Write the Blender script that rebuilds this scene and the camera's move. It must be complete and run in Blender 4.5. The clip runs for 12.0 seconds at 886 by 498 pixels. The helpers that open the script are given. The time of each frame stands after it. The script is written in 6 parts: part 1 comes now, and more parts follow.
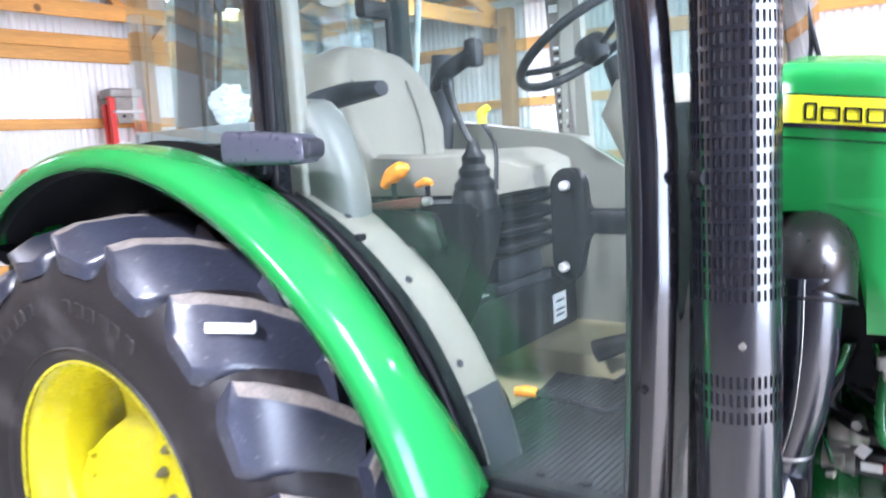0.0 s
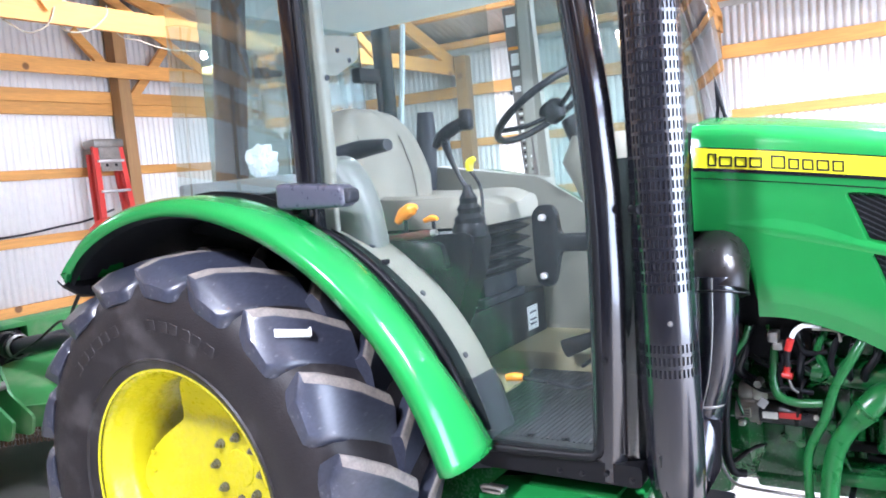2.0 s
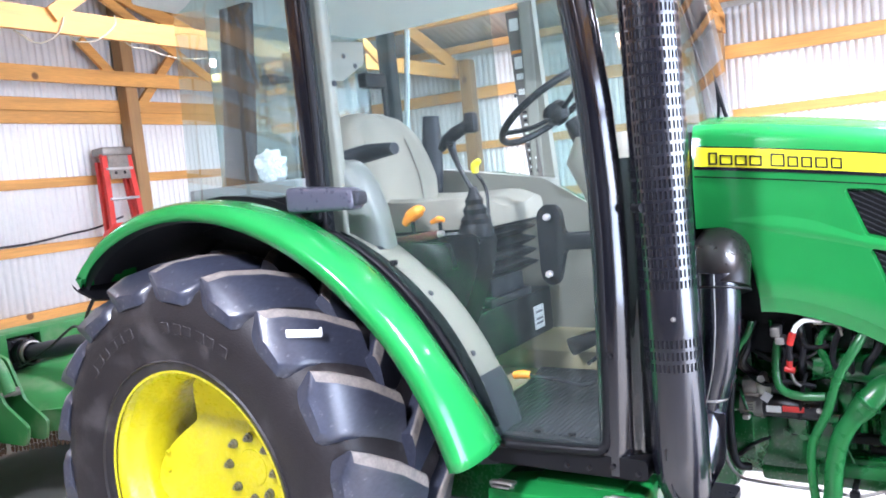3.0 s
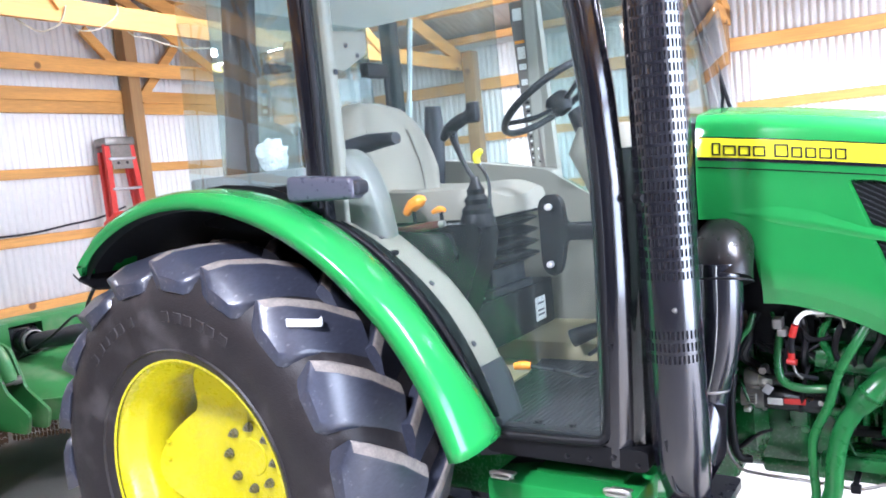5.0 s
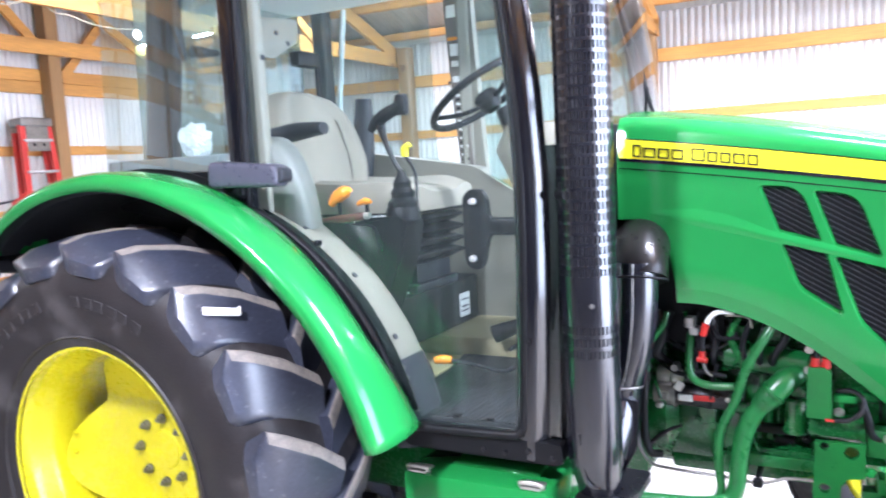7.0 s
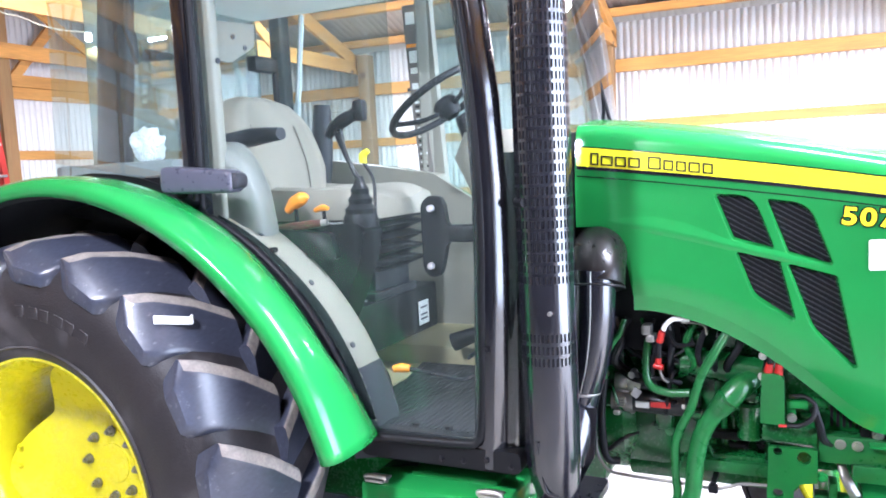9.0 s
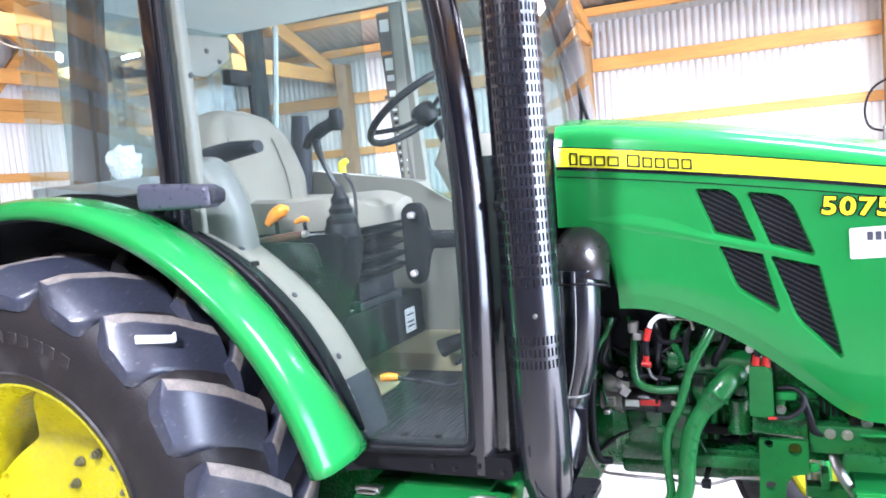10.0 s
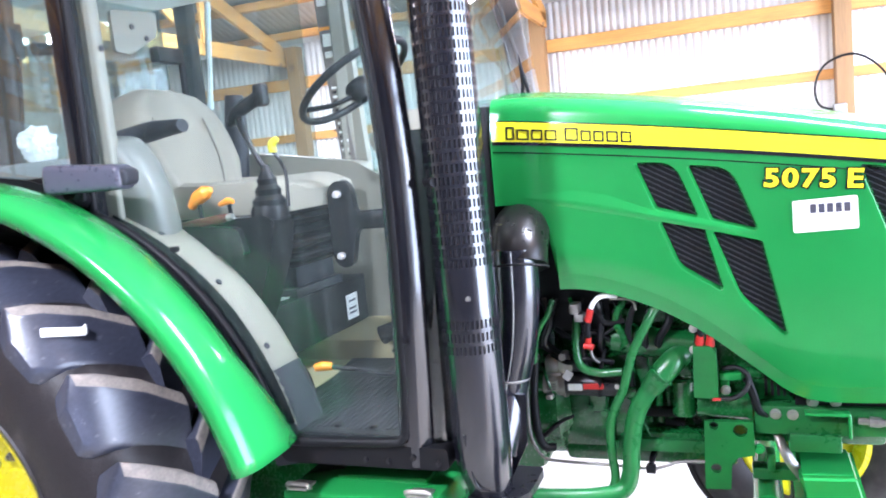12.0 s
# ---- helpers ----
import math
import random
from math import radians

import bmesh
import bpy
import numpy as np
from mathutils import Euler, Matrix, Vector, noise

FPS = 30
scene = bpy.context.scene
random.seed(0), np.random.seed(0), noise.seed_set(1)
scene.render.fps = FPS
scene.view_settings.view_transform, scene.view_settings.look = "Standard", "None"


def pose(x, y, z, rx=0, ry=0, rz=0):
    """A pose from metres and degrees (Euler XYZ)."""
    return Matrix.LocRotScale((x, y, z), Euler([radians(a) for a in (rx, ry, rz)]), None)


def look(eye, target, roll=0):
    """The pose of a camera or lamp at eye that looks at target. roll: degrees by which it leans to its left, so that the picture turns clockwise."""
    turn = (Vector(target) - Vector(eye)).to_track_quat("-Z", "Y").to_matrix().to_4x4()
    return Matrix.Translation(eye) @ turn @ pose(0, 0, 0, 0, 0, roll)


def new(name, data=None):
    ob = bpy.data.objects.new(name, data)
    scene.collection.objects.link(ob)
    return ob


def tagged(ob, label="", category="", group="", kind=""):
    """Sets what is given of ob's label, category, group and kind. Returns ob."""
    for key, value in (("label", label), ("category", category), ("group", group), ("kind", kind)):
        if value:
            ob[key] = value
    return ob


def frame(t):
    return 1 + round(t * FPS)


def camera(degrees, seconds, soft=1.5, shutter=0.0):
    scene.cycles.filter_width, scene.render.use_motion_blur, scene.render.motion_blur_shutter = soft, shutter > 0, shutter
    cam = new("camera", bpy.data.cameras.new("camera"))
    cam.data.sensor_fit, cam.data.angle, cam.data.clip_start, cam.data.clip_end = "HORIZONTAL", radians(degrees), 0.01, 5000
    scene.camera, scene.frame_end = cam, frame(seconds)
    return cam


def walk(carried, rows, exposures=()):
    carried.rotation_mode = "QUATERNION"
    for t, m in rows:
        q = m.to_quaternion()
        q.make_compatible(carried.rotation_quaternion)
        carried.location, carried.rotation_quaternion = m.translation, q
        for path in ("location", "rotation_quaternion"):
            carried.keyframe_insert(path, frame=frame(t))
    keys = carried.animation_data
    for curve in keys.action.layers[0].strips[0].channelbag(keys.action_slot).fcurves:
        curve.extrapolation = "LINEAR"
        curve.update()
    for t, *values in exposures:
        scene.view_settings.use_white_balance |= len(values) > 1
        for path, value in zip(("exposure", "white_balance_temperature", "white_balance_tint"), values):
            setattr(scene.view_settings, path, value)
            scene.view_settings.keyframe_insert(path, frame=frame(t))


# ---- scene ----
cam = camera(59.89, 12.0, soft=1.75, shutter=0.5)
PATH = [
    (0.0, 1.7484, -1.8646, 1.5838, -8.054, 3.566, 35.949),
    (0.5, 1.8950, -1.9662, 1.5924, -10.169, 6.726, 39.010),
    (1.0, 1.9275, -2.0989, 1.6054, -9.577, 5.920, 37.540),
    (1.5, 1.9055, -2.2768, 1.6186, -7.395, 6.461, 35.463),
    (2.0, 1.9378, -2.3674, 1.6236, -5.695, 5.105, 32.385),
    (2.5, 1.9578, -2.4014, 1.6214, -5.519, 5.305, 33.460),
    (3.0, 1.9593, -2.4057, 1.6189, -5.374, 5.834, 32.784),
    (5.0, 1.9582, -2.3962, 1.6100, -5.899, 5.553, 33.023),
    (5.5, 1.9510, -2.3973, 1.6155, -5.379, 4.991, 33.555),
    (6.0, 1.9503, -2.3981, 1.6134, -5.712, 5.151, 34.139),
    (6.5, 1.9559, -2.3950, 1.6107, -6.002, 5.073, 33.689),
    (7.0, 1.9727, -2.3841, 1.5912, -6.363, 3.281, 28.101),
    (7.5, 1.9777, -2.3753, 1.5871, -6.957, 3.203, 26.202),
    (9.5, 1.9693, -2.3617, 1.5873, -5.646, 3.290, 24.512),
    (10.0, 1.9758, -2.3519, 1.5860, -5.568, 5.197, 23.956),
    (10.5, 1.9742, -2.3441, 1.5811, -5.793, 4.476, 23.086),
    (11.0, 1.9656, -2.3418, 1.5795, -6.271, 4.102, 23.123),
    (11.5, 1.9765, -2.3139, 1.5683, -7.719, 4.734, 21.944),
    (12.0, 2.0068, -2.2269, 1.5534, -6.851, 5.853, 21.159),
]
walk(cam, [(t, pose(x, y, z, 90 + pitch, roll, yaw)) for t, x, y, z, pitch, roll, yaw in PATH], [(0.0, 2.03, 5900, 21), (1.0, 1.95, 5900, 21), (2.5, 1.91, 5900, 21), (12.0, 1.97, 5900, 21)])

# ---- world and lights ----
world = bpy.data.worlds.new("sky")
scene.world = world
world.use_nodes = True
wn = world.node_tree.nodes
sky = wn.new("ShaderNodeTexSky")
sky.sky_type, sky.sun_disc = "NISHITA", False
sky.sun_elevation, sky.sun_rotation = radians(36), radians(100)
wn["Background"].inputs["Strength"].default_value = 0.12
world.node_tree.links.new(sky.outputs[0], wn["Background"].inputs["Color"])

sun = new("sun", bpy.data.lights.new("sun", "SUN"))
sun.data.energy, sun.data.angle, sun.data.color = 5.0, radians(0.5), (1.0, 0.95, 0.88)
sun.matrix_world = look((32, -6, 24), (0, 0, 0))

BUILD = pose(0, 0, 0, 0, 0, 2.3)        # the barn stands a little askew to the tractor


def area_lamp(name, m, sx, sy, watts, colour):
    lamp = new(name, bpy.data.lights.new(name, "AREA"))
    lamp.data.shape, lamp.data.size, lamp.data.size_y = "RECTANGLE", sx, sy
    lamp.data.energy, lamp.data.color = watts, colour
    lamp.matrix_world = m
    return lamp


# daylight in the big doorway
area_lamp("doorway_light_east", BUILD @ look((6.2, -0.1, 1.7), (0, -0.1, 1.6)), 6.3, 3.25, 280, (0.68, 0.83, 1.0))
# fluorescent strips added out of view under the roof: place, height and watts
# the first is added over the hood to brighten the fender, others the walls
STRIPS = [(2.7, -0.5, 3.25, 66), (-1.0, 0.9, 3.45, 28), (-1.4, 3.3, 3.4, 34), (2.55, 2.45, 2.82, 32), (4.8, 3.3, 3.4, 32)]
for lx, ly, lz, watts in STRIPS:
    area_lamp("strip_light_glow", BUILD @ pose(lx, ly, lz - 0.04), 1.16, 0.10, watts, (0.86, 0.93, 1.0))
# round lamps over the near side of the tractor and by the west wall: place and watts
ROUNDS = [(0.78, -2.55, 2.86, 50), (-3.6, -1.45, 2.80, 16)]
for lx, ly, lz, watts in ROUNDS:
    round_glow = area_lamp("round_lamp_glow", pose(lx, ly, lz - 0.01), 0.27, 0.27, watts, (0.90, 0.95, 1.0))
    round_glow.data.shape = "DISK"


# ---- materials ----
def material(name, colour, rough=0.5, metal=0.0, vary=0.12, scale=6.0, fine=60.0, bump=0.0, bump_scale=80.0,
             dirt=None, dirt_amount=0.0, dirt_scale=3.0, stretch=(1, 1, 1), coat=0.0, rand=0.0, spec=0.5, dirt_from=0.5):
    """A surface with colour variation at two scales, uneven gloss, fine relief and patches of dirt."""
    m = bpy.data.materials.new(name)
    m.use_nodes = True
    n, l = m.node_tree.nodes, m.node_tree.links
    b = n["Principled BSDF"]
    tc, mp = n.new("ShaderNodeTexCoord"), n.new("ShaderNodeMapping")
    mp.inputs["Scale"].default_value = stretch
    l.new(tc.outputs["Object"], mp.inputs["Vector"])

    def noise_of(s, detail=4.0):
        t = n.new("ShaderNodeTexNoise")
        t.inputs["Scale"].default_value, t.inputs["Detail"].default_value = s, detail
        l.new(mp.outputs[0], t.inputs["Vector"])
        return t

    big, small = noise_of(scale), noise_of(fine, 3.0)
    add = n.new("ShaderNodeMath")
    add.operation = "ADD"
    l.new(big.outputs["Fac"], add.inputs[0])
    l.new(small.outputs["Fac"], add.inputs[1])
    value = add.outputs[0]
    if rand:
        oi, mul, add2 = n.new("ShaderNodeObjectInfo"), n.new("ShaderNodeMath"), n.new("ShaderNodeMath")
        mul.operation, add2.operation = "MULTIPLY_ADD", "ADD"
        mul.inputs[1].default_value, mul.inputs[2].default_value = rand, -rand / 2
        l.new(oi.outputs["Random"], mul.inputs[0])
        l.new(mul.outputs[0], add2.inputs[0])
        l.new(value, add2.inputs[1])
        value = add2.outputs[0]
    mr = n.new("ShaderNodeMapRange")
    mr.inputs["From Min"].default_value, mr.inputs["From Max"].default_value = 0.6, 1.4
    mr.inputs["To Min"].default_value, mr.inputs["To Max"].default_value = 1 - vary, 1 + vary
    l.new(value, mr.inputs["Value"])
    mixc = n.new("ShaderNodeMix")
    mixc.data_type, mixc.blend_type = "RGBA", "MULTIPLY"
    mixc.inputs["Factor"].default_value = 1.0
    mixc.inputs["A"].default_value = (*colour, 1)
    l.new(mr.outputs[0], mixc.inputs["B"])
    out = mixc.outputs["Result"]
    if dirt:
        d, ramp, md = noise_of(dirt_scale, 7.0), n.new("ShaderNodeMapRange"), n.new("ShaderNodeMix")
        ramp.inputs["From Min"].default_value, ramp.inputs["From Max"].default_value = dirt_from, dirt_from + 0.22
        ramp.inputs["To Max"].default_value = dirt_amount
        l.new(d.outputs["Fac"], ramp.inputs["Value"])
        md.data_type = "RGBA"
        l.new(ramp.outputs[0], md.inputs["Factor"])
        l.new(out, md.inputs["A"])
        md.inputs["B"].default_value = (*dirt, 1)
        out = md.outputs["Result"]
    l.new(out, b.inputs["Base Color"])
    rr = n.new("ShaderNodeMapRange")
    rr.inputs["From Min"].default_value, rr.inputs["From Max"].default_value = 0.6, 1.4
    rr.inputs["To Min"].default_value, rr.inputs["To Max"].default_value = max(0.02, rough * 0.8), min(1, rough * 1.2)
    l.new(add.outputs[0], rr.inputs["Value"])
    l.new(rr.outputs[0], b.inputs["Roughness"])
    b.inputs["Metallic"].default_value = metal
    b.inputs["Coat Weight"].default_value = coat
    b.inputs["Coat Roughness"].default_value = 0.06
    b.inputs["Specular IOR Level"].default_value = spec
    if bump:
        bn, bp = noise_of(bump_scale, 4.0), n.new("ShaderNodeBump")
        bp.inputs["Strength"].default_value, bp.inputs["Distance"].default_value = bump, 0.004
        l.new(bn.outputs["Fac"], bp.inputs["Height"])
        l.new(bp.outputs["Normal"], b.inputs["Normal"])
    return m


def glass(name, tint, rough=0.0, base=0.06, glare_streaks=0.0, haze=0.0):
    m = bpy.data.materials.new(name)
    m.use_nodes = True
    n, l = m.node_tree.nodes, m.node_tree.links
    n.remove(n["Principled BSDF"])
    tr, gl, mx, lw = n.new("ShaderNodeBsdfTransparent"), n.new("ShaderNodeBsdfGlossy"), n.new("ShaderNodeMixShader"), n.new("ShaderNodeLayerWeight")
    tr.inputs["Color"].default_value = (*tint, 1)
    gl.inputs["Roughness"].default_value = rough
    power, mad = n.new("ShaderNodeMath"), n.new("ShaderNodeMath")
    power.operation, power.inputs[1].default_value = "POWER", 5.0
    mad.operation, mad.inputs[1].default_value, mad.inputs[2].default_value = "MULTIPLY_ADD", 0.93, base
    lw.inputs["Blend"].default_value = 0.5
    l.new(lw.outputs["Facing"], power.inputs[0])
    l.new(power.outputs[0], mad.inputs[0])
    l.new(mad.outputs[0], mx.inputs["Fac"])
    l.new(tr.outputs[0], mx.inputs[1])
    l.new(gl.outputs[0], mx.inputs[2])
    out = mx.outputs[0]
    if glare_streaks:
        # thin dust, with painted streaks and haze for the ribbed wall's reflection
        tc, mp, tx, mr = n.new("ShaderNodeTexCoord"), n.new("ShaderNodeMapping"), n.new("ShaderNodeTexNoise"), n.new("ShaderNodeMapRange")
        mp.inputs["Scale"].default_value = (46.0, 46.0, 0.6)
        tx.inputs["Scale"].default_value, tx.inputs["Detail"].default_value = 1.0, 3.0
        mr.inputs["From Min"].default_value, mr.inputs["From Max"].default_value = 0.54, 0.78
        mr.inputs["To Min"].default_value, mr.inputs["To Max"].default_value = haze, glare_streaks
        df, mx2 = n.new("ShaderNodeBsdfDiffuse"), n.new("ShaderNodeMixShader")
        df.inputs["Color"].default_value = (0.60, 0.74, 0.72, 1)
        l.new(tc.outputs["Object"], mp.inputs["Vector"])
        l.new(mp.outputs[0], tx.inputs["Vector"])
        l.new(tx.outputs["Fac"], mr.inputs["Value"])
        l.new(mr.outputs[0], mx2.inputs["Fac"])
        l.new(out, mx2.inputs[1])
        l.new(df.outputs[0], mx2.inputs[2])
        out = mx2.outputs[0]
    l.new(out, n["Material Output"].inputs["Surface"])
    return m


def wood(name, colour, stretch):
    m = material(name, colour, 0.62, vary=0.22, scale=3.0, fine=22.0, stretch=stretch, bump=0.25, bump_scale=30.0,
                 dirt=(0.30, 0.13, 0.04), dirt_amount=0.55, dirt_scale=1.6, rand=0.35)
    # scattered knots
    n, l = m.node_tree.nodes, m.node_tree.links
    b = n["Principled BSDF"]
    old = b.inputs["Base Color"].links[0].from_socket
    tc, vo, mr, mx = n.new("ShaderNodeTexCoord"), n.new("ShaderNodeTexVoronoi"), n.new("ShaderNodeMapRange"), n.new("ShaderNodeMix")
    vo.inputs["Scale"].default_value = 2.6
    l.new(tc.outputs["Object"], vo.inputs["Vector"])
    mr.inputs["From Min"].default_value, mr.inputs["From Max"].default_value = 0.075, 0.11
    mr.inputs["To Min"].default_value, mr.inputs["To Max"].default_value = 0.85, 0.0
    l.new(vo.outputs["Distance"], mr.inputs["Value"])
    mx.data_type = "RGBA"
    l.new(mr.outputs[0], mx.inputs["Factor"])
    l.new(old, mx.inputs["A"])
    mx.inputs["B"].default_value = (0.09, 0.03, 0.012, 1)
    l.new(mx.outputs["Result"], b.inputs["Base Color"])
    return m


GREEN = material("green_paint", (0.013, 0.225, 0.048), 0.16, vary=0.06, scale=2.5, fine=9.0, bump=0.03, bump_scale=14.0, coat=0.2,
                 dirt=(0.035, 0.26, 0.07), dirt_amount=0.12, dirt_scale=5.0, spec=0.38)
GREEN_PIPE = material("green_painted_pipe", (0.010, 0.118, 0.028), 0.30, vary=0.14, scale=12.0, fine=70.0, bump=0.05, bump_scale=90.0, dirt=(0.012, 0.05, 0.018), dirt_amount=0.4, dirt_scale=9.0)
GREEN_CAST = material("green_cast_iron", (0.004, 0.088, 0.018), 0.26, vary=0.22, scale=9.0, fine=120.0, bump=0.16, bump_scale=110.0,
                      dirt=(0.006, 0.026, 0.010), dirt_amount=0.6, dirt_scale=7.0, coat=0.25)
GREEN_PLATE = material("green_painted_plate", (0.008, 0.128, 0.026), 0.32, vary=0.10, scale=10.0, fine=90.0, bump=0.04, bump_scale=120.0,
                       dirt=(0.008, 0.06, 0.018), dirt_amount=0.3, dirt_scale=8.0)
GREEN_OLD = material("faded_green_paint", (0.03, 0.20, 0.05), 0.5, vary=0.2, scale=5.0, fine=90.0, bump=0.1,
                     dirt=(0.28, 0.31, 0.2), dirt_amount=0.6, dirt_scale=4.0)
YELLOW = material("yellow_paint", (0.64, 0.57, 0.004), 0.28, vary=0.03, scale=4.0, fine=60.0, bump=0.006, bump_scale=120.0, coat=0.3,
                  dirt=(0.46, 0.38, 0.02), dirt_amount=0.15, dirt_scale=3.0)
STRIPE = material("yellow_decal", (0.82, 0.78, 0.02), 0.14, vary=0.03, coat=0.5)
TREAD_WORN = material("worn_tread_face", (0.23, 0.20, 0.175), 0.75, vary=0.3, scale=14.0, fine=150.0, bump=0.35, bump_scale=200.0,
                      dirt=(0.08, 0.075, 0.075), dirt_amount=0.7, dirt_scale=18.0)
RUBBER = material("tyre_rubber", (0.019, 0.016, 0.017), 0.5, vary=0.35, scale=7.0, fine=90.0, bump=0.25, bump_scale=160.0,
                  dirt=(0.11, 0.10, 0.10), dirt_amount=0.55, dirt_scale=7.0, dirt_from=0.53, spec=0.4)
LUGRUB = material("tread_rubber", (0.036, 0.040, 0.060), 0.34, vary=0.35, scale=9.0, fine=110.0, bump=0.10, bump_scale=90.0,
                  dirt=(0.30, 0.30, 0.32), dirt_amount=0.8, dirt_scale=42.0, dirt_from=0.645, rand=0.3, spec=0.75, stretch=(1.0, 0.45, 1.0))
BLACK = material("black_paint", (0.006, 0.006, 0.009), 0.13, vary=0.12, bump=0.012, bump_scale=250.0, coat=0.5, spec=0.65)
BLACK_SATIN = material("black_satin_steel", (0.008, 0.008, 0.010), 0.30, vary=0.2, scale=10.0, bump=0.05, bump_scale=200.0, spec=0.4)
SHROUD = material("black_cast_shroud", (0.007, 0.006, 0.006), 0.30, vary=0.2, scale=9.0, bump=0.05, bump_scale=180.0, spec=0.28)
RED_BROWN = material("dark_red_grip", (0.07, 0.02, 0.012), 0.45, vary=0.2)
STACK_BLACK = material("heat_black_steel", (0.007, 0.007, 0.011), 0.20, vary=0.15, scale=12.0, bump=0.008, bump_scale=200.0, spec=0.75, coat=0.5)
PIPE_BLACK = material("black_enamel_pipe", (0.007, 0.007, 0.012), 0.22, vary=0.15, scale=12.0, bump=0.015, bump_scale=120.0, spec=0.75, coat=0.3)
# dark steel, so that the slots in the heat shield read dark
MUFFLER = material("dark_muffler_steel", (0.030, 0.030, 0.036), 0.48, metal=0.3, vary=0.25, scale=14.0, spec=0.4)
BLACK_PLASTIC = material("black_plastic", (0.0065, 0.0065, 0.008), 0.46, vary=0.15, bump=0.12, bump_scale=400.0, spec=0.2)
GREY_PLASTIC = material("grey_plastic", (0.070, 0.070, 0.095), 0.30, vary=0.1, bump=0.02, bump_scale=350.0)
DARK_GREY = material("dark_grey_plastic", (0.028, 0.030, 0.037), 0.5, vary=0.12, bump=0.1, bump_scale=300.0, spec=0.3)
CREAM = material("cream_plastic", (0.205, 0.198, 0.16), 0.5, vary=0.06, scale=5.0, bump=0.06, bump_scale=300.0)
TRIM = material("grey_beige_plastic", (0.185, 0.178, 0.14), 0.55, vary=0.16, scale=9.0, bump=0.06, bump_scale=300.0)
GREY_TRIM = material("pale_grey_plastic", (0.20, 0.215, 0.215), 0.55, vary=0.08, bump=0.08, bump_scale=200.0)
LINING = material("pale_head_lining", (0.80, 0.80, 0.75), 0.6, vary=0.05, bump=0.08, bump_scale=200.0)
TAN = material("tan_floor_trim", (0.36, 0.31, 0.17), 0.6, vary=0.1, bump=0.1, bump_scale=200.0)
FABRIC = material("grey_beige_fabric", (0.29, 0.265, 0.215), 0.85, vary=0.14, scale=8.0, fine=260.0, bump=0.4, bump_scale=500.0)
CONSOLE = material("grey_green_plastic", (0.125, 0.13, 0.115), 0.45, vary=0.12, bump=0.05, bump_scale=250.0)
MAT_RUBBER = material("mat_rubber", (0.016, 0.017, 0.020), 0.55, vary=0.3, scale=7.0, bump=0.1, bump_scale=200.0, spec=0.3)
SEAM = material("grey_seam_cord", (0.20, 0.185, 0.155), 0.8, vary=0.15)
NOTICE = material("grey_brown_notice_sheet", (0.15, 0.13, 0.115), 0.5, vary=0.15, scale=20.0)
ORANGE = material("orange_plastic", (0.85, 0.28, 0.015), 0.4, vary=0.05)
YKNOB = material("yellow_knob", (0.75, 0.68, 0.02), 0.4, vary=0.05)
RED = material("red_plastic", (0.45, 0.02, 0.015), 0.42, vary=0.1)
LADDER_RED = material("red_fibreglass", (0.62, 0.04, 0.03), 0.5, vary=0.15, bump=0.1)
WHITE = material("white_plastic", (0.78, 0.78, 0.75), 0.45, vary=0.05)
WHITE_FILM = material("white_plastic_film", (0.86, 0.87, 0.86), 0.35, vary=0.12, bump=0.5, bump_scale=60.0)
STEEL = material("zinc_plated_steel", (0.55, 0.54, 0.5), 0.35, metal=0.9, vary=0.15, scale=12.0)
DULLSTEEL = material("dull_grey_metal", (0.24, 0.23, 0.215), 0.40, metal=0.7, vary=0.25, scale=14.0, bump=0.2)
ALU = material("grey_aluminium", (0.5, 0.5, 0.5), 0.4, metal=0.6, vary=0.15)
WALL_SHEET = material("white_steel_sheet", (0.74, 0.73, 0.71), 0.42, vary=0.05, scale=1.5, fine=25.0,
                      dirt=(0.62, 0.60, 0.57), dirt_amount=0.25, dirt_scale=1.2)
ROOF_SHEET = material("galvanised_roof_sheet", (0.56, 0.55, 0.55), 0.4, metal=0.35, vary=0.12, scale=1.2, fine=30.0)
# sheet for the unseen south wall, dark so that black parts reflect little
DARK_SHEET = material("dark_grey_sheet", (0.13, 0.13, 0.135), 0.20, metal=0.3, vary=0.2, scale=1.4, fine=30.0)
CONCRETE = material("concrete", (0.37, 0.35, 0.32), 0.7, vary=0.16, scale=1.4, fine=70.0, bump=0.2, bump_scale=120.0,
                    dirt=(0.22, 0.20, 0.18), dirt_amount=0.6, dirt_scale=0.9)
PINE_X = wood("pine_board_x", (0.66, 0.325, 0.085), (0.35, 5, 5))
PINE_Y = wood("pine_board_y", (0.66, 0.325, 0.085), (5, 0.35, 5))
PINE_Z = wood("pine_board_z", (0.30, 0.17, 0.07), (5, 5, 0.35))
CORD = material("tan_cord", (0.46, 0.40, 0.29), 0.8, vary=0.15)
RUST = material("rusty_chain", (0.10, 0.055, 0.03), 0.8, vary=0.4, scale=20.0, bump=0.4)
# the pale streaks and haze on these panes stand in for reflections
GLASS_SIDE = glass("tinted_side_glass", (0.68, 0.84, 0.83), base=0.15, glare_streaks=0.20, haze=0.05)
GLASS_DOOR = glass("tinted_door_glass", (0.93, 0.965, 0.96), base=0.022, glare_streaks=0.05, haze=0.012)
GLASS_FAR = glass("far_side_glass", (0.60, 0.71, 0.70), base=0.06, glare_streaks=0.16, haze=0.07)
GLASS_REAR = glass("tinted_rear_glass", (0.70, 0.83, 0.82), base=0.36, glare_streaks=0.14, haze=0.04)
GLASS_EDGE = glass("dark_edge_glass", (0.24, 0.30, 0.30), base=0.10)
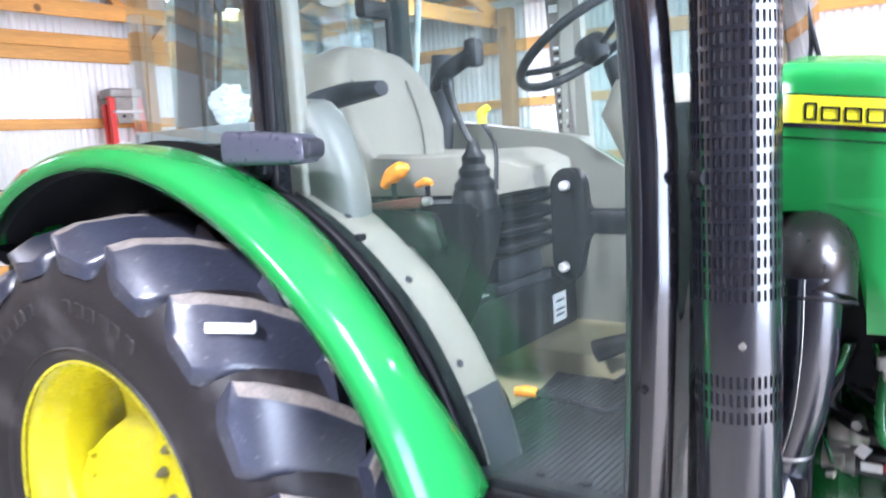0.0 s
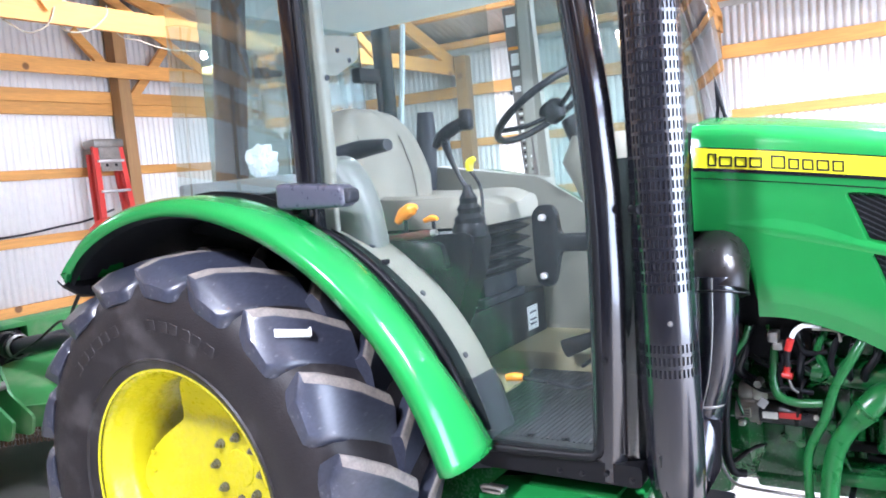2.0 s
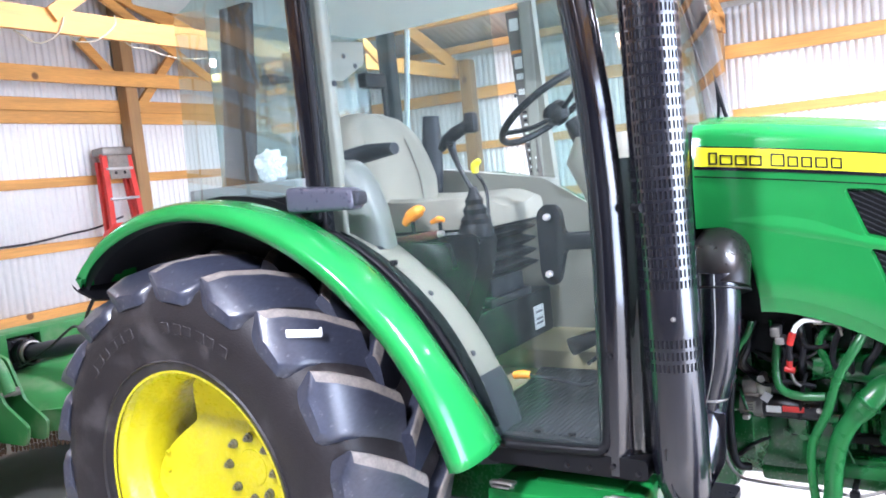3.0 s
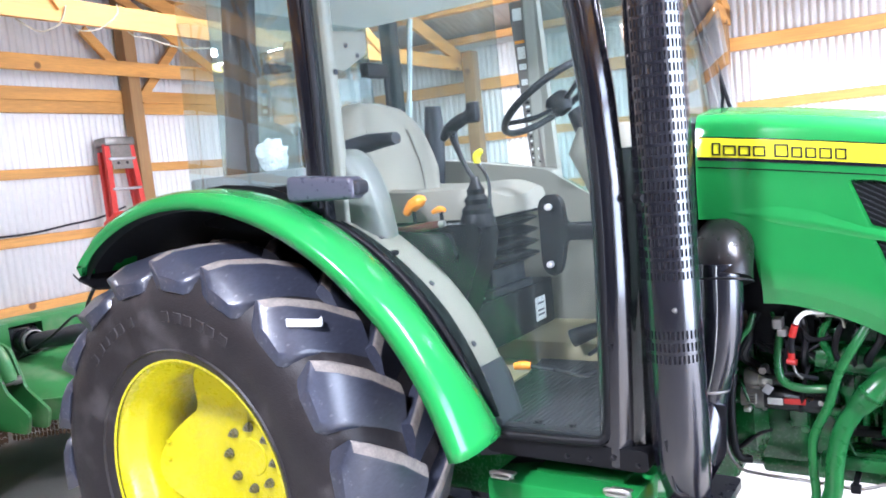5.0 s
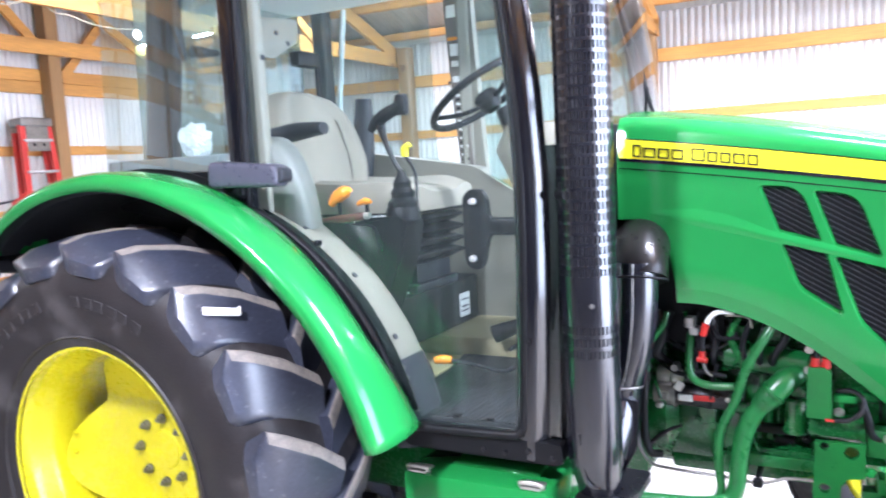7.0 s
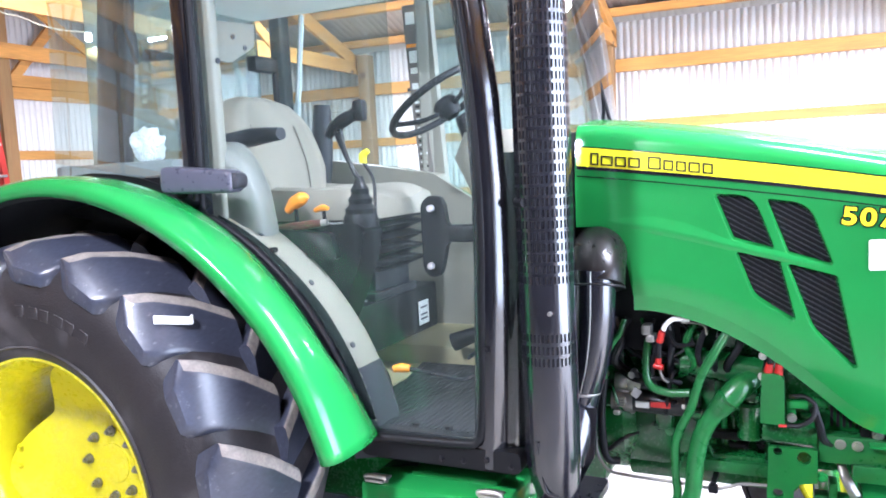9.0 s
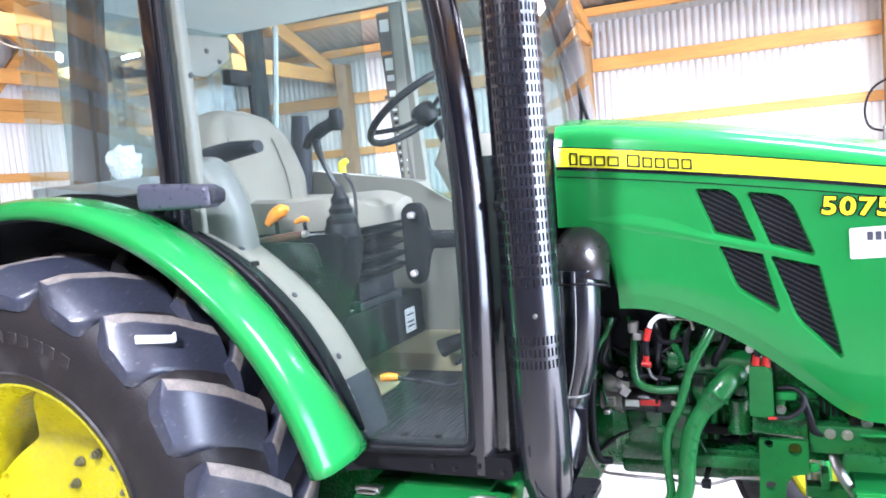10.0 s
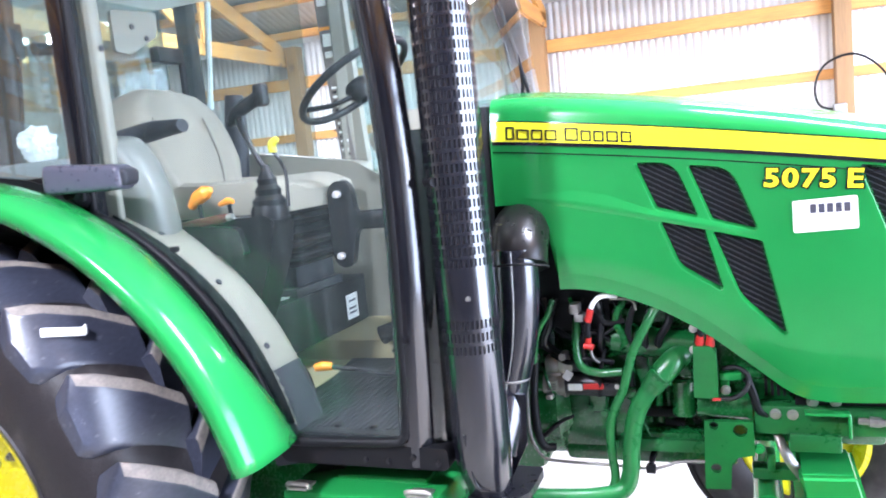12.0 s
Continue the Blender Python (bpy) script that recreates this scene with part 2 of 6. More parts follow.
GLASS = glass("tinted_cab_glass", (0.85, 0.91, 0.905), glare_streaks=0.07)
LAMP_GLOW = bpy.data.materials.new("lit_tube")
LAMP_GLOW.use_nodes = True
LAMP_GLOW.node_tree.nodes["Principled BSDF"].inputs["Emission Color"].default_value = (1, 0.97, 0.92, 1)
LAMP_GLOW.node_tree.nodes["Principled BSDF"].inputs["Emission Strength"].default_value = 12.0


# ---- mesh tools ----
def finish(ob_name, bm, mat, parent=None, label="", sharp=38, smooth=True, m=None):
    bmesh.ops.remove_doubles(bm, verts=bm.verts, dist=1e-5)
    bmesh.ops.recalc_face_normals(bm, faces=bm.faces)
    me = bpy.data.meshes.new(ob_name)
    bm.to_mesh(me)
    bm.free()
    me.materials.append(mat)
    if smooth:
        me.polygons.foreach_set("use_smooth", [True] * len(me.polygons))
        me.set_sharp_from_angle(angle=radians(sharp))
    ob = new(ob_name, me)
    if m is not None:
        ob.matrix_world = m
    if parent is not None:
        ob.parent = parent
    if label:
        ob["label"] = label
    return ob


def part(name, bm, mat, parent, label="", **k):
    return finish(name, bm, mat, parent, label, **k)


def thing(name, label, category, group="", at=(0, 0, 0)):
    ob = new(name)
    ob.location = at
    return tagged(ob, label, category, group)


def shared(name, me, parent, m=None, label=""):
    ob = new(name, me)
    ob.parent = parent
    if m is not None:
        ob.matrix_local = m
    if label:
        ob["label"] = label
    return ob


def box(bm, lo, hi, bevel=0.0, segs=2, m=None):
    c = [(a + b) / 2 for a, b in zip(lo, hi)]
    s = [abs(b - a) for a, b in zip(lo, hi)]
    g = bmesh.ops.create_cube(bm, size=1.0, matrix=(m or Matrix()) @ Matrix.Translation(c) @ Matrix.Diagonal((*s, 1)))
    if bevel:
        es = list({e for v in g["verts"] for e in v.link_edges})
        bmesh.ops.bevel(bm, geom=es, offset=bevel, segments=segs, affect="EDGES", profile=0.5)
    return bm


def frame_of(d):
    d = Vector(d).normalized()
    u = d.orthogonal().normalized() if abs(d.z) > 0.95 else d.cross(Vector((0, 0, 1))).normalized()
    return u, d.cross(u).normalized()


def rod(bm, p0, p1, r0, r1=None, seg=16, caps=True):
    r1 = r0 if r1 is None else r1
    p0, p1 = Vector(p0), Vector(p1)
    u, v = frame_of(p1 - p0)
    ring = lambda p, r: [bm.verts.new(p + u * (r * math.cos(a)) + v * (r * math.sin(a))) for a in (math.tau * i / seg for i in range(seg))]
    a, b = ring(p0, r0), ring(p1, r1)
    for i in range(seg):
        bm.faces.new((a[i], a[(i + 1) % seg], b[(i + 1) % seg], b[i]))
    if caps:
        bm.faces.new(a[::-1])
        bm.faces.new(b)
    return bm


def spline(points, n=8):
    """A smooth line through the points."""
    p = [Vector(q) for q in points]
    p = [p[0] * 2 - p[1]] + p + [p[-1] * 2 - p[-2]]
    out = []
    for i in range(1, len(p) - 2):
        for k in range(n):
            t = k / n
            a, b, c, d = p[i - 1], p[i], p[i + 1], p[i + 2]
            out.append(0.5 * (2 * b + (c - a) * t + (2 * a - 5 * b + 4 * c - d) * t * t + (3 * b - a - 3 * c + d) * t ** 3))
    out.append(p[-2])
    return out


def hose(bm, points, r, seg=12, n=8, caps=True, flat=1.0):
    """A round bar swept along a smooth line; r may be a list, one per point."""
    line = spline(points, n) if n else [Vector(q) for q in points]
    rs = r if isinstance(r, (list, tuple)) else [r] * len(points)
    rings, u = [], None
    for i, q in enumerate(line):
        d = (line[min(i + 1, len(line) - 1)] - line[max(i - 1, 0)]).normalized()
        u = frame_of(d)[0] if u is None else (u - d * u.dot(d)).normalized()
        v = d.cross(u)
        f = i / max(1, len(line) - 1) * (len(rs) - 1)
        k = min(int(f), len(rs) - 2) if len(rs) > 1 else 0
        rad = rs[k] + (rs[min(k + 1, len(rs) - 1)] - rs[k]) * (f - k)
        rings.append([bm.verts.new(q + u * (rad * math.cos(a)) + v * (rad * flat * math.sin(a))) for a in (math.tau * j / seg for j in range(seg))])
    for a, b in zip(rings, rings[1:]):
        for j in range(seg):
            bm.faces.new((a[j], a[(j + 1) % seg], b[(j + 1) % seg], b[j]))
    if caps:
        bm.faces.new(rings[0][::-1])
        bm.faces.new(rings[-1])
    return bm


def turned(bm, profile, centre, axis="y", seg=48, closed=False, start=0.0, sweep=math.tau):
    """A profile of (radius, offset) turned round an axis through the centre."""
    c = Vector(centre)
    full = abs(sweep - math.tau) < 1e-6
    cols = []
    for i in range(seg if full else seg + 1):
        a = start + sweep * i / seg
        col = []
        for r, o in profile:
            if axis == "y":
                q = Vector((r * math.cos(a), o, r * math.sin(a)))
            elif axis == "z":
                q = Vector((r * math.cos(a), r * math.sin(a), o))
            else:
                q = Vector((o, r * math.cos(a), r * math.sin(a)))
            col.append(bm.verts.new(c + q))
        cols.append(col)
    n = len(profile)
    for i in range(len(cols) if full else len(cols) - 1):
        a, b = cols[i], cols[(i + 1) % len(cols)]
        for j in range(n if closed else n - 1):
            k = (j + 1) % n
            bm.faces.new((a[j], a[k], b[k], b[j]))
    return bm


def prism(bm, outline, lo, hi, axis="y"):
    """A flat outline given thickness along an axis."""
    def at(p, o):
        return {"y": (p[0], o, p[1]), "x": (o, p[0], p[1]), "z": (p[0], p[1], o)}[axis]
    a = [bm.verts.new(at(p, lo)) for p in outline]
    b = [bm.verts.new(at(p, hi)) for p in outline]
    n = len(outline)
    bm.faces.new(a)
    bm.faces.new(b[::-1])
    for i in range(n):
        bm.faces.new((a[i], b[i], b[(i + 1) % n], a[(i + 1) % n]))
    return bm


def loft(bm, rings, closed_ring=True, caps=True):
    vs = [[bm.verts.new(q) for q in r] for r in rings]
    n = len(vs[0])
    for a, b in zip(vs, vs[1:]):
        for j in range(n if closed_ring else n - 1):
            bm.faces.new((a[j], a[(j + 1) % n], b[(j + 1) % n], b[j]))
    if caps and closed_ring:
        bm.faces.new(vs[0][::-1])
        bm.faces.new(vs[-1])
    return bm


def rounded(outline, r, n=5):
    """The outline with its corners rounded."""
    out = []
    k = len(outline)
    rs = r if isinstance(r, (list, tuple)) else [r] * k
    for i in range(k):
        p, a, b = Vector(outline[i]), Vector(outline[i - 1]), Vector(outline[(i + 1) % k])
        da, db = (a - p), (b - p)
        rr = min(rs[i], da.length * 0.45, db.length * 0.45)
        s, e = p + da.normalized() * rr, p + db.normalized() * rr
        for j in range(n + 1):
            t = j / n
            out.append(tuple((1 - t) ** 2 * s + 2 * t * (1 - t) * p + t * t * e))
    return out


def outset(outline, d):
    """The outline moved outwards by d."""
    n = len(outline)
    area = sum(outline[i][0] * outline[(i + 1) % n][1] - outline[(i + 1) % n][0] * outline[i][1] for i in range(n))
    out = []
    for i in range(n):
        a, b = Vector(outline[i - 1]), Vector(outline[(i + 1) % n])
        e = (b - a).normalized()
        nrm = Vector((e.y, -e.x)) * (1 if area > 0 else -1)
        out.append(tuple(Vector(outline[i]) + nrm * d))
    return out


def pillow(bm, outline, lo, hi, r, n=4):
    """A flat outline given thickness along y, with its rim rounded on both sides."""
    rings = [[Vector((x, lo + r * (1 - math.cos(a)), z)) for x, z in outset(outline, -r * (1 - math.sin(a)))] for a in (math.pi / 2 * k / n for k in range(n + 1))]
    rings += [[Vector((x, hi - r * (1 - math.cos(a)), z)) for x, z in outset(outline, -r * (1 - math.sin(a)))] for a in (math.pi / 2 * k / n for k in range(n, -1, -1))]
    return loft(bm, rings)


def cut(ob, cutters):
    """Cut holes through ob in the shape of other meshes, which are then thrown away."""
    for c in cutters:
        mod = ob.modifiers.new("hole", "BOOLEAN")
        mod.operation, mod.solver, mod.object = "DIFFERENCE", "EXACT", c
    bpy.context.view_layer.update()
    me = bpy.data.meshes.new_from_object(ob.evaluated_get(bpy.context.evaluated_depsgraph_get()))
    ob.modifiers.clear()
    ob.data = me
    for c in cutters:
        bpy.data.objects.remove(c)
    me.polygons.foreach_set("use_smooth", [True] * len(me.polygons))
    me.set_sharp_from_angle(angle=radians(32))


def bolt(bm, p, d, r=0.011, h=0.010):
    p, d = Vector(p), Vector(d).normalized()
    rod(bm, p, p + d * h * 0.35, r * 1.35, seg=12)
    rod(bm, p + d * h * 0.35, p + d * h, r, r * 0.92, seg=6)
    return bm


B = bmesh.new

# ---- the barn ----
WX, NY, EX, SY = -4.85, 5.45, 6.3, -5.5       # inner faces of the four walls
EAVE, RIDGE, RY = 2.95, 4.75, -0.02
roof_z = lambda y: EAVE + (RIDGE - EAVE) * (1 - abs(y - RY) / (NY - RY))


def corrugated(name, along, fixed, a0, a1, z0, top, label_mat, pitch=0.068, amp=0.009, holes=()):
    """A sheet with standing waves; top gives its height at each place along it."""
    bm = B()
    n = int((a1 - a0) / pitch * 6)
    cols = []
    for i in range(n + 1):
        a = a0 + (a1 - a0) * i / n
        w = fixed + amp * math.sin(math.tau * (a - a0) / pitch)
        zs = [z0, top(a)]
        for h0, h1, hz in holes:
            if h0 <= a <= h1:
                zs = [hz, top(a)]
        cols.append([bm.verts.new((w, a, z) if along == "y" else (a, w, z)) for z in zs])
    for p, q in zip(cols, cols[1:]):
        if abs(p[0].co.z - q[0].co.z) < 0.5:
            bm.faces.new((p[0], q[0], q[1], p[1]))
    ob = finish(name, bm, label_mat, m=BUILD, sharp=80)
    sol = ob.modifiers.new("thickness", "SOLIDIFY")
    sol.thickness, sol.offset = 0.02, 0
    return ob


floor = finish("floor", box(B(), (-9, -9, -0.2), (12, 9, 0)), CONCRETE, smooth=False, m=BUILD)
tagged(floor, "pale grey concrete slab floor with stains", "floor", kind="structure")
ground = finish("ground", box(B(), (-300, -300, -0.5), (300, 300, -0.21)), material("bare_ground", (0.16, 0.15, 0.10), 0.9, vary=0.3, scale=0.4), smooth=False)
tagged(ground, "bare ground outside the barn", "ground", kind="structure")
wall_west = tagged(corrugated("wall_west", "y", WX - 0.05, SY, NY, 0, roof_z, WALL_SHEET), "white corrugated steel barn wall on pine girts", "wall", kind="structure")
wall_north = tagged(corrugated("wall_north", "x", NY + 0.05, WX, EX, 0, lambda a: EAVE, WALL_SHEET), "white corrugated steel barn wall on pine girts", "wall", kind="structure")
wall_east = tagged(corrugated("wall_east", "y", EX + 0.05, SY, NY, 0, roof_z, WALL_SHEET, holes=[(-3.3, 3.1, 3.36)]), "white corrugated steel wall with an open doorway", "wall", kind="structure")
# this wall is out of view; its dark tone only shapes the reflections
wall_south = tagged(corrugated("wall_south", "x", SY - 0.05, WX, EX, 0, lambda a: EAVE, DARK_SHEET), "unseen dark grey corrugated steel wall that keeps reflections dark", "wall", kind="structure")


def board(parent, name, lo, hi, mat, label=""):
    return part(name, box(B(), lo, hi, 0.003, 1), mat, parent, label, smooth=False)


GIRTS = (0.13, 0.735, 1.335, 1.93)
for z in GIRTS:
    board(wall_west, "girt", (WX - 0.04, SY, z - 0.045), (WX, NY - 0.02, z + 0.045), PINE_Y)
    board(wall_north, "girt", (WX + 0.03, NY, z - 0.045), (EX, NY + 0.038, z + 0.045), PINE_X)
for z0, z1 in ((2.475, 2.588), (2.592, 2.71)):
    board(wall_west, "header_board", (WX - 0.04, SY, z0), (WX + 0.004, NY - 0.02, z1), PINE_Y)
board(wall_north, "header_board", (WX + 0.03, NY - 0.02, 2.46), (EX, NY + 0.038, 2.585), PINE_X)


def wooden_post(x, y, top=2.9):
    ob = finish("wall_post", box(B(), (x - 0.07, y - 0.07, 0), (x + 0.07, y + 0.07, top), 0.005, 1), PINE_Z, smooth=False, m=BUILD)
    return tagged(ob, "brown square timber post of the barn wall", "post", "barn wall posts", "structure")


for py in (-2.85, -0.2, 2.73):
    wooden_post(WX + 0.075, py, roof_z(py) - 0.06)
for px in (WX + 0.09, -2.30, 0.40, 3.07, 5.75):
    wooden_post(px, NY - 0.095)


def beam(bm, a, b, h, w):
    """A squared bar from a to b, h tall and w thick."""
    a, b = Vector(a), Vector(b)
    d = (b - a).normalized()
    s = Vector((1, 0, 0)) * (w / 2)
    u = d.cross(Vector((1, 0, 0))).normalized() * (h / 2)
    loft(bm, [[p + s + u, p - s + u, p - s - u, p + s - u] for p in (a, b)])
    return bm


def roof_truss(x, z=2.77):
    t = thing("roof_truss", "pine roof truss with diagonal webs across the barn", "truss", "roof trusses")
    t.matrix_world = BUILD @ Matrix.Translation((x, 0, 0))
    part("bottom_chord", beam(B(), (0, SY + 0.1, z), (0, NY - 0.03, z), 0.14, 0.038), PINE_Y, t, smooth=False)
    for s in (1, -1):
        e = NY - 0.04 if s > 0 else SY + 0.04
        part("top_chord", beam(B(), (0, e, EAVE - 0.14), (0, RY, RIDGE - 0.14), 0.14, 0.038), PINE_Y, t, smooth=False)
        for y0, y1 in ((3.9, 3.9), (3.75, 2.0), (0.4, 2.0)):
            y1, y0 = s * y1, s * y0
            part("web", beam(B(), (0.03, y0, z + 0.03), (0.03, y1, roof_z(y1) - 0.16), 0.09, 0.03), PINE_Y, t, smooth=False)
    return t


for tx in (-2.42, 0.47, 3.14, 5.82):
    roof_truss(tx)
roof_truss(WX + 0.19, 2.89)
for (y0, z0), (y1, z1) in (((2.62, 2.88), (2.25, 3.25)), ((2.80, 2.60), (3.32, 3.18))):
    ob = finish("knee_brace", beam(B(), (WX + 0.10, y0, z0), (WX + 0.10, y1, z1), 0.09, 0.04), PINE_Y, smooth=False, m=BUILD)
    tagged(ob, "slanted pine knee brace on the wall post", "brace", "knee braces", "structure")

roof_bm = B()
for s in (1, -1):
    e = NY + 0.25 if s > 0 else SY - 0.25
    n = int((EX - WX + 0.4) / 0.076)
    prev = None
    for i in range(n * 4 + 1):
        x = WX - 0.2 + 0.019 * i
        dz = 0.012 if i % 4 == 0 else 0.0
        a, b = roof_bm.verts.new((x, e, roof_z(e) + 0.06 + dz)), roof_bm.verts.new((x, RY, RIDGE + 0.06 + dz))
        if prev:
            roof_bm.faces.new((prev[0], a, b, prev[1]))
        prev = (a, b)
ceiling = finish("ceiling", roof_bm, ROOF_SHEET, m=BUILD, sharp=20)
ceiling.modifiers.new("thickness", "SOLIDIFY").thickness = 0.01
tagged(ceiling, "ribbed galvanised steel roof seen from below", "roof", kind="structure")
for s in (1, -1):
    for k in range(9):
        y = s * (0.15 + 0.64 * k)
        z = roof_z(y)
        ob = finish("purlin", box(B(), (WX, y - 0.045, z - 0.035), (EX, y + 0.045, z + 0.04), 0.003, 1), PINE_X, smooth=False, m=BUILD)
        tagged(ob, "long pine purlin under the roof sheet", "purlin", "roof purlins", "structure")

for lx, ly, lz, watts in ROUNDS:
    round_lamp = thing("round_lamp", "white round shop lamp hung from the roof", "light", "round lamps", at=(lx, ly, lz))
    part("shade", turned(B(), [(0.15, 0.0), (0.155, 0.012), (0.13, 0.06), (0.07, 0.12), (0.05, 0.16), (0.0, 0.165)], (0, 0, 0), "z", 40), WHITE, round_lamp)
    part("bulb", turned(B(), [(0.0, -0.03), (0.05, -0.026), (0.10, -0.008), (0.14, 0.014)] if lx < 0 else [(0.0, 0.006), (0.10, 0.008), (0.14, 0.014)], (0, 0, 0), "z", 32), LAMP_GLOW, round_lamp)
    part("hanger_rod", rod(B(), (0, 0, 0.16), (0, 0, roof_z(ly) + 0.06 - lz), 0.008, seg=8), STEEL, round_lamp)
for lx, ly, lz, watts in STRIPS:
    lamp = thing("strip_light", "white fluorescent strip light added out of view under the roof", "light", "strip lights")
    lamp.matrix_world = BUILD @ pose(lx, ly, lz)
    part("housing", box(B(), (-0.61, -0.07, 0.02), (0.61, 0.07, 0.08), 0.01), WHITE, lamp)
    for dy in (-0.035, 0.035):
        part("tube", rod(B(), (-0.59, dy, 0.0), (0.59, dy, 0.0), 0.013), LAMP_GLOW, lamp)
    for dx in (-0.5, 0.5):
        part("hanger_chain", rod(B(), (dx, 0, 0.08), (dx, 0, roof_z(ly) + 0.06 - lz), 0.003, seg=6), STEEL, lamp)

# ---- the tractor ----
tractor = thing("tractor", "green farm tractor with enclosed cab, yellow wheels and black exhaust stack", "tractor")
HUB = Vector((0, 0, 0.721))


def rear_wheel(side):
    """side -1 is the near side of the tractor."""
    yy = lambda y: side * y          # y is given as the distance from the tractor's middle line
    bm = B()
    prof = [(0.392, 0.945), (0.400, 0.955), (0.43, 0.966), (0.50, 0.982), (0.56, 0.984), (0.61, 0.974), (0.645, 0.955), (0.668, 0.93), (0.685, 0.89), (0.693, 0.82), (0.696, 0.745),
            (0.693, 0.67), (0.685, 0.60), (0.668, 0.56), (0.645, 0.535), (0.61, 0.516), (0.55, 0.506), (0.48, 0.51), (0.41, 0.53), (0.392, 0.545)]
    turned(bm, [(r, yy(o)) for r, o in prof], HUB, seg=96)
    tyre = part("tyre", bm, RUBBER, tractor, "black rubber tractor tyre with scuffed sidewall")
    ring = B()
    for r in (0.425,):
        turned(ring, [(r, yy(0.962 if r < 0.45 else 0.974)), (r + 0.006, yy(0.972 if r < 0.45 else 0.983)), (r + 0.012, yy(0.966 if r < 0.45 else 0.978))], HUB, seg=96)
    part("sidewall_ring", ring, RUBBER, tyre)
    # raised marks on the sidewall, too worn to read
    mark = None
    for base in (62, 108, 250, 295):
        for k in range(6):
            a = radians(base + k * 5.2 + (k % 2) * 0.7)
            m = Matrix.Translation(HUB) @ Matrix.Rotation(-a, 4, "Y") @ Matrix.Translation((0.538, yy(0.9826), 0))
            if mark is None:
                mark = box(B(), (-0.017, -0.0025, -0.018), (0.017, 0.0025, 0.018), 0.0022, 1)
                one = part("sidewall_mark", mark, RUBBER, tyre)
                one.matrix_world = m
            else:
                o = new("sidewall_mark", one.data)
                o.parent = tyre
                o.matrix_world = m
    # one tread bar, then thirty-eight of them
    stations = [(0.980, ((0.615, -5.6), (0.668, -4.2), (0.664, -6.8), (0.652, -14.3), (0.612, -14.8))),
                (0.964, ((0.62, -1.6), (0.707, 0.0), (0.701, -3.2), (0.664, -16.0), (0.62, -16.6))),
                (0.92, ((0.65, -2.2), (0.727, -2.4), (0.723, -5.8), (0.684, -17.2), (0.65, -17.9))),
                (0.83, ((0.67, -6.2), (0.737, -6.8), (0.733, -10.2), (0.692, -20.4), (0.67, -21.2))),
                (0.735, ((0.675, -11.8), (0.738, -12.5), (0.735, -15.9), (0.695, -25.2), (0.675, -26.0)))]
    for inner in (0, 1):
        lug = B()
        rings = []
        for y, pts in stations:
            if inner:
                y = 1.49 - y
            flat = [(r * math.cos(radians(th)), r * math.sin(radians(th))) for r, th in pts]
            rings.append([Vector((px, yy(y), pz)) for px, pz in rounded(flat, [0.004, 0.013, 0.008, 0.016, 0.004], 3)])
        # a rounded shoulder at the outer end
        c = sum(rings[0], Vector()) / len(rings[0])
        rings.insert(0, [q.lerp(c, 0.16) + Vector((0, yy(0.004 if not inner else -0.004), 0)) for q in rings[0]])
        loft(lug, rings)
        lug.faces.ensure_lookup_table()
        for i in range(2, len(rings) - 1):
            for j in (5, 6, 7, 8):                 # the worn outer face
                lug.faces[i * len(rings[0]) + j].material_index = 1
        first = part("tread_bar", lug, LUGRUB, tyre, sharp=42)
        first.data.materials.append(TREAD_WORN)
        first.matrix_local = Matrix.Translation(HUB) @ Matrix.Rotation(-radians(0.15 + 9.47 * inner), 4, "Y")
        for k in range(1, 19):
            shared("tread_bar", first.data, tyre, Matrix.Translation(HUB) @ Matrix.Rotation(-radians(360 / 19 * k + 0.15 + 9.47 * inner), 4, "Y"))
    # rim
    bm = B()
    prof = [(0.376, 0.944), (0.390, 0.953), (0.403, 0.950), (0.404, 0.942), (0.392, 0.935), (0.380, 0.915), (0.374, 0.890), (0.356, 0.868), (0.348, 0.84), (0.345, 0.72), (0.352, 0.62), (0.385, 0.56), (0.40, 0.545)]
    turned(bm, [(r, yy(o)) for r, o in prof[1:]], HUB, seg=96)
    rim = part("wheel_rim", bm, YELLOW, tractor, "glossy yellow steel wheel rim")
    sol = rim.modifiers.new("thickness", "SOLIDIFY")
    sol.thickness, sol.offset = 0.006, 0
    # dished disc with a waved edge
    bm = B()
    seg, rows = 144, []
    for r, y in ((0.0, 0.712), (0.062, 0.712), (0.064, 0.709), (0.15, 0.709), (0.18, 0.715)):
        rows.append([HUB + Vector((r * math.cos(a), yy(y), r * math.sin(a))) for a in (math.tau * i / seg for i in range(seg))])
    for f in (0.2, 0.4, 0.6, 0.8, 0.95, 1.0, 1.02):
        row = []
        for i in range(seg):
            a = math.tau * i / seg
            lobe = 0.5 + 0.5 * math.cos(4 * (a - radians(8)))
            edge = 0.262 + 0.083 * lobe ** 0.7
            r = 0.18 + (edge - 0.18) * min(f, 1.0)
            y = 0.715 + 0.66 * (r - 0.18) * (0.55 + 0.45 * lobe) - (0.02 if f > 1 else 0) * 1.0
            row.append(HUB + Vector((r * math.cos(a), yy(y), r * math.sin(a))))
        rows.append(row)
    loft(bm, rows[1:], True, False)
    c = bm.verts.new(HUB + Vector((0, yy(0.712), 0)))
    bm.verts.ensure_lookup_table()
    for i in range(seg):
        bm.faces.new((c, bm.verts[i], bm.verts[(i + 1) % seg]))
    disc = part("wheel_disc", bm, YELLOW, tractor, "dished yellow wheel disc with bolts", sharp=50)
    sol = disc.modifiers.new("thickness", "SOLIDIFY")
    sol.thickness, sol.offset = 0.012, -1
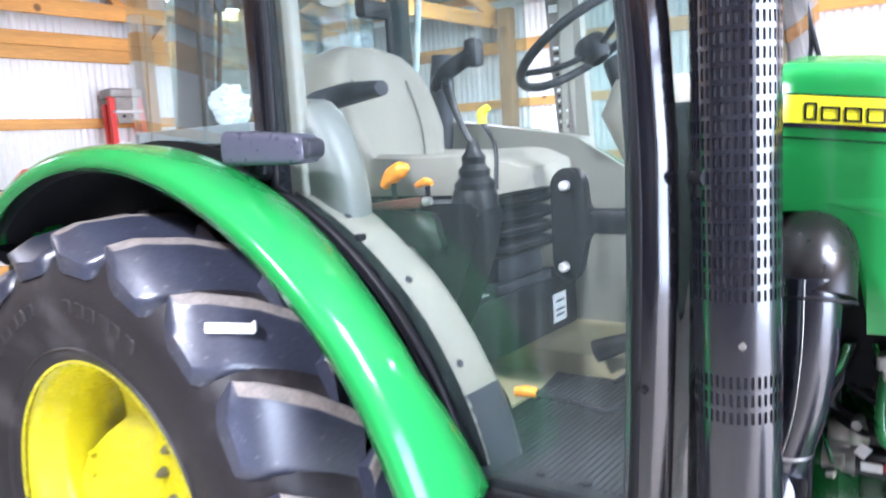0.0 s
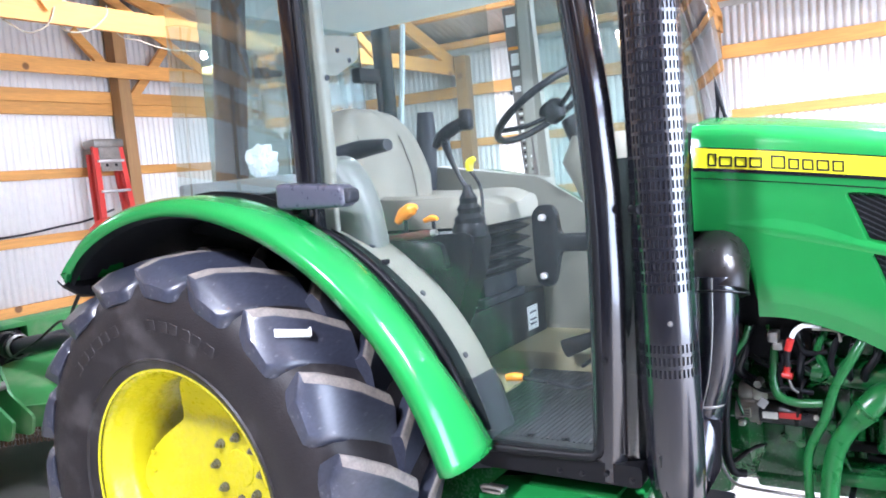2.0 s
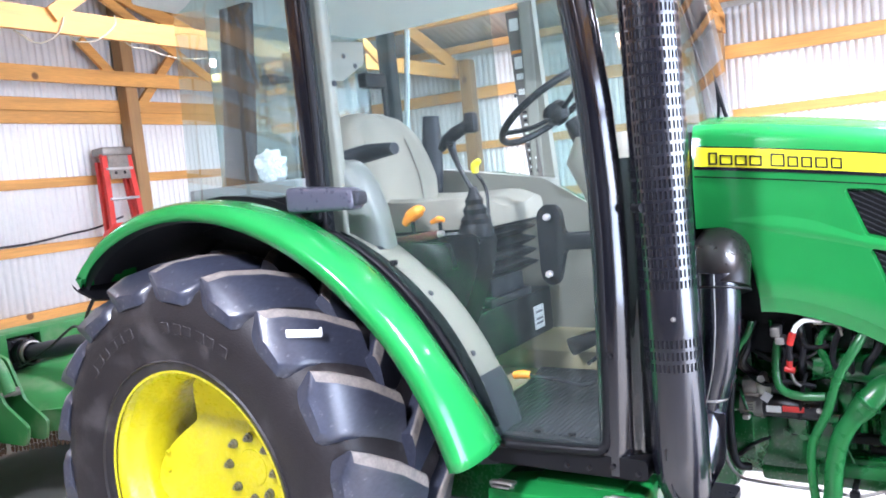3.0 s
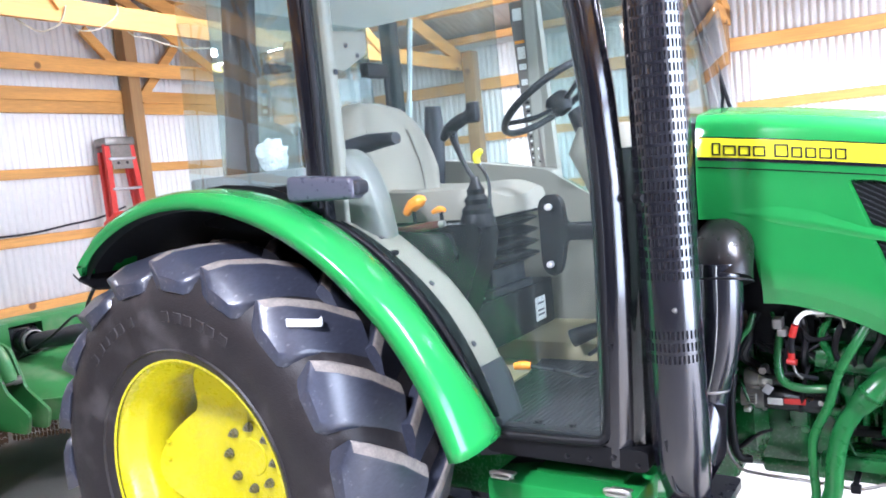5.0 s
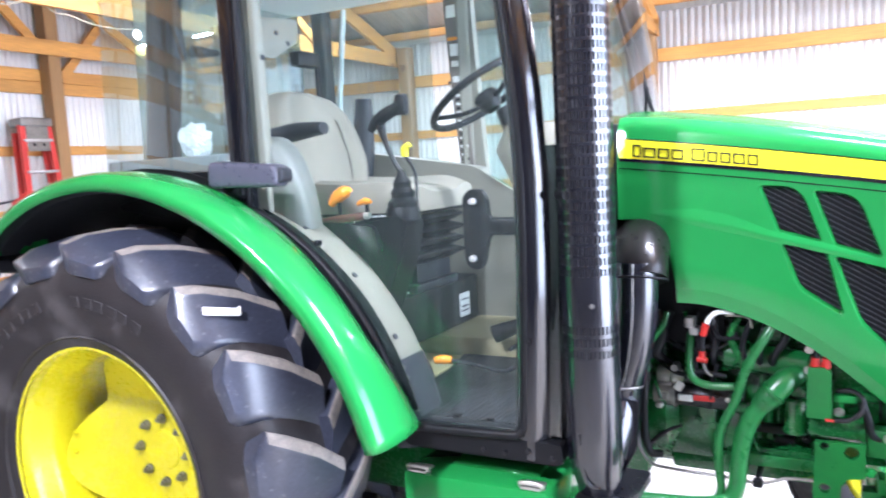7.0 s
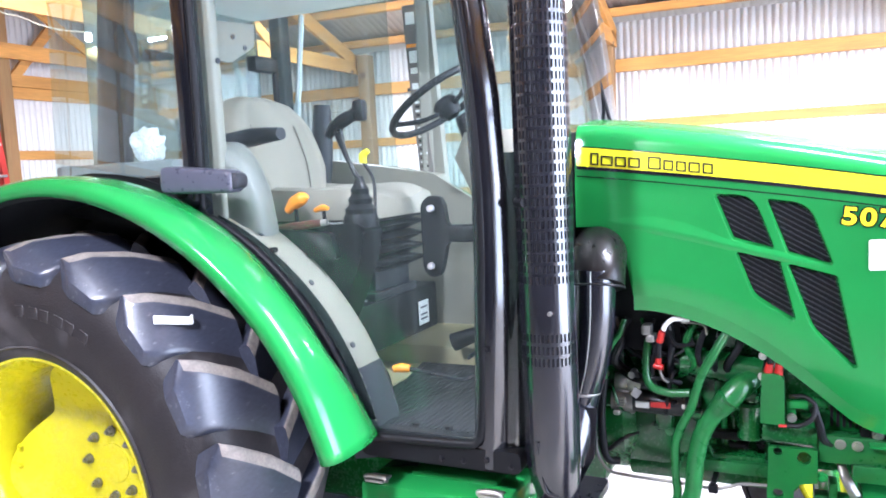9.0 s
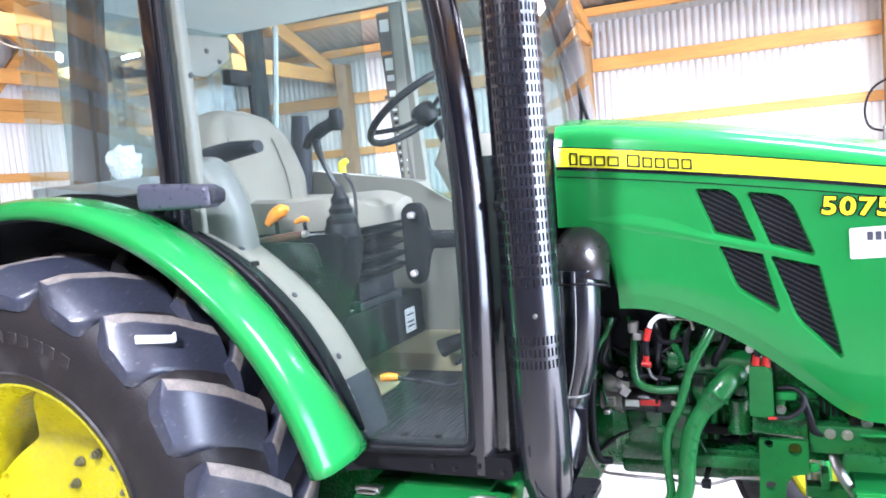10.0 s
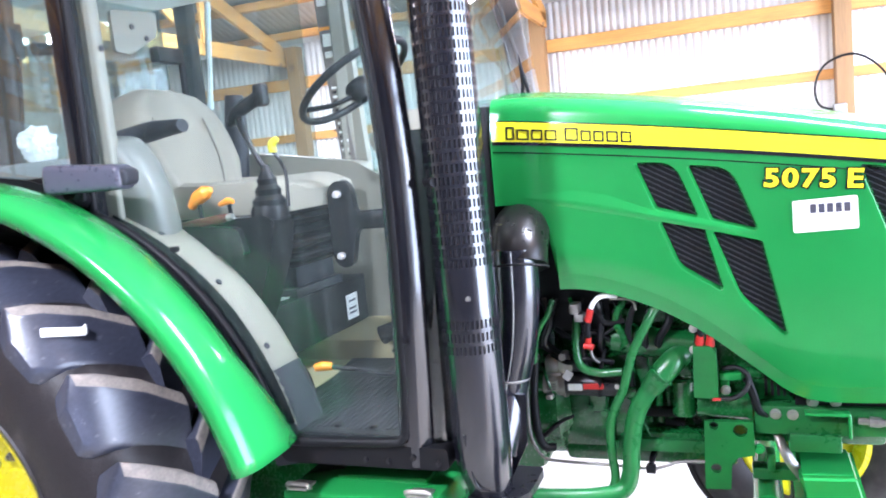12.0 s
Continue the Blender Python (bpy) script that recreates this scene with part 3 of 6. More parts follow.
    for k in range(8):
        a = 1.541 - k * math.pi / 4
        p = HUB + Vector((0.106 * math.cos(a), yy(0.71), 0.106 * math.sin(a)))
        bm = B()
        rod(bm, p, p + Vector((0, side * 0.008, 0)), 0.016, seg=16)
        rod(bm, p + Vector((0, side * 0.008, 0)), p + Vector((0, side * 0.020, 0)), 0.0125, 0.012, seg=6)
        rod(bm, p + Vector((0, side * 0.020, 0)), p + Vector((0, side * 0.028, 0)), 0.007, 0.006, seg=10)
        part("wheel_bolt", bm, DULLSTEEL, disc, "grey steel wheel bolt")
    for k in range(8):
        a = radians(170 + 12 * (k % 2) + 90 * (k // 2))
        p = HUB + Vector((0.312 * math.cos(a), yy(0.802), 0.312 * math.sin(a)))
        part("rim_bolt", rod(B(), p, p + Vector((0, side * 0.010, 0)), 0.009, 0.006, seg=10), YELLOW, disc)
    return tyre


near_tyre = rear_wheel(-1)
rear_wheel(1)
part("axle_housing", rod(rod(B(), (0, -0.68, 0.721), (0, 0.68, 0.721), 0.095, seg=24), (0, -0.55, 0.721), (0, 0.55, 0.721), 0.14, seg=24), GREEN_CAST, tractor)
tape = B()
tx = Vector((0.045, 0.087, -0.0185)).normalized()              # along the strip, over the slope of one tread bar
tz = Vector((-0.007, 0.009, 0.018))
tz = (tz - tx * tz.dot(tx)).normalized()
ty = tz.cross(tx)
tape_m = Matrix.Translation(Vector((0.491, -0.904, 1.2335)) - ty * 0.005) @ Matrix((tx, ty, tz)).transposed().to_4x4()
box(tape, (-0.050, -0.003, -0.0115), (0.050, 0.003, 0.0115), 0.002, 1, tape_m)
box(tape, (0.044, -0.012, -0.011), (0.051, 0.004, 0.016), 0.003, 1, tape_m)
tape = tagged(finish("tape_strip", tape, WHITE), "white adhesive tape strip on the rear tyre", "tape")

# fender: a curved strip with a turned-down lip
FC = Vector((0.06, 0, 0.70))


def fender(side):
    prof = [(0.868, 0.938), (0.893, 0.945), (0.908, 0.938), (0.918, 0.918), (0.922, 0.89), (0.922, 0.83), (0.916, 0.78), (0.902, 0.738), (0.890, 0.712), (0.880, 0.695), (0.874, 0.688)]
    n, rows = 72, []
    for i in range(n + 1):
        a = radians(13 + (129.5 - 13) * i / n)
        row = []
        for r, y in prof:
            lag = max(0, (i - (n - 9)) / 9) ** 2 * radians(4.6) * max(0, (0.925 - r) / 0.057)
            flare = 0.022 * max(0, (radians(45) - a)) / radians(32)
            w = 1.0
            if i > n - 9:                       # rounded rear end
                t = (i - (n - 9)) / 9
                r = r - 0.05 * t * t * (1 if r > 0.9 else 0.2)
            rr = (r + flare)
            k = min(1, max(0, (radians(75) - a) / radians(40)))      # narrower towards the front
            yy = 0.945 - 0.026 * k + (y - 0.945) * (1 - 0.24 * k + 0.26 * max(0, (radians(29) - a) / radians(16)))
            row.append(FC + Vector((rr * math.cos(a - lag), side * yy, rr * math.sin(a - lag))))
        rows.append(row)
    bm = loft(B(), rows, False)
    f = part("fender", bm, GREEN, tractor, "glossy green curved fender over the rear wheel", sharp=60)
    sol = f.modifiers.new("thickness", "SOLIDIFY")
    sol.thickness, sol.offset = 0.006, -1
    # black liner below it
    rows = []
    for i in range(n + 1):
        a = radians(14 + (130.3 - 14) * i / n)
        rnd = 0.05 * max(0, (i - (n - 9)) / 9) ** 2
        fl_ = 0.022 * max(0, (radians(45) - a)) / radians(32)
        rows.append([FC + Vector(((r + fl_ - rnd * (1 if r > 0.9 else 0.3)) * math.cos(a), side * y, (r + fl_ - rnd * (1 if r > 0.9 else 0.3)) * math.sin(a)))
                     for r, y in ((0.860, 0.904), (0.885, 0.908), (0.900, 0.90), (0.906, 0.87), (0.905, 0.80), (0.872, 0.735), (0.838, 0.70), (0.835, 0.485), (0.40, 0.485))])
    part("fender_liner", loft(B(), rows, False), MAT_RUBBER, f, "black underside of the fender", sharp=60)
    # rounded black end of the fender
    rings = []
    end = [(r - 0.05 * (1 if r > 0.9 else 0.2), y) for r, y in prof] + [(0.80, 0.70), (0.79, 0.80), (0.81, 0.90)]
    mid = (sum(r for r, y in end) / len(end), sum(y for r, y in end) / len(end))
    for k in range(6):
        u = math.pi / 2 * k / 5
        shrink = 0.985 * math.cos(u) + 0.02
        a = radians(129.0 + 3.2 * math.sin(u))
        rings.append([FC + Vector(((mid[0] + (r - mid[0]) * shrink) * math.cos(a), side * (mid[1] + (y - mid[1]) * shrink), (mid[0] + (r - mid[0]) * shrink) * math.sin(a))) for r, y in end])
    part("tail_end", loft(B(), rings), BLACK_PLASTIC, f, "rounded black end of the fender", sharp=60)
    lamp = B()
    a = radians(114)
    p = FC + Vector((0.925 * math.cos(a), side * 0.85, 0.925 * math.sin(a)))
    box(lamp, (-0.045, -0.05, -0.012), (0.045, 0.05, 0.02), 0.01, 2, Matrix.Translation(p) @ Matrix.Rotation(-a + math.pi / 2, 4, "Y"))
    part("tail_lamp", lamp, RED, f, "red tail lamp lens")
    return f


near_fender = fender(-1)
fender(1)

# ---- cab ----
R_ARC = 0.842


def arc(a0, a1, n, r=R_ARC, y=-0.655):
    return [FC + Vector((r * math.cos(radians(a0 + (a1 - a0) * i / n)), y, r * math.sin(radians(a0 + (a1 - a0) * i / n)))) for i in range(n + 1)]


def pillar_a(z, y):
    """Place of the front pillar's middle line at height z."""
    t = (z - 0.85) / 1.35
    return Vector((1.262 + 0.028 * math.sin(t * 2.6) - 0.17 * max(0, t - 0.45) ** 1.6, y + (0.06 if y < 0 else -0.06) * max(0, t - 0.4) ** 1.5, z))


cab = part("cab_floor", box(B(), (-0.1, -0.60, 0.80), (1.30, 0.60, 0.875), 0.01), BLACK_PLASTIC, tractor, "black cab floor")
sill = B()
prism(sill, rounded([(0.86, 0.885), (0.89, 0.832), (1.335, 0.832), (1.335, 0.885)], 0.015), -0.655, -0.60)
part("door_sill", sill, BLACK_PLASTIC, tractor, "black steel sill below the door")
for x in (1.121, 1.182, 1.31):
    part("sill_bolt", bolt(B(), (x, -0.655, 0.848), (0, -1, 0), 0.0055, 0.007), BLACK_SATIN, tractor)

for s in (-1, 1):
    # front pillar, a flattened tube
    zs = [0.836, 0.95, 1.15, 1.35, 1.55, 1.75, 1.95, 2.1, 2.25, 2.38]
    bm = B()
    rows = []
    for z in zs:
        c = pillar_a(z, s * 0.625)
        rows.append([c + Vector((px, s * py, 0)) for px, py in rounded([(-0.056, -0.022), (-0.056, 0.022), (-0.002, 0.034), (0.030, 0.002), (0.027, -0.014)], 0.011, 5)])
    loft(bm, rows)
    pa = part("front_pillar", bm, BLACK, tractor, "glossy black front cab pillar", sharp=50)
    if s < 0:
        for z in (0.86, 1.143):
            part("pillar_screw", bolt(B(), pillar_a(z, -0.625) + Vector((-0.015, -0.034, 0)), (0, -1, 0), 0.0055, 0.006), BLACK_SATIN, pa)
    # middle pillar, black outside and cream inside
    bm = prism(B(), rounded([(0.335, -0.05), (0.335, 0.035), (0.392, 0.035), (0.392, -0.03)], 0.015), 1.46, 2.42, "z")
    for v in bm.verts:
        v.co.y = s * (0.63 + v.co.y)
        v.co.x += 0.15 if s > 0 else 0.0
    mp_ = part("middle_pillar", bm, BLACK if s < 0 else CREAM, tractor, "black middle cab pillar" if s < 0 else "cream middle cab pillar")
    bm = prism(B(), rounded([(0.33, -0.085), (0.33, -0.05), (0.435, -0.05), (0.435, -0.085)], 0.012), 1.30, 2.38, "z")
    for v in bm.verts:
        v.co.y = s * (0.66 + v.co.y)
    if s > 0:
        bm.free()
        bm = B()
        loft(bm, [[Vector((x + dx, 0.60 + dy, z)) for dx, dy in ((0, 0), (0.055, 0), (0.055, 0.04), (0, 0.04))] for x, z in ((0.488, 2.38), (0.513, 1.85), (0.545, 1.3))])
    jamb = part("pillar_trim", bm, CREAM, mp_, "cream inner trim of the pillar")
    for z in (1.93,):
        part("trim_screw", rod(B(), (0.436, s * 0.592, z), (0.440, s * 0.592, z), 0.009, seg=12), DARK_GREY, mp_)
    # rear pillar
    px0, px1, py0, py1 = (-0.205, -0.045, 0.40, 0.44) if s < 0 else (-0.26, -0.19, 0.57, 0.64)
    lean = 0.13 if s < 0 else 0.0
    px0, px1 = (px0 - 0.080, px1 - 0.095) if s < 0 else (px0, px1)
    bm = prism(B(), rounded([(px0, py0), (px0, py1), (px1, py1), (px1, py0)], 0.015), 1.55, 2.42, "z")
    for v in bm.verts:
        v.co.x += lean * (v.co.z - 1.55)
    for v in bm.verts:
        v.co.y *= s
    part("rear_pillar", bm, BLACK_PLASTIC, tractor, "black rear cab pillar")

# door frame: a black tube round the door glass
DTOP = 2.36
R_BEAD = 0.872
door_line = [Vector((0.408, -0.660, DTOP)), Vector((0.408, -0.660, 1.9)), Vector((0.406, -0.668, 1.56))] + arc(66, 17, 18, R_BEAD, -0.677) + \
            [Vector((0.902, -0.675, 0.918)), Vector((0.914, -0.672, 0.900)), Vector((0.938, -0.668, 0.893)), Vector((1.05, -0.664, 0.894)), Vector((1.195, -0.660, 0.897)), Vector((1.222, -0.656, 0.905))]
front = [pillar_a(z, -0.648) + Vector((-0.031, 0, 0)) for z in (0.95, 1.2, 1.45, 1.7, 1.9, 2.05, 2.2, DTOP)]
bm = B()
hose(bm, door_line + front, 0.0115, seg=14, n=3)
door = part("cab_door", bm, BLACK_PLASTIC, tractor, "black framed glass cab door, shut")
line = spline(door_line + front, 3)
bm = B()
for a, b in ((-0.657, -0.651),):
    prism(bm, [(q.x, q.z) for q in line], a, b)
pane = part("door_glass", bm, GLASS_DOOR, door, "tinted door glass with faint reflections", smooth=False)
pane.visible_shadow = False
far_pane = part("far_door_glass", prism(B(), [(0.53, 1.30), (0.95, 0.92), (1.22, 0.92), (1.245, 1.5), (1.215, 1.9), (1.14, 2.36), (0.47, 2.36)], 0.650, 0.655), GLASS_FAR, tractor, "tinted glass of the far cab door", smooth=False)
far_pane.visible_shadow = False
# dark lip beside the fender, and the dark see-through border of the glass
bm = B()
outer, inner = arc(68, 14, 24, 0.868, -0.698), arc(68, 14, 24, 0.845, -0.660)
loft(bm, [[a, b, b + Vector((0, 0.02, 0)), a + Vector((0, 0.02, 0))] for a, b in zip(outer, inner)])
part("fender_seal", bm, BLACK_PLASTIC, near_fender, "black rubber seal between fender and cab")
bm = B()
o2, i2 = [], []
for i in range(25):
    a = 64 - 49 * i / 24
    w = 0.004 + 0.020 * min(1, i / 14)                    # the border widens downwards
    o2 += arc(a, a, 1, 0.874 + w, -0.649)[:1]
    i2 += arc(a, a, 1, 0.862, -0.649)[:1]
loft(bm, [[a, b, b + Vector((0, 0.003, 0)), a + Vector((0, 0.003, 0))] for a, b in zip(o2, i2)])
border = part("glass_border", bm, GLASS_EDGE, door, "dark see-through border of the glass")
border.visible_shadow = False
bm = B()
for a in (50.6,):
    p = FC + Vector((0.889 * math.cos(radians(a)), -0.640, 0.889 * math.sin(radians(a))))
    box(bm, (-0.008, -0.012, -0.008), (0.008, 0.012, 0.008), 0.003, 1, Matrix.Translation(p))
part("glass_clip", bm, BLACK_PLASTIC, door)

# door handle on the middle pillar
hd = B()
hm = Matrix.Translation((0.495, -0.752, 1.590)) @ Matrix.Rotation(radians(5), 4, "Z") @ Matrix.Rotation(radians(3), 4, "Y")
pillow(hd, rounded([(-0.122, -0.039), (-0.124, 0.037), (0.108, 0.030), (0.112, -0.031)], 0.022, 6), -0.034, 0.034, 0.014)
hd.transform(hm)
handle = part("door_handle", hd, GREY_PLASTIC, door, "grey plastic door handle housing")
hb = pillow(B(), rounded([(0.088, -0.024), (0.088, 0.024), (0.124, 0.019), (0.124, -0.019)], 0.014, 5), -0.026, 0.028, 0.008)
hb.transform(hm)
part("handle_cap", hb, DARK_GREY, handle, "dark end cap of the handle")
part("handle_arm", rod(rod(B(), (0.40, -0.735, 1.56), (0.385, -0.64, 1.52), 0.020), (0.455, -0.745, 1.565), (0.455, -0.745, 1.535), 0.007, seg=10), BLACK_PLASTIC, handle)

# latch plate on the glass
lt = B()
prism(lt, rounded([(1.090, 1.345), (1.090, 1.50), (1.107, 1.522), (1.142, 1.522), (1.155, 1.50), (1.159, 1.455), (1.172, 1.445), (1.172, 1.408), (1.157, 1.398), (1.142, 1.335), (1.132, 1.318), (1.102, 1.318)], 0.018), -0.640, -0.618)
bmesh.ops.bevel(lt, geom=[e for e in lt.edges if abs(e.verts[0].co.y - e.verts[1].co.y) < 1e-6], offset=0.004, segments=2, affect="EDGES")
latch = part("latch_plate", lt, BLACK_PLASTIC, door, "black latch plate with two pale caps")
part("latch_arm", box(B(), (1.157, -0.64, 1.405), (1.235, -0.60, 1.448), 0.008), BLACK_PLASTIC, latch)
for x, z in ((1.126, 1.492), (1.120, 1.348)):
    part("latch_cap", turned(B(), [(0.0, -0.6655), (0.006, -0.6645), (0.0085, -0.6615), (0.009, -0.650)], (x, 0, z), seg=20), ALU, latch, "pale metal round cap")
part("pillar_catch", rod(rod(B(), (1.345, -0.63, 1.50), (1.375, -0.66, 1.50), 0.012), (1.36, -0.645, 1.47), (1.36, -0.645, 1.53), 0.009), BLACK_PLASTIC, tractor)

# rear side window: a bowed pane behind the middle pillar
for s in (-1, 1):
    rows = []
    for i in range(17):
        t = i / 16
        x = 0.325 - 0.74 * t
        y = 0.660 - 0.17 * t ** 2.2
        lean = 0.0
        rows.append([Vector((x + 0.03 * t * (0 if z < 1.7 else (z - 1.6)), s * (y - 0.03 * (z - 1.6)), z)) for z in (1.60, 1.75, 1.9, 2.05, 2.2, 2.4)])
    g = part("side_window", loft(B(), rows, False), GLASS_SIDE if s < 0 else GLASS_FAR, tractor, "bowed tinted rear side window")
    g.visible_shadow = False
    bm = B()
    hose(bm, [r[0] + Vector((0, s * 0.004, -0.004)) for r in rows], 0.010, n=0, seg=8)
    part("window_seal", bm, BLACK_PLASTIC, g)
g = part("rear_window", prism(B(), [(-0.42, 1.60), (0.55, 1.60), (0.53, 2.4), (-0.40, 2.4)], -0.305, -0.300, "x"), GLASS_REAR, tractor, "tinted rear cab window", smooth=False)
g.visible_shadow = False
part("rear_wiper_motor", rod(rod(B(), (-0.28, -0.155, 2.072), (-0.28, -0.10, 2.075), 0.022), (-0.28, -0.10, 2.075), (-0.28, -0.03, 2.078), 0.014), BLACK_PLASTIC, g)
part("rear_wiper_arm", rod(box(B(), (-0.295, -0.25, 2.03), (-0.265, -0.205, 2.15), 0.008), (-0.28, -0.225, 2.04), (-0.28, -0.28, 1.64), 0.008, seg=8), BLACK_PLASTIC, g, "black rear wiper arm")
rp = part("rear_trim_panel", prism(B(), rounded([(0.11, 2.07), (0.11, 2.225), (0.36, 2.245), (0.35, 2.15), (0.19, 2.065)], 0.02), -0.185, -0.17, "x"), CREAM, tractor, "cream corner panel beside the rear window")
for y, z in ((0.212, 2.173), (0.285, 2.136)):
    part("panel_screw", rod(B(), (-0.17, y, z), (-0.166, y, z), 0.011, seg=12), DARK_GREY, rp)
part("window_latch", box(box(B(), (-0.15, 0.262, 2.035), (-0.10, 0.41, 2.098), 0.010), (-0.13, 0.40, 1.90), (-0.11, 0.425, 2.10), 0.006), BLACK_PLASTIC, tractor, "black rear window latch")
part("rear_shelf", box(B(), (-0.375, -0.52, 1.575), (0.16, -0.25, 1.662), 0.012), GREY_TRIM, tractor, "pale grey shelf below the rear side window")
# added white strip, in place of bright wall showing beside the far pillar
part("window_strut", rod(B(), (-0.092, 0.60, 2.31), (-0.150, 0.60, 1.86), 0.013, seg=14), WHITE, tractor, "white strip added for the bright line beside the far window")
part("arch_cover", prism(B(), rounded([(-0.13, 1.50), (-0.125, 1.606), (-0.10, 1.624), (-0.014, 1.629), (0.091, 1.620), (0.19, 1.605), (0.25, 1.588), (0.31, 1.555), (0.40, 1.49), (0.40, 1.42)], 0.012), -0.678, -0.664), BLACK_PLASTIC, tractor, "black cover between fender and window", sharp=50)
part("window_base_strip", loft(B(), [[Vector((0.325 - 0.74 * t, -(0.655 - 0.17 * t ** 2.2) + dy, z)) for dy, z in ((-0.02, 1.578), (-0.02, 1.606), (0.03, 1.612), (0.03, 1.578))] for t in (i / 12 for i in range(13))]), BLACK_PLASTIC, tractor, "black strip below the rear side window", sharp=50)
# windscreen
for nm, y0, y1 in (("windscreen", -0.56, 0.56),):
    bm = B()
    rows = [[pillar_a(z, 0.6) * 0 + Vector((pillar_a(z, 0.6).x + 0.045 + 0.045 * math.cos(y / 0.56 * 1.4), y, z)) for z in (0.9, 1.2, 1.5, 1.75, 2.0, 2.2, 2.38)] for y in [y0 + (y1 - y0) * i / 12 for i in range(13)]]
    ws = part(nm, loft(bm, rows, False), GLASS, tractor, "bowed windscreen of the cab")
    ws.visible_shadow = False
wiper = part("wiper", hose(B(), [(1.385, 0.25, 1.67), (1.366, 0.25, 1.74), (1.332, 0.25, 1.88), (1.290, 0.25, 2.03), (1.265, 0.25, 2.12)], 0.0065, n=4, seg=8), BLACK_PLASTIC, ws, "black wiper arm")
part("wiper_blade", hose(B(), [(1.345, 0.25, 1.68), (1.318, 0.25, 1.82), (1.285, 0.25, 1.96), (1.25, 0.25, 2.10)], 0.0035, n=4, seg=8), DARK_GREY, ws, "thin wiper blade")

for s in (-1, 1):
    # dark printed margin of the windscreen, bowed round the corner
    rows = []
    for z in (0.87, 1.05, 1.25, 1.45, 1.62):
        c = pillar_a(z, 0.0)
        line = [(0.026, 0.628), (0.046, 0.622), (0.064, 0.608), (0.078, 0.588), (0.088, 0.560)]
        rows.append([c + Vector((x, s * y, 0)) for x, y in line] + [c + Vector((x - 0.005, s * (y - 0.004), 0)) for x, y in line[::-1]])
    edge = part("screen_border", loft(B(), rows), GLASS_EDGE, ws, "dark glossy margin of the windscreen", sharp=60)
    edge.visible_shadow = False
# roof and head lining
bm = B()
loft(bm, [[Vector((x, y, z)) for x, y in rounded([(-0.50 + i, -0.70 + i), (1.30 - i, -0.70 + i), (1.30 - i, 0.70 - i), (-0.50 + i, 0.70 - i)], 0.12)] for z, i in ((2.38, 0.02), (2.41, 0.0), (2.51, 0.0), (2.60, 0.05), (2.62, 0.15))])
roof = part("cab_roof", bm, GREEN, tractor, "green cab roof")
bm = B()
loft(bm, [[Vector((x, y, z)) for x, y in rounded([(-0.45 + i, -0.64 + i), (1.24 - i, -0.64 + i), (1.24 - i, 0.64 - i), (-0.45 + i, 0.64 - i)], 0.10)] for z, i in ((2.39, 0.0), (2.34, 0.0), (2.30, 0.10), (2.29, 0.2))])
part("head_lining", bm, LINING, roof, "cream moulded head lining")

# cab interior
bm = B()
rows = []
for i in range(25):
    a = radians(64 - 50 * i / 24)
    rows.append([FC + Vector((r * math.cos(a), y, r * math.sin(a))) for r, y in ((0.80, -0.638), (0.858, -0.634), (0.863, -0.60), (0.867, -0.535), (0.871, -0.50), (0.867, -0.482), (0.850, -0.468), (0.60, -0.46))])
inner = part("inner_fender_trim", loft(B(), rows, False), TRIM, tractor, "cream inner trim along the wheel arch", sharp=50)
rows = []
for i in range(25):
    a = radians(80 - 74 * i / 24)
    rows.append([FC + Vector((r * math.cos(a), y, r * math.sin(a))) for r, y in ((0.80, 0.68), (0.835, 0.675), (0.84, 0.52), (0.83, 0.485), (0.55, 0.478))])
part("inner_fender_trim", loft(B(), rows, False), CREAM, tractor, "cream inner trim along the wheel arch", sharp=50)
bm = B()
rows = []
for i in range(9):
    a = radians(24 - 16 * i / 8)
    rows.append([FC + Vector((r * math.cos(a), y, r * math.sin(a))) for r, y in ((0.80, -0.642), (0.860, -0.637), (0.868, -0.535), (0.873, -0.498), (0.869, -0.478), (0.853, -0.463), (0.60, -0.455))])
part("trim_kick_panel", loft(B(), rows, False), DARK_GREY, inner, "dark grey kick panel")
for a in (57.0, 42.6, 28.4):
    p = FC + Vector((0.8645 * math.cos(radians(a)), -0.575, 0.8645 * math.sin(radians(a))))
    part("trim_button", rod(B(), p, p + Vector((math.cos(radians(a)), 0, math.sin(radians(a)))) * 0.004, 0.009, seg=10), DARK_GREY, inner)
bm = B()
loft(bm, [[Vector((cx_ + dx * w, -0.53 + dy * 0.085, z)) for dx, dy in rounded([(-1, -0.75), (1, -0.75), (1, 0.75), (-1, 0.75)], 0.6)] for cx_, w, z in ((0.40, 0.155, 1.28), (0.40, 0.145, 1.42), (0.395, 0.130, 1.54), (0.385, 0.108, 1.62), (0.375, 0.085, 1.665), (0.37, 0.055, 1.692), (0.37, 0.02, 1.702))])
console = part("side_console", bm, CONSOLE, tractor, "grey side console beside the seat", sharp=70)
part("console_knob", hose(B(), [(0.36, -0.56, 1.705), (0.385, -0.57, 1.716), (0.41, -0.575, 1.704), (0.425, -0.58, 1.668)], [0.010, 0.014, 0.012, 0.008]), ORANGE, console, "orange control knob")
tray = part("control_tray", prism(B(), rounded([(0.46, 1.36), (0.46, 1.44), (0.72, 1.42), (0.74, 1.34)], 0.02), -0.50, -0.36), BLACK_PLASTIC, tractor, "black control tray with orange levers")
bm = B()
hose(bm, [(0.545, -0.455, 1.485), (0.575, -0.46, 1.508), (0.605, -0.462, 1.522), (0.625, -0.463, 1.528)], [0.012, 0.021, 0.020, 0.008])
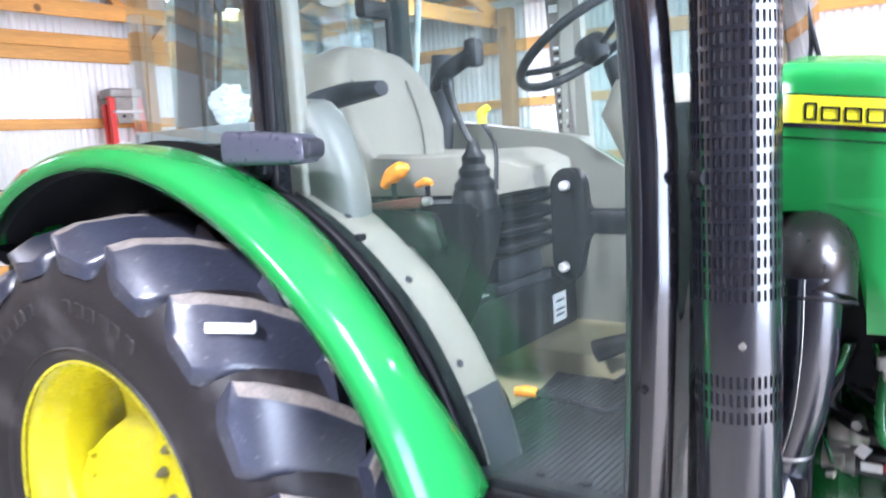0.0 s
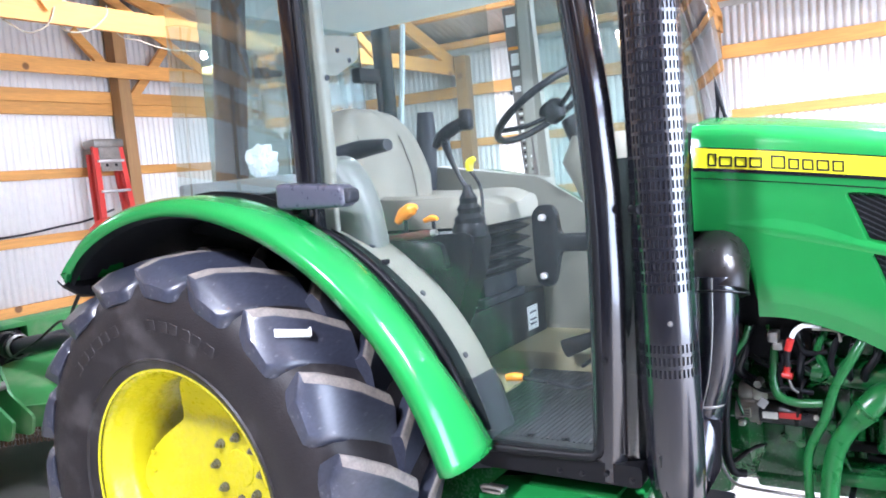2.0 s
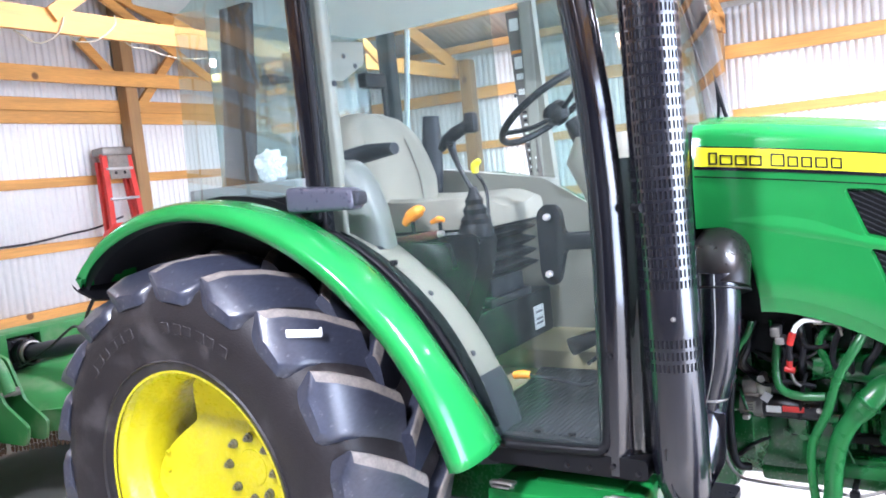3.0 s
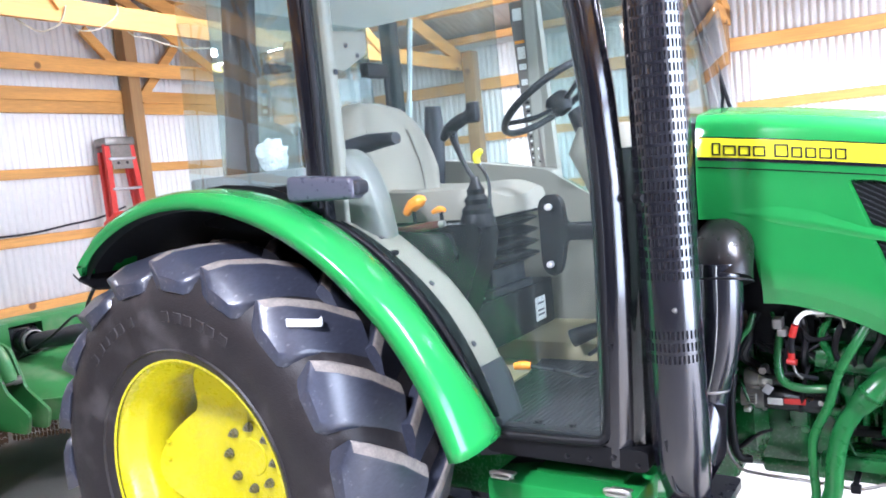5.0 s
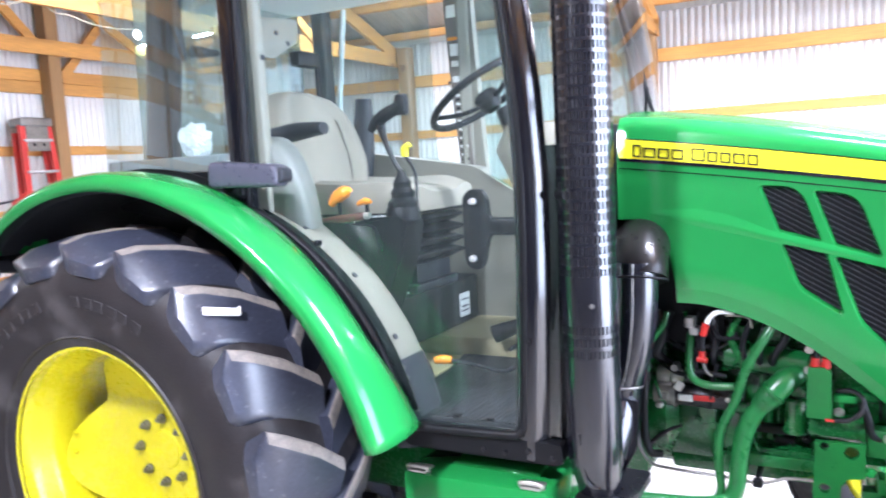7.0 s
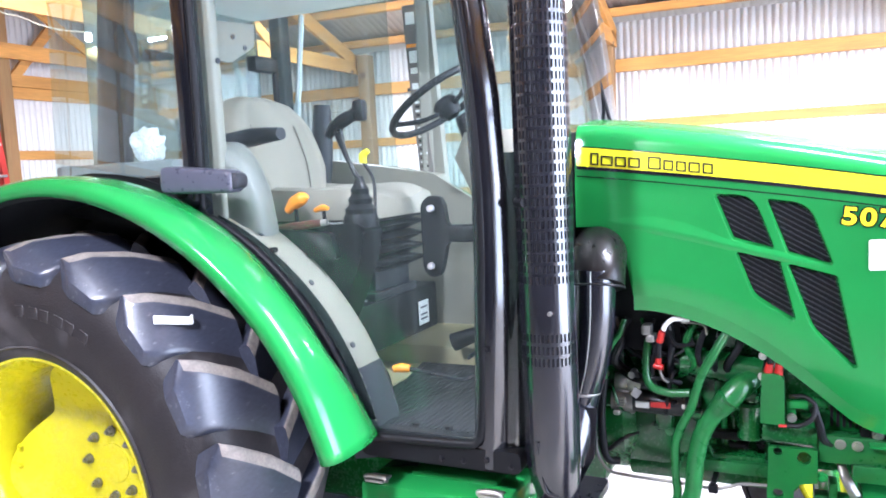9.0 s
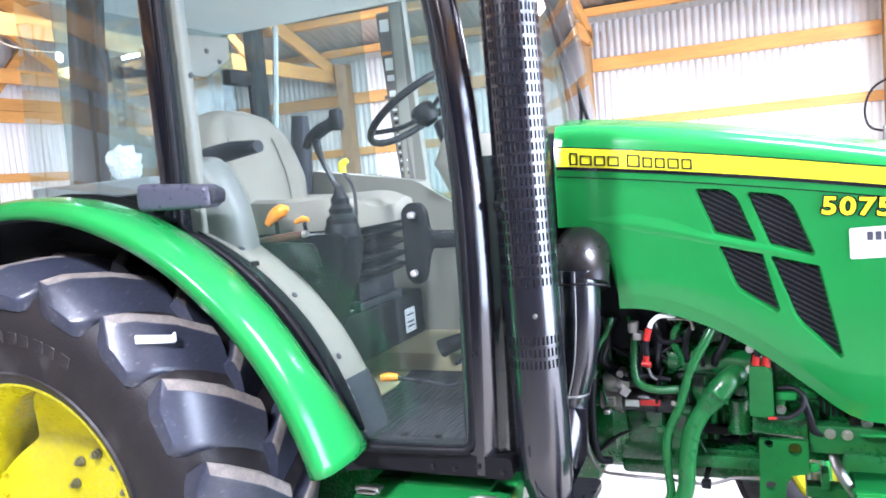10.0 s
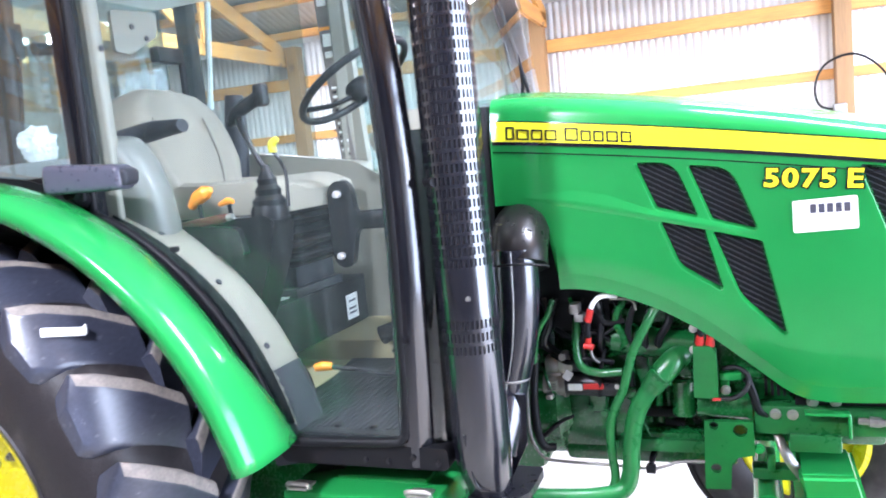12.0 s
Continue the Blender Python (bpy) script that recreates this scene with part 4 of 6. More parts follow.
part("throttle_lever", bm, ORANGE, tray, "orange oval lever knob")
part("small_lever", hose(B(), [(0.655, -0.47, 1.485), (0.685, -0.475, 1.493), (0.705, -0.478, 1.49)], [0.007, 0.010, 0.006]), ORANGE, tray, "small orange lever knob")
for x in (0.58, 0.68):
    part("lever_stem", rod(B(), (x, -0.46, 1.42), (x, -0.463, 1.49), 0.006, seg=8), BLACK_PLASTIC, tray)

# joystick on its pedestal
ped = B()
prism(ped, rounded([(0.44, 1.12), (0.44, 1.42), (0.47, 1.438), (0.80, 1.445), (0.822, 1.425), (0.800, 1.33), (0.735, 1.18), (0.70, 1.12)], 0.015), -0.475, -0.365)
bmesh.ops.bevel(ped, geom=[e for e in ped.edges if abs(e.verts[0].co.y - e.verts[1].co.y) < 1e-6], offset=0.006, segments=2, affect="EDGES")
turned(ped, [(0.054, 1.43), (0.053, 1.455), (0.047, 1.47)], (0.780, -0.42, 0), "z", 24)
joystick = part("joystick_pedestal", ped, BLACK_PLASTIC, tractor, "black lever pedestal with rubber boot")
part("hand_lever", hose(B(), [(0.47, -0.485, 1.425), (0.58, -0.487, 1.438), (0.66, -0.487, 1.446), (0.69, -0.487, 1.449)], [0.012, 0.013, 0.013, 0.010]), RED_BROWN, joystick, "dark red hand lever")
part("lever_tip", hose(B(), [(0.688, -0.487, 1.449), (0.705, -0.487, 1.451)], [0.011, 0.009]), STEEL, joystick)
bt = B()
turned(bt, [(0.046, 1.468), (0.047, 1.484), (0.034, 1.498), (0.037, 1.513), (0.026, 1.527), (0.028, 1.542), (0.018, 1.556), (0.011, 1.58)], (0.782, -0.42, 0), "z", 24)
part("rubber_boot", bt, BLACK_PLASTIC, joystick)
part("lever_shaft", hose(B(), [(0.780, -0.42, 1.57), (0.757, -0.42, 1.61), (0.735, -0.42, 1.66), (0.722, -0.42, 1.705), (0.722, -0.42, 1.73)], [0.008, 0.007, 0.009, 0.014, 0.016]), BLACK_SATIN, joystick, "black steel lever shaft")
gp_ = B()
hose(gp_, [(0.683, -0.42, 1.700), (0.708, -0.42, 1.726), (0.742, -0.42, 1.745), (0.772, -0.42, 1.757), (0.796, -0.42, 1.768)], [0.011, 0.019, 0.021, 0.019, 0.020])
box(gp_, (0.780, -0.438, 1.738), (0.816, -0.402, 1.800), 0.010, 2)
part("grip", gp_, BLACK_PLASTIC, joystick, "black curved lever grip")
yl = part("range_lever", hose(B(), [(0.70, -0.20, 1.45), (0.69, -0.18, 1.56), (0.655, -0.18, 1.625)], 0.006, seg=8), BLACK_SATIN, tractor, "thin lever with a yellow knob")
part("knob", hose(B(), [(0.655, -0.18, 1.62), (0.655, -0.18, 1.645), (0.675, -0.18, 1.66)], [0.012, 0.014, 0.009]), YKNOB, yl, "yellow knob")

# seat
SYC = 0.11
rows = []
for i in range(9):
    t = i / 8
    x = 0.16 + 0.48 * t
    zt = 1.535 - 0.012 * math.sin(t * 3.0) - 0.10 * max(0, t - 0.82) ** 1.2 * 3
    hw = 0.235 - 0.03 * max(0, t - 0.7)
    rows.append([Vector((x, SYC + yy_ * hw, zz)) for yy_, zz in ((-1, 1.43), (-1.03, 1.48), (-0.97, zt + 0.012), (-0.75, zt + 0.022), (-0.4, zt), (0, zt - 0.006), (0.4, zt), (0.75, zt + 0.022), (0.97, zt + 0.012), (1.03, 1.48), (1, 1.43))])
seat = part("seat_cushion", loft(B(), rows, True), FABRIC, tractor, "grey beige fabric seat cushion", sharp=60)
rows = []
for i in range(15):
    t = i / 14
    z = 1.47 + 0.430 * t
    hw = 0.245 * math.sqrt(max(0.0, 1 - (max(0, t - 0.38) / 0.635) ** 3.4)) * (0.66 + 0.34 * min(1, t / 0.36))
    xb = 0.13 - 0.13 * t
    th = 0.10 * (1 - 0.35 * t ** 4) * (1 if t < 0.97 else 0.6)
    rows.append([Vector((xb + fx * th, SYC - 0.045 + fy * hw, z)) for fx, fy in ((-0.75, -0.90), (0.15, -1.0), (0.80, -0.99), (1.12, -0.90), (1.10, -0.70), (0.72, -0.55), (0.70, 0), (0.72, 0.55), (1.10, 0.70), (1.12, 0.90), (0.80, 0.99), (0.15, 1.0), (-0.75, 0.90), (-0.9, 0))])
back = part("backrest", loft(B(), rows, True), FABRIC, tractor, "grey beige fabric backrest with bolsters", sharp=70)
for s in (-1, 1):
    line = []
    for t in (0.06, 0.16, 0.28, 0.40, 0.52, 0.64, 0.74):
        hw = 0.245 * math.sqrt(max(0.0, 1 - (max(0, t - 0.38) / 0.635) ** 3.4)) * (0.66 + 0.34 * min(1, t / 0.36))
        line.append((0.13 - 0.13 * t + 0.081, SYC - 0.045 + s * 0.59 * hw, 1.47 + 0.430 * t))
    part("seam", hose(B(), line, 0.0035, seg=6, n=4), SEAM, back, "dark stitched seam of the bolster")
arm_ = B()
hose(arm_, [(0.02, -0.24, 1.695), (0.14, -0.25, 1.712), (0.27, -0.25, 1.728), (0.385, -0.25, 1.733)], [0.03, 0.043, 0.042, 0.028], seg=14, flat=0.75)
part("armrest", arm_, DARK_GREY, back, "dark grey padded armrest")
part("armrest", hose(B(), [(0.075, 0.42, 1.53), (0.085, 0.425, 1.64), (0.095, 0.43, 1.78), (0.10, 0.43, 1.885)], [0.045, 0.047, 0.045, 0.036], seg=14, flat=0.7), DARK_GREY, back, "dark grey armrest folded up")
sus = B()
for k in range(4):
    z = 1.235 + 0.046 * k
    w0, w1 = 0.118, 0.165
    loft(sus, [[Vector((0.475 + dx * w, SYC + dy * w * 1.15, zz)) for dx, dy in rounded([(-1, -1), (1, -1), (1, 1), (-1, 1)], 0.3)] for w, zz in ((w0, z), (w1 * 0.97, z + 0.020), (w1, z + 0.026), (w1 * 0.95, z + 0.031), (w0, z + 0.046))])
part("seat_bellows", sus, BLACK_PLASTIC, seat, "black rubber bellows of the seat suspension", sharp=30)
part("seat_pan", box(B(), (0.20, SYC - 0.22, 1.415), (0.62, SYC + 0.22, 1.445), 0.01), BLACK_PLASTIC, seat)
base = part("seat_base", box(B(), (0.15, -0.22, 0.955), (0.60, 0.432, 1.135), 0.010), BLACK_PLASTIC, tractor, "black box below the seat with a white sticker")
part("warning_sticker", box(B(), (0.601, 0.255, 0.985), (0.604, 0.342, 1.078), 0.001, 1), WHITE, base, "small white and blue sticker")
for z in (1.005, 1.022, 1.05):
    part("sticker_bar", box(B(), (0.6045, 0.270, z), (0.6055, 0.325, z + 0.007)), GREY_PLASTIC, base, smooth=False)
mech = part("seat_slide", box(box(B(), (0.33, -0.06, 1.133), (0.60, 0.26, 1.165), 0.006), (0.38, -0.02, 1.16), (0.58, 0.24, 1.24), 0.008), DARK_GREY, seat, "dark grey seat slide")
part("slide_plate", prism(B(), rounded([(0.46, -0.15), (0.55, -0.17), (0.598, 0.12), (0.50, 0.16)], 0.02), 1.1365, 1.142, "z"), ALU, mech, "bright metal plate of the seat slide")

part("far_side_panel", prism(B(), rounded([(-0.2, 0.88), (-0.2, 1.66), (0.07, 1.655), (0.60, 1.572), (0.68, 1.52), (0.84, 1.42), (1.0, 1.27), (1.08, 1.1), (1.08, 0.88)], 0.03), 0.455, 0.475), CREAM, tractor, "cream moulded side panel of the cab", sharp=50)
part("far_side_ledge", prism(B(), rounded([(-0.2, 1.60), (-0.2, 1.655), (0.07, 1.650), (0.595, 1.567), (0.61, 1.52)], 0.01), 0.476, 0.60), CREAM, tractor, "cream ledge beside the seat", sharp=50)
for y0 in (-0.452,):
    part("side_panel", prism(B(), rounded([(-0.2, 0.80), (-0.2, 1.38), (0.62, 1.30), (0.86, 1.0), (0.90, 0.80)], 0.03), y0, y0 + 0.008), BLACK_PLASTIC, tractor, "black cab side panel")
# floor and controls
step = part("floor_riser", box(box(B(), (0.12, 0.085, 0.875), (1.10, 0.58, 0.955), 0.014), (0.12, -0.455, 0.874), (0.72, 0.09, 0.883), 0.003), TAN, tractor, "tan moulded floor riser")
mat_ = prism(B(), [(0.70, 0.082), (0.80, -0.40), (0.90, -0.60), (1.295, -0.60), (1.295, 0.082)], 0.884, 0.890, "z")
ribs = []
for k in range(36):
    x = 0.735 + 0.0155 * k
    y0 = max(-0.585, 0.05 - (x - 0.71) * 4.6) if x < 0.89 else -0.585
    ribs.append(box(B(), (x, y0 + 0.02, 0.889), (x + 0.007, 0.075, 0.893)))
mat_ = part("floor_mat", mat_, MAT_RUBBER, tractor, "dark grey ribbed rubber floor mat", smooth=False)
for rb in ribs:
    part("rib", rb, MAT_RUBBER, mat_, smooth=False)
for x, y in ((0.86, -0.50), (1.0, -0.56), (1.1, -0.56)):
    part("mat_button", rod(B(), (x, y, 0.894), (x, y, 0.902), 0.012, seg=12), BLACK_PLASTIC, tractor)
fl = part("floor_lever", hose(B(), [(0.90, -0.40, 1.003), (0.98, -0.37, 0.985), (1.05, -0.34, 0.965), (1.10, -0.30, 0.985), (1.18, -0.28, 0.985)], 0.007, seg=8), BLACK_SATIN, tractor, "black floor lever with orange knob")
part("lever_knob", hose(B(), [(0.855, -0.41, 1.003), (0.88, -0.405, 1.006), (0.905, -0.40, 1.004)], [0.011, 0.014, 0.011]), ORANGE, fl, "orange knob")
for y in (-0.28, -0.16):
    pd = B()
    box(pd, (-0.03, -0.04, -0.006), (0.03, 0.04, 0.006), 0.004, 2, pose(1.08, y, 1.04, 0, -35, 0))
    pedal = part("pedal", pd, BLACK_PLASTIC, tractor, "black foot pedal")
    part("pedal_arm", rod(B(), (1.09, y, 1.05), (1.22, y, 1.20), 0.010, seg=10), BLACK_SATIN, pedal)

part("brake_pedal", hose(B(), [(0.855, 0.02, 0.985), (0.90, 0.02, 1.003), (0.97, 0.03, 1.03), (1.06, 0.05, 1.07)], [0.020, 0.018, 0.014, 0.014], flat=1.6), BLACK_PLASTIC, tractor, "black brake pedal")
# steering column and wheel
col = B()
loft(col, [[Vector((x + dx * w, 0.06 + dy * w2, z)) for dx, dy in rounded([(-1, -1), (1, -1), (1, 1), (-1, 1)], 0.5)] for x, w, w2, z in ((1.16, 0.09, 0.17, 0.95), (1.14, 0.09, 0.16, 1.3), (1.08, 0.10, 0.17, 1.52), (1.06, 0.12, 0.20, 1.62), (1.07, 0.10, 0.17, 1.70))])
dash = part("dash_column", col, CREAM, tractor, "cream and grey steering column and dash", sharp=60)
part("column_tube", hose(B(), [(1.02, 0.06, 1.60), (0.95, 0.06, 1.70), (0.915, 0.06, 1.765)], [0.045, 0.04, 0.03]), BLACK_PLASTIC, dash)
SWM = Matrix.Translation((0.845, 0.05, 1.822)) @ Matrix.Rotation(radians(-33), 4, "Y")
sw = B()
turned(sw, [(0.20 + 0.0125 * math.cos(a), 0.0125 * math.sin(a)) for a in (math.tau * i / 12 for i in range(12))], (0, 0, 0), "z", 64, closed=True)
sw.transform(SWM)
wheel = part("steering_wheel", sw, BLACK_PLASTIC, tractor, "black three-spoke steering wheel")
sp = B()
for a in (100, 220, 340):
    d = Vector((math.cos(radians(a)), math.sin(radians(a)), 0))
    hose(sp, [d * 0.03 + Vector((0, 0, -0.04)), d * 0.11 + Vector((0, 0, -0.03)), d * 0.192], 0.013, seg=10, flat=0.6)
sp.transform(SWM)
part("spoke", sp, BLACK_PLASTIC, wheel)
hb_ = turned(B(), [(0.0, 0.0), (0.038, -0.004), (0.046, -0.016), (0.042, -0.045), (0.026, -0.07)], (0, 0, 0), "z", 24)
hb_.transform(SWM)
part("hub", hb_, BLACK_PLASTIC, wheel)

# notices on the far middle pillar
pb = B()
loft(pb, [[Vector((x, 0.590, z)), Vector((x + 0.062, 0.590, z)), Vector((x + 0.062, 0.596, z)), Vector((x, 0.596, z))] for x, z in ((0.425, 2.28), (0.450, 1.85), (0.480, 1.50))])
notice = part("notice_strip", pb, NOTICE, tractor, "dark strip of safety notices on the pillar", smooth=False)
slide = lambda z: 0.425 + (2.28 - z) * 0.062
for z0, z1 in ((2.20, 2.25), (2.04, 2.09), (1.995, 2.02), (1.93, 1.955)):
    x = slide(z0)
    part("notice_panel", box(B(), (x + 0.010, 0.587, z0), (x + 0.052, 0.590, z1), 0.0005, 1), WHITE, notice)
for k in range(16):
    z = 1.60 + 0.018 * k
    x = slide(z)
    part("notice_text", box(B(), (x + 0.014, 0.588, z), (x + 0.048 - 0.005 * (k % 3), 0.590, z + 0.009)), WHITE if k % 2 else BLACK_PLASTIC, notice)
part("notice_band", box(B(), (slide(2.11) + 0.004, 0.588, 2.105), (slide(2.11) + 0.058, 0.590, 2.118)), ORANGE, notice)

# ---- exhaust stack ----
EXH = Vector((1.402, -0.600, 0))
bm = rod(B(), EXH + Vector((0, 0, 0.93)), EXH + Vector((0, 0, 2.45)), 0.0645, seg=60)
stack = part("exhaust_muffler", bm, MUFFLER, tractor, "black vertical exhaust stack with slotted heat shield")


def slotted(z0, z1, rows, cols=40, r=0.068, solid=0.48):
    """A sleeve pierced by rows of upright slots."""
    bm = B()
    zs = [z0]
    pitch = (z1 - z0) / rows
    for k in range(rows):
        zs += [z0 + pitch * (k + 0.16), z0 + pitch * (k + 0.84)]
    zs.append(z1)
    angs = []
    for c in range(cols):
        a = math.tau * c / cols
        angs += [a, a + math.tau / cols * solid]
    grid = [[bm.verts.new(EXH + Vector((r * math.cos(a), r * math.sin(a), z))) for a in angs] for z in zs]
    n = len(angs)
    for j in range(len(zs) - 1):
        for i in range(n):
            if j % 2 == 1 and i % 2 == 1:
                continue
            bm.faces.new((grid[j][i], grid[j][(i + 1) % n], grid[j + 1][(i + 1) % n], grid[j + 1][i]))
    return bm


for z0, z1, rows in ((1.303, 2.43, 43), (1.105, 1.192, 3)):
    sh = part("slotted_sleeve", slotted(z0, z1, rows), STACK_BLACK, stack, "black slotted heat shield", smooth=False)
    sol = sh.modifiers.new("thickness", "SOLIDIFY")
    sol.thickness, sol.offset = 0.0018, -1
    # slot edges get dull black to keep glints out of them
    sh.data.materials.append(BLACK_PLASTIC)
    sol.material_offset_rim = 1
for z0, z1 in ((0.935, 1.105), (1.192, 1.303)):
    bm = turned(B(), [(0.0648, z0), (0.068, z0), (0.068, z1), (0.0648, z1)], EXH, "z", 60)
    part("plain_sleeve", bm, STACK_BLACK, stack)
part("sleeve_screw", bolt(B(), EXH + Vector((0.024, -0.062, 1.238)), (-0.1, -1, 0), 0.005, 0.006), DULLSTEEL, stack)
bm = B()
rings = []
for z, rx, ry, cx_, cy_ in ((0.94, 0.068, 0.068, 1.402, -0.600), (0.90, 0.068, 0.068, 1.402, -0.600), (0.86, 0.067, 0.067, 1.402, -0.599), (0.825, 0.064, 0.064, 1.403, -0.596), (0.79, 0.058, 0.058, 1.405, -0.590), (0.757, 0.052, 0.052, 1.406, -0.586)):
    rings.append([Vector((cx_ + rx * math.cos(a), cy_ + ry * math.sin(a), z)) for a in (math.tau * i / 32 for i in range(32))])
loft(bm, rings)
part("stack_elbow", bm, STACK_BLACK, stack, "black tapered foot of the stack")
part("gusset_plate", prism(B(), rounded([(1.375, 0.748), (1.405, 0.945), (1.425, 0.968), (1.490, 0.966), (1.480, 0.840), (1.432, 0.748)], 0.010), -0.500, -0.490), PIPE_BLACK, stack, "glossy black gusset plate")
part("foot_bracket", box(B(), (1.357, -0.600, 0.58), (1.432, -0.545, 0.734), 0.004), MUFFLER, stack, "grey bracket below the stack")
part("elbow_seam", hose(B(), [(1.385, -0.668, 0.925), (1.390, -0.660, 0.87), (1.400, -0.656, 0.80), (1.425, -0.642, 0.785)], 0.003, seg=8), BLACK_SATIN, stack)
bm = B()
PIPE = [(1.478, -0.440, 1.315), (1.474, -0.444, 1.19), (1.462, -0.450, 1.08), (1.443, -0.456, 1.00), (1.432, -0.462, 0.955), (1.425, -0.49, 0.90), (1.41, -0.53, 0.83)]
hose(bm, PIPE, [0.0545, 0.0535, 0.050, 0.0465, 0.047, 0.050, 0.050], seg=32)
pipe = part("exhaust_pipe", bm, PIPE_BLACK, tractor, "glossy black bent exhaust pipe")
part("pipe_seam", hose(B(), [(x + 0.004, y - r, z) for (x, y, z), r in zip(PIPE[:5], (0.0545, 0.0535, 0.050, 0.0465, 0.047))], 0.0016, seg=6), DULLSTEEL, pipe, "weld seam down the pipe")
part("pipe_ring", turned(B(), [(0.0465, 0.991), (0.0485, 0.995), (0.0465, 0.999)], (1.442, -0.456, 0), "z", 32), DULLSTEEL, pipe)
bm = B()
hose(bm, [(1.44, -0.18, 1.345), (1.456, -0.29, 1.345), (1.474, -0.365, 1.335), (1.484, -0.415, 1.305), (1.488, -0.435, 1.268)], [0.072, 0.073, 0.071, 0.067, 0.065], seg=36)
shroud = part("elbow_shroud", bm, SHROUD, tractor, "black elbow shroud coming out of the hood")
part("shroud_rim", hose(B(), [(1.488 + 0.065 * math.cos(a), -0.436 + 0.062 * math.sin(a), 1.268 - 0.016 * math.sin(a)) for a in (math.tau * i / 24 for i in range(25))], 0.003, seg=8, n=0), BLACK_PLASTIC, shroud)
bm = B()
prism(bm, rounded([(1.36, -0.66), (1.36, -0.43), (1.50, -0.43), (1.50, -0.58), (1.44, -0.66)], 0.02), 0.735, 0.755, "z")
prism(bm, [(1.35, 0.60), (1.35, 0.74), (1.42, 0.74), (1.46, 0.66), (1.44, 0.60)], -0.56, -0.545)
part("stack_bracket", bm, BLACK_SATIN, tractor, "black bracket below the stack")

# ---- hood ----
hz_top = lambda x: 1.690 - 0.055 * ((x - 1.40) / 0.30) ** 1.0 * 0.35 - 0.118 * max(0, x - 1.45) ** 1.5 * 1.15
HX0, HX1 = 1.405, 2.80


LOWER = ((1.553, 1.189), (1.639, 1.180), (1.773, 1.137), (1.90, 1.065), (2.021, 0.968), (2.079, 0.922), (2.135, 0.901), (2.30, 0.899), (2.90, 0.899))


def graded(x, knots):
    """The height at x of a smooth line through the knots."""
    k = max(i for i in range(len(knots) - 1) if i == 0 or knots[i][0] <= x)
    slope = lambda i: (knots[min(i + 1, len(knots) - 1)][1] - knots[max(i - 1, 0)][1]) / (knots[min(i + 1, len(knots) - 1)][0] - knots[max(i - 1, 0)][0])
    (x0, z0), (x1, z1) = knots[k], knots[k + 1]
    d, t = x1 - x0, min(1, max(0, (x - x0) / (x1 - x0)))
    return (2 * t ** 3 - 3 * t * t + 1) * z0 + (t ** 3 - 2 * t * t + t) * d * slope(k) + (3 * t * t - 2 * t ** 3) * z1 + (t ** 3 - t * t) * d * slope(k + 1)


def hz_bot(x):
    if x < 1.553:
        return 1.189 + 0.224 * math.sqrt(max(0.0, 1 - ((x - 1.40) / 0.1535) ** 4))
    return graded(x, LOWER)


hy = lambda x, z: 0.335 - 0.045 * max(0, (z - 1.50) / 0.2) ** 2 - 0.02 * max(0, 1.25 - z)
xs = [HX0] + [1.41 + 0.0143 * i for i in range(10)] + [1.5525, 1.554] + [1.58 + 0.03 * i for i in range(41)]
rows = []
for x in xs:
    zt, zb = hz_top(x), hz_bot(x)
    ring = []
    for s in (-1, 1):
        side = []
        fl = 0.016 * min(1, max(0, (x - 1.535) / 0.05))          # the lower edge is turned in
        for h, inset in ((0.0, 1.0), (0.020, 0.62), (0.038, 0.16), (0.044, 0.0)):
            side.append(Vector((x, s * (hy(x, zb + h) - fl * inset), zb + h)))
        for k in range(1, 8):
            z = zb + 0.044 + (zt - 0.089 - zb) * k / 7
            side.append(Vector((x, s * hy(x, z), z)))
        for k in range(1, 6):
            a = k / 5 * math.pi / 2
            y0 = hy(x, zt - 0.045)
            side.append(Vector((x, s * (y0 - 0.05 * (1 - math.cos(a))), zt - 0.045 + 0.045 * math.sin(a))))
        side.append(Vector((x, s * 0.12, zt + 0.018)))
        ring.append(side)
    inner = [[Vector((x, math.copysign(max(0.02, abs(q.y) - 0.012), q.y), q.z - (0.012 if i > 12 else 0))) for i, q in enumerate(sd)] for sd in ring]
    rows.append(ring[0] + ring[1][::-1] + inner[1] + inner[0][::-1])
hood = part("hood", loft(B(), rows), GREEN, tractor, "glossy green engine hood with yellow stripe", sharp=40)

VENTS = [
    rounded([(1.765, 1.487), (1.848, 1.480), (1.893, 1.356), (1.806, 1.381)], [0.004, 0.04, 0.004, 0.004]),
    rounded([(1.886, 1.470), (1.972, 1.458), (2.022, 1.318), (1.932, 1.345)], [0.004, 0.05, 0.004, 0.004]),
    rounded([(1.815, 1.340), (1.904, 1.330), (1.940, 1.180), (1.853, 1.237)], [0.004, 0.004, 0.004, 0.02]),
    rounded([(1.933, 1.310), (2.032, 1.283), (2.074, 1.068), (1.987, 1.158)], [0.004, 0.004, 0.004, 0.02]),
    rounded([(2.245, 1.440), (2.40, 1.41), (2.44, 1.25), (2.30, 1.28)], [0.004, 0.04, 0.004, 0.004]),
]
cutters = []
for v in VENTS:
    bm = prism(B(), outset(v, 0.0075), -0.50, -0.20)
    bmesh.ops.recalc_face_normals(bm, faces=bm.faces)
    me = bpy.data.meshes.new("hole")
    bm.to_mesh(me)
    cutters.append(new("hole", me))
cut(hood, cutters)
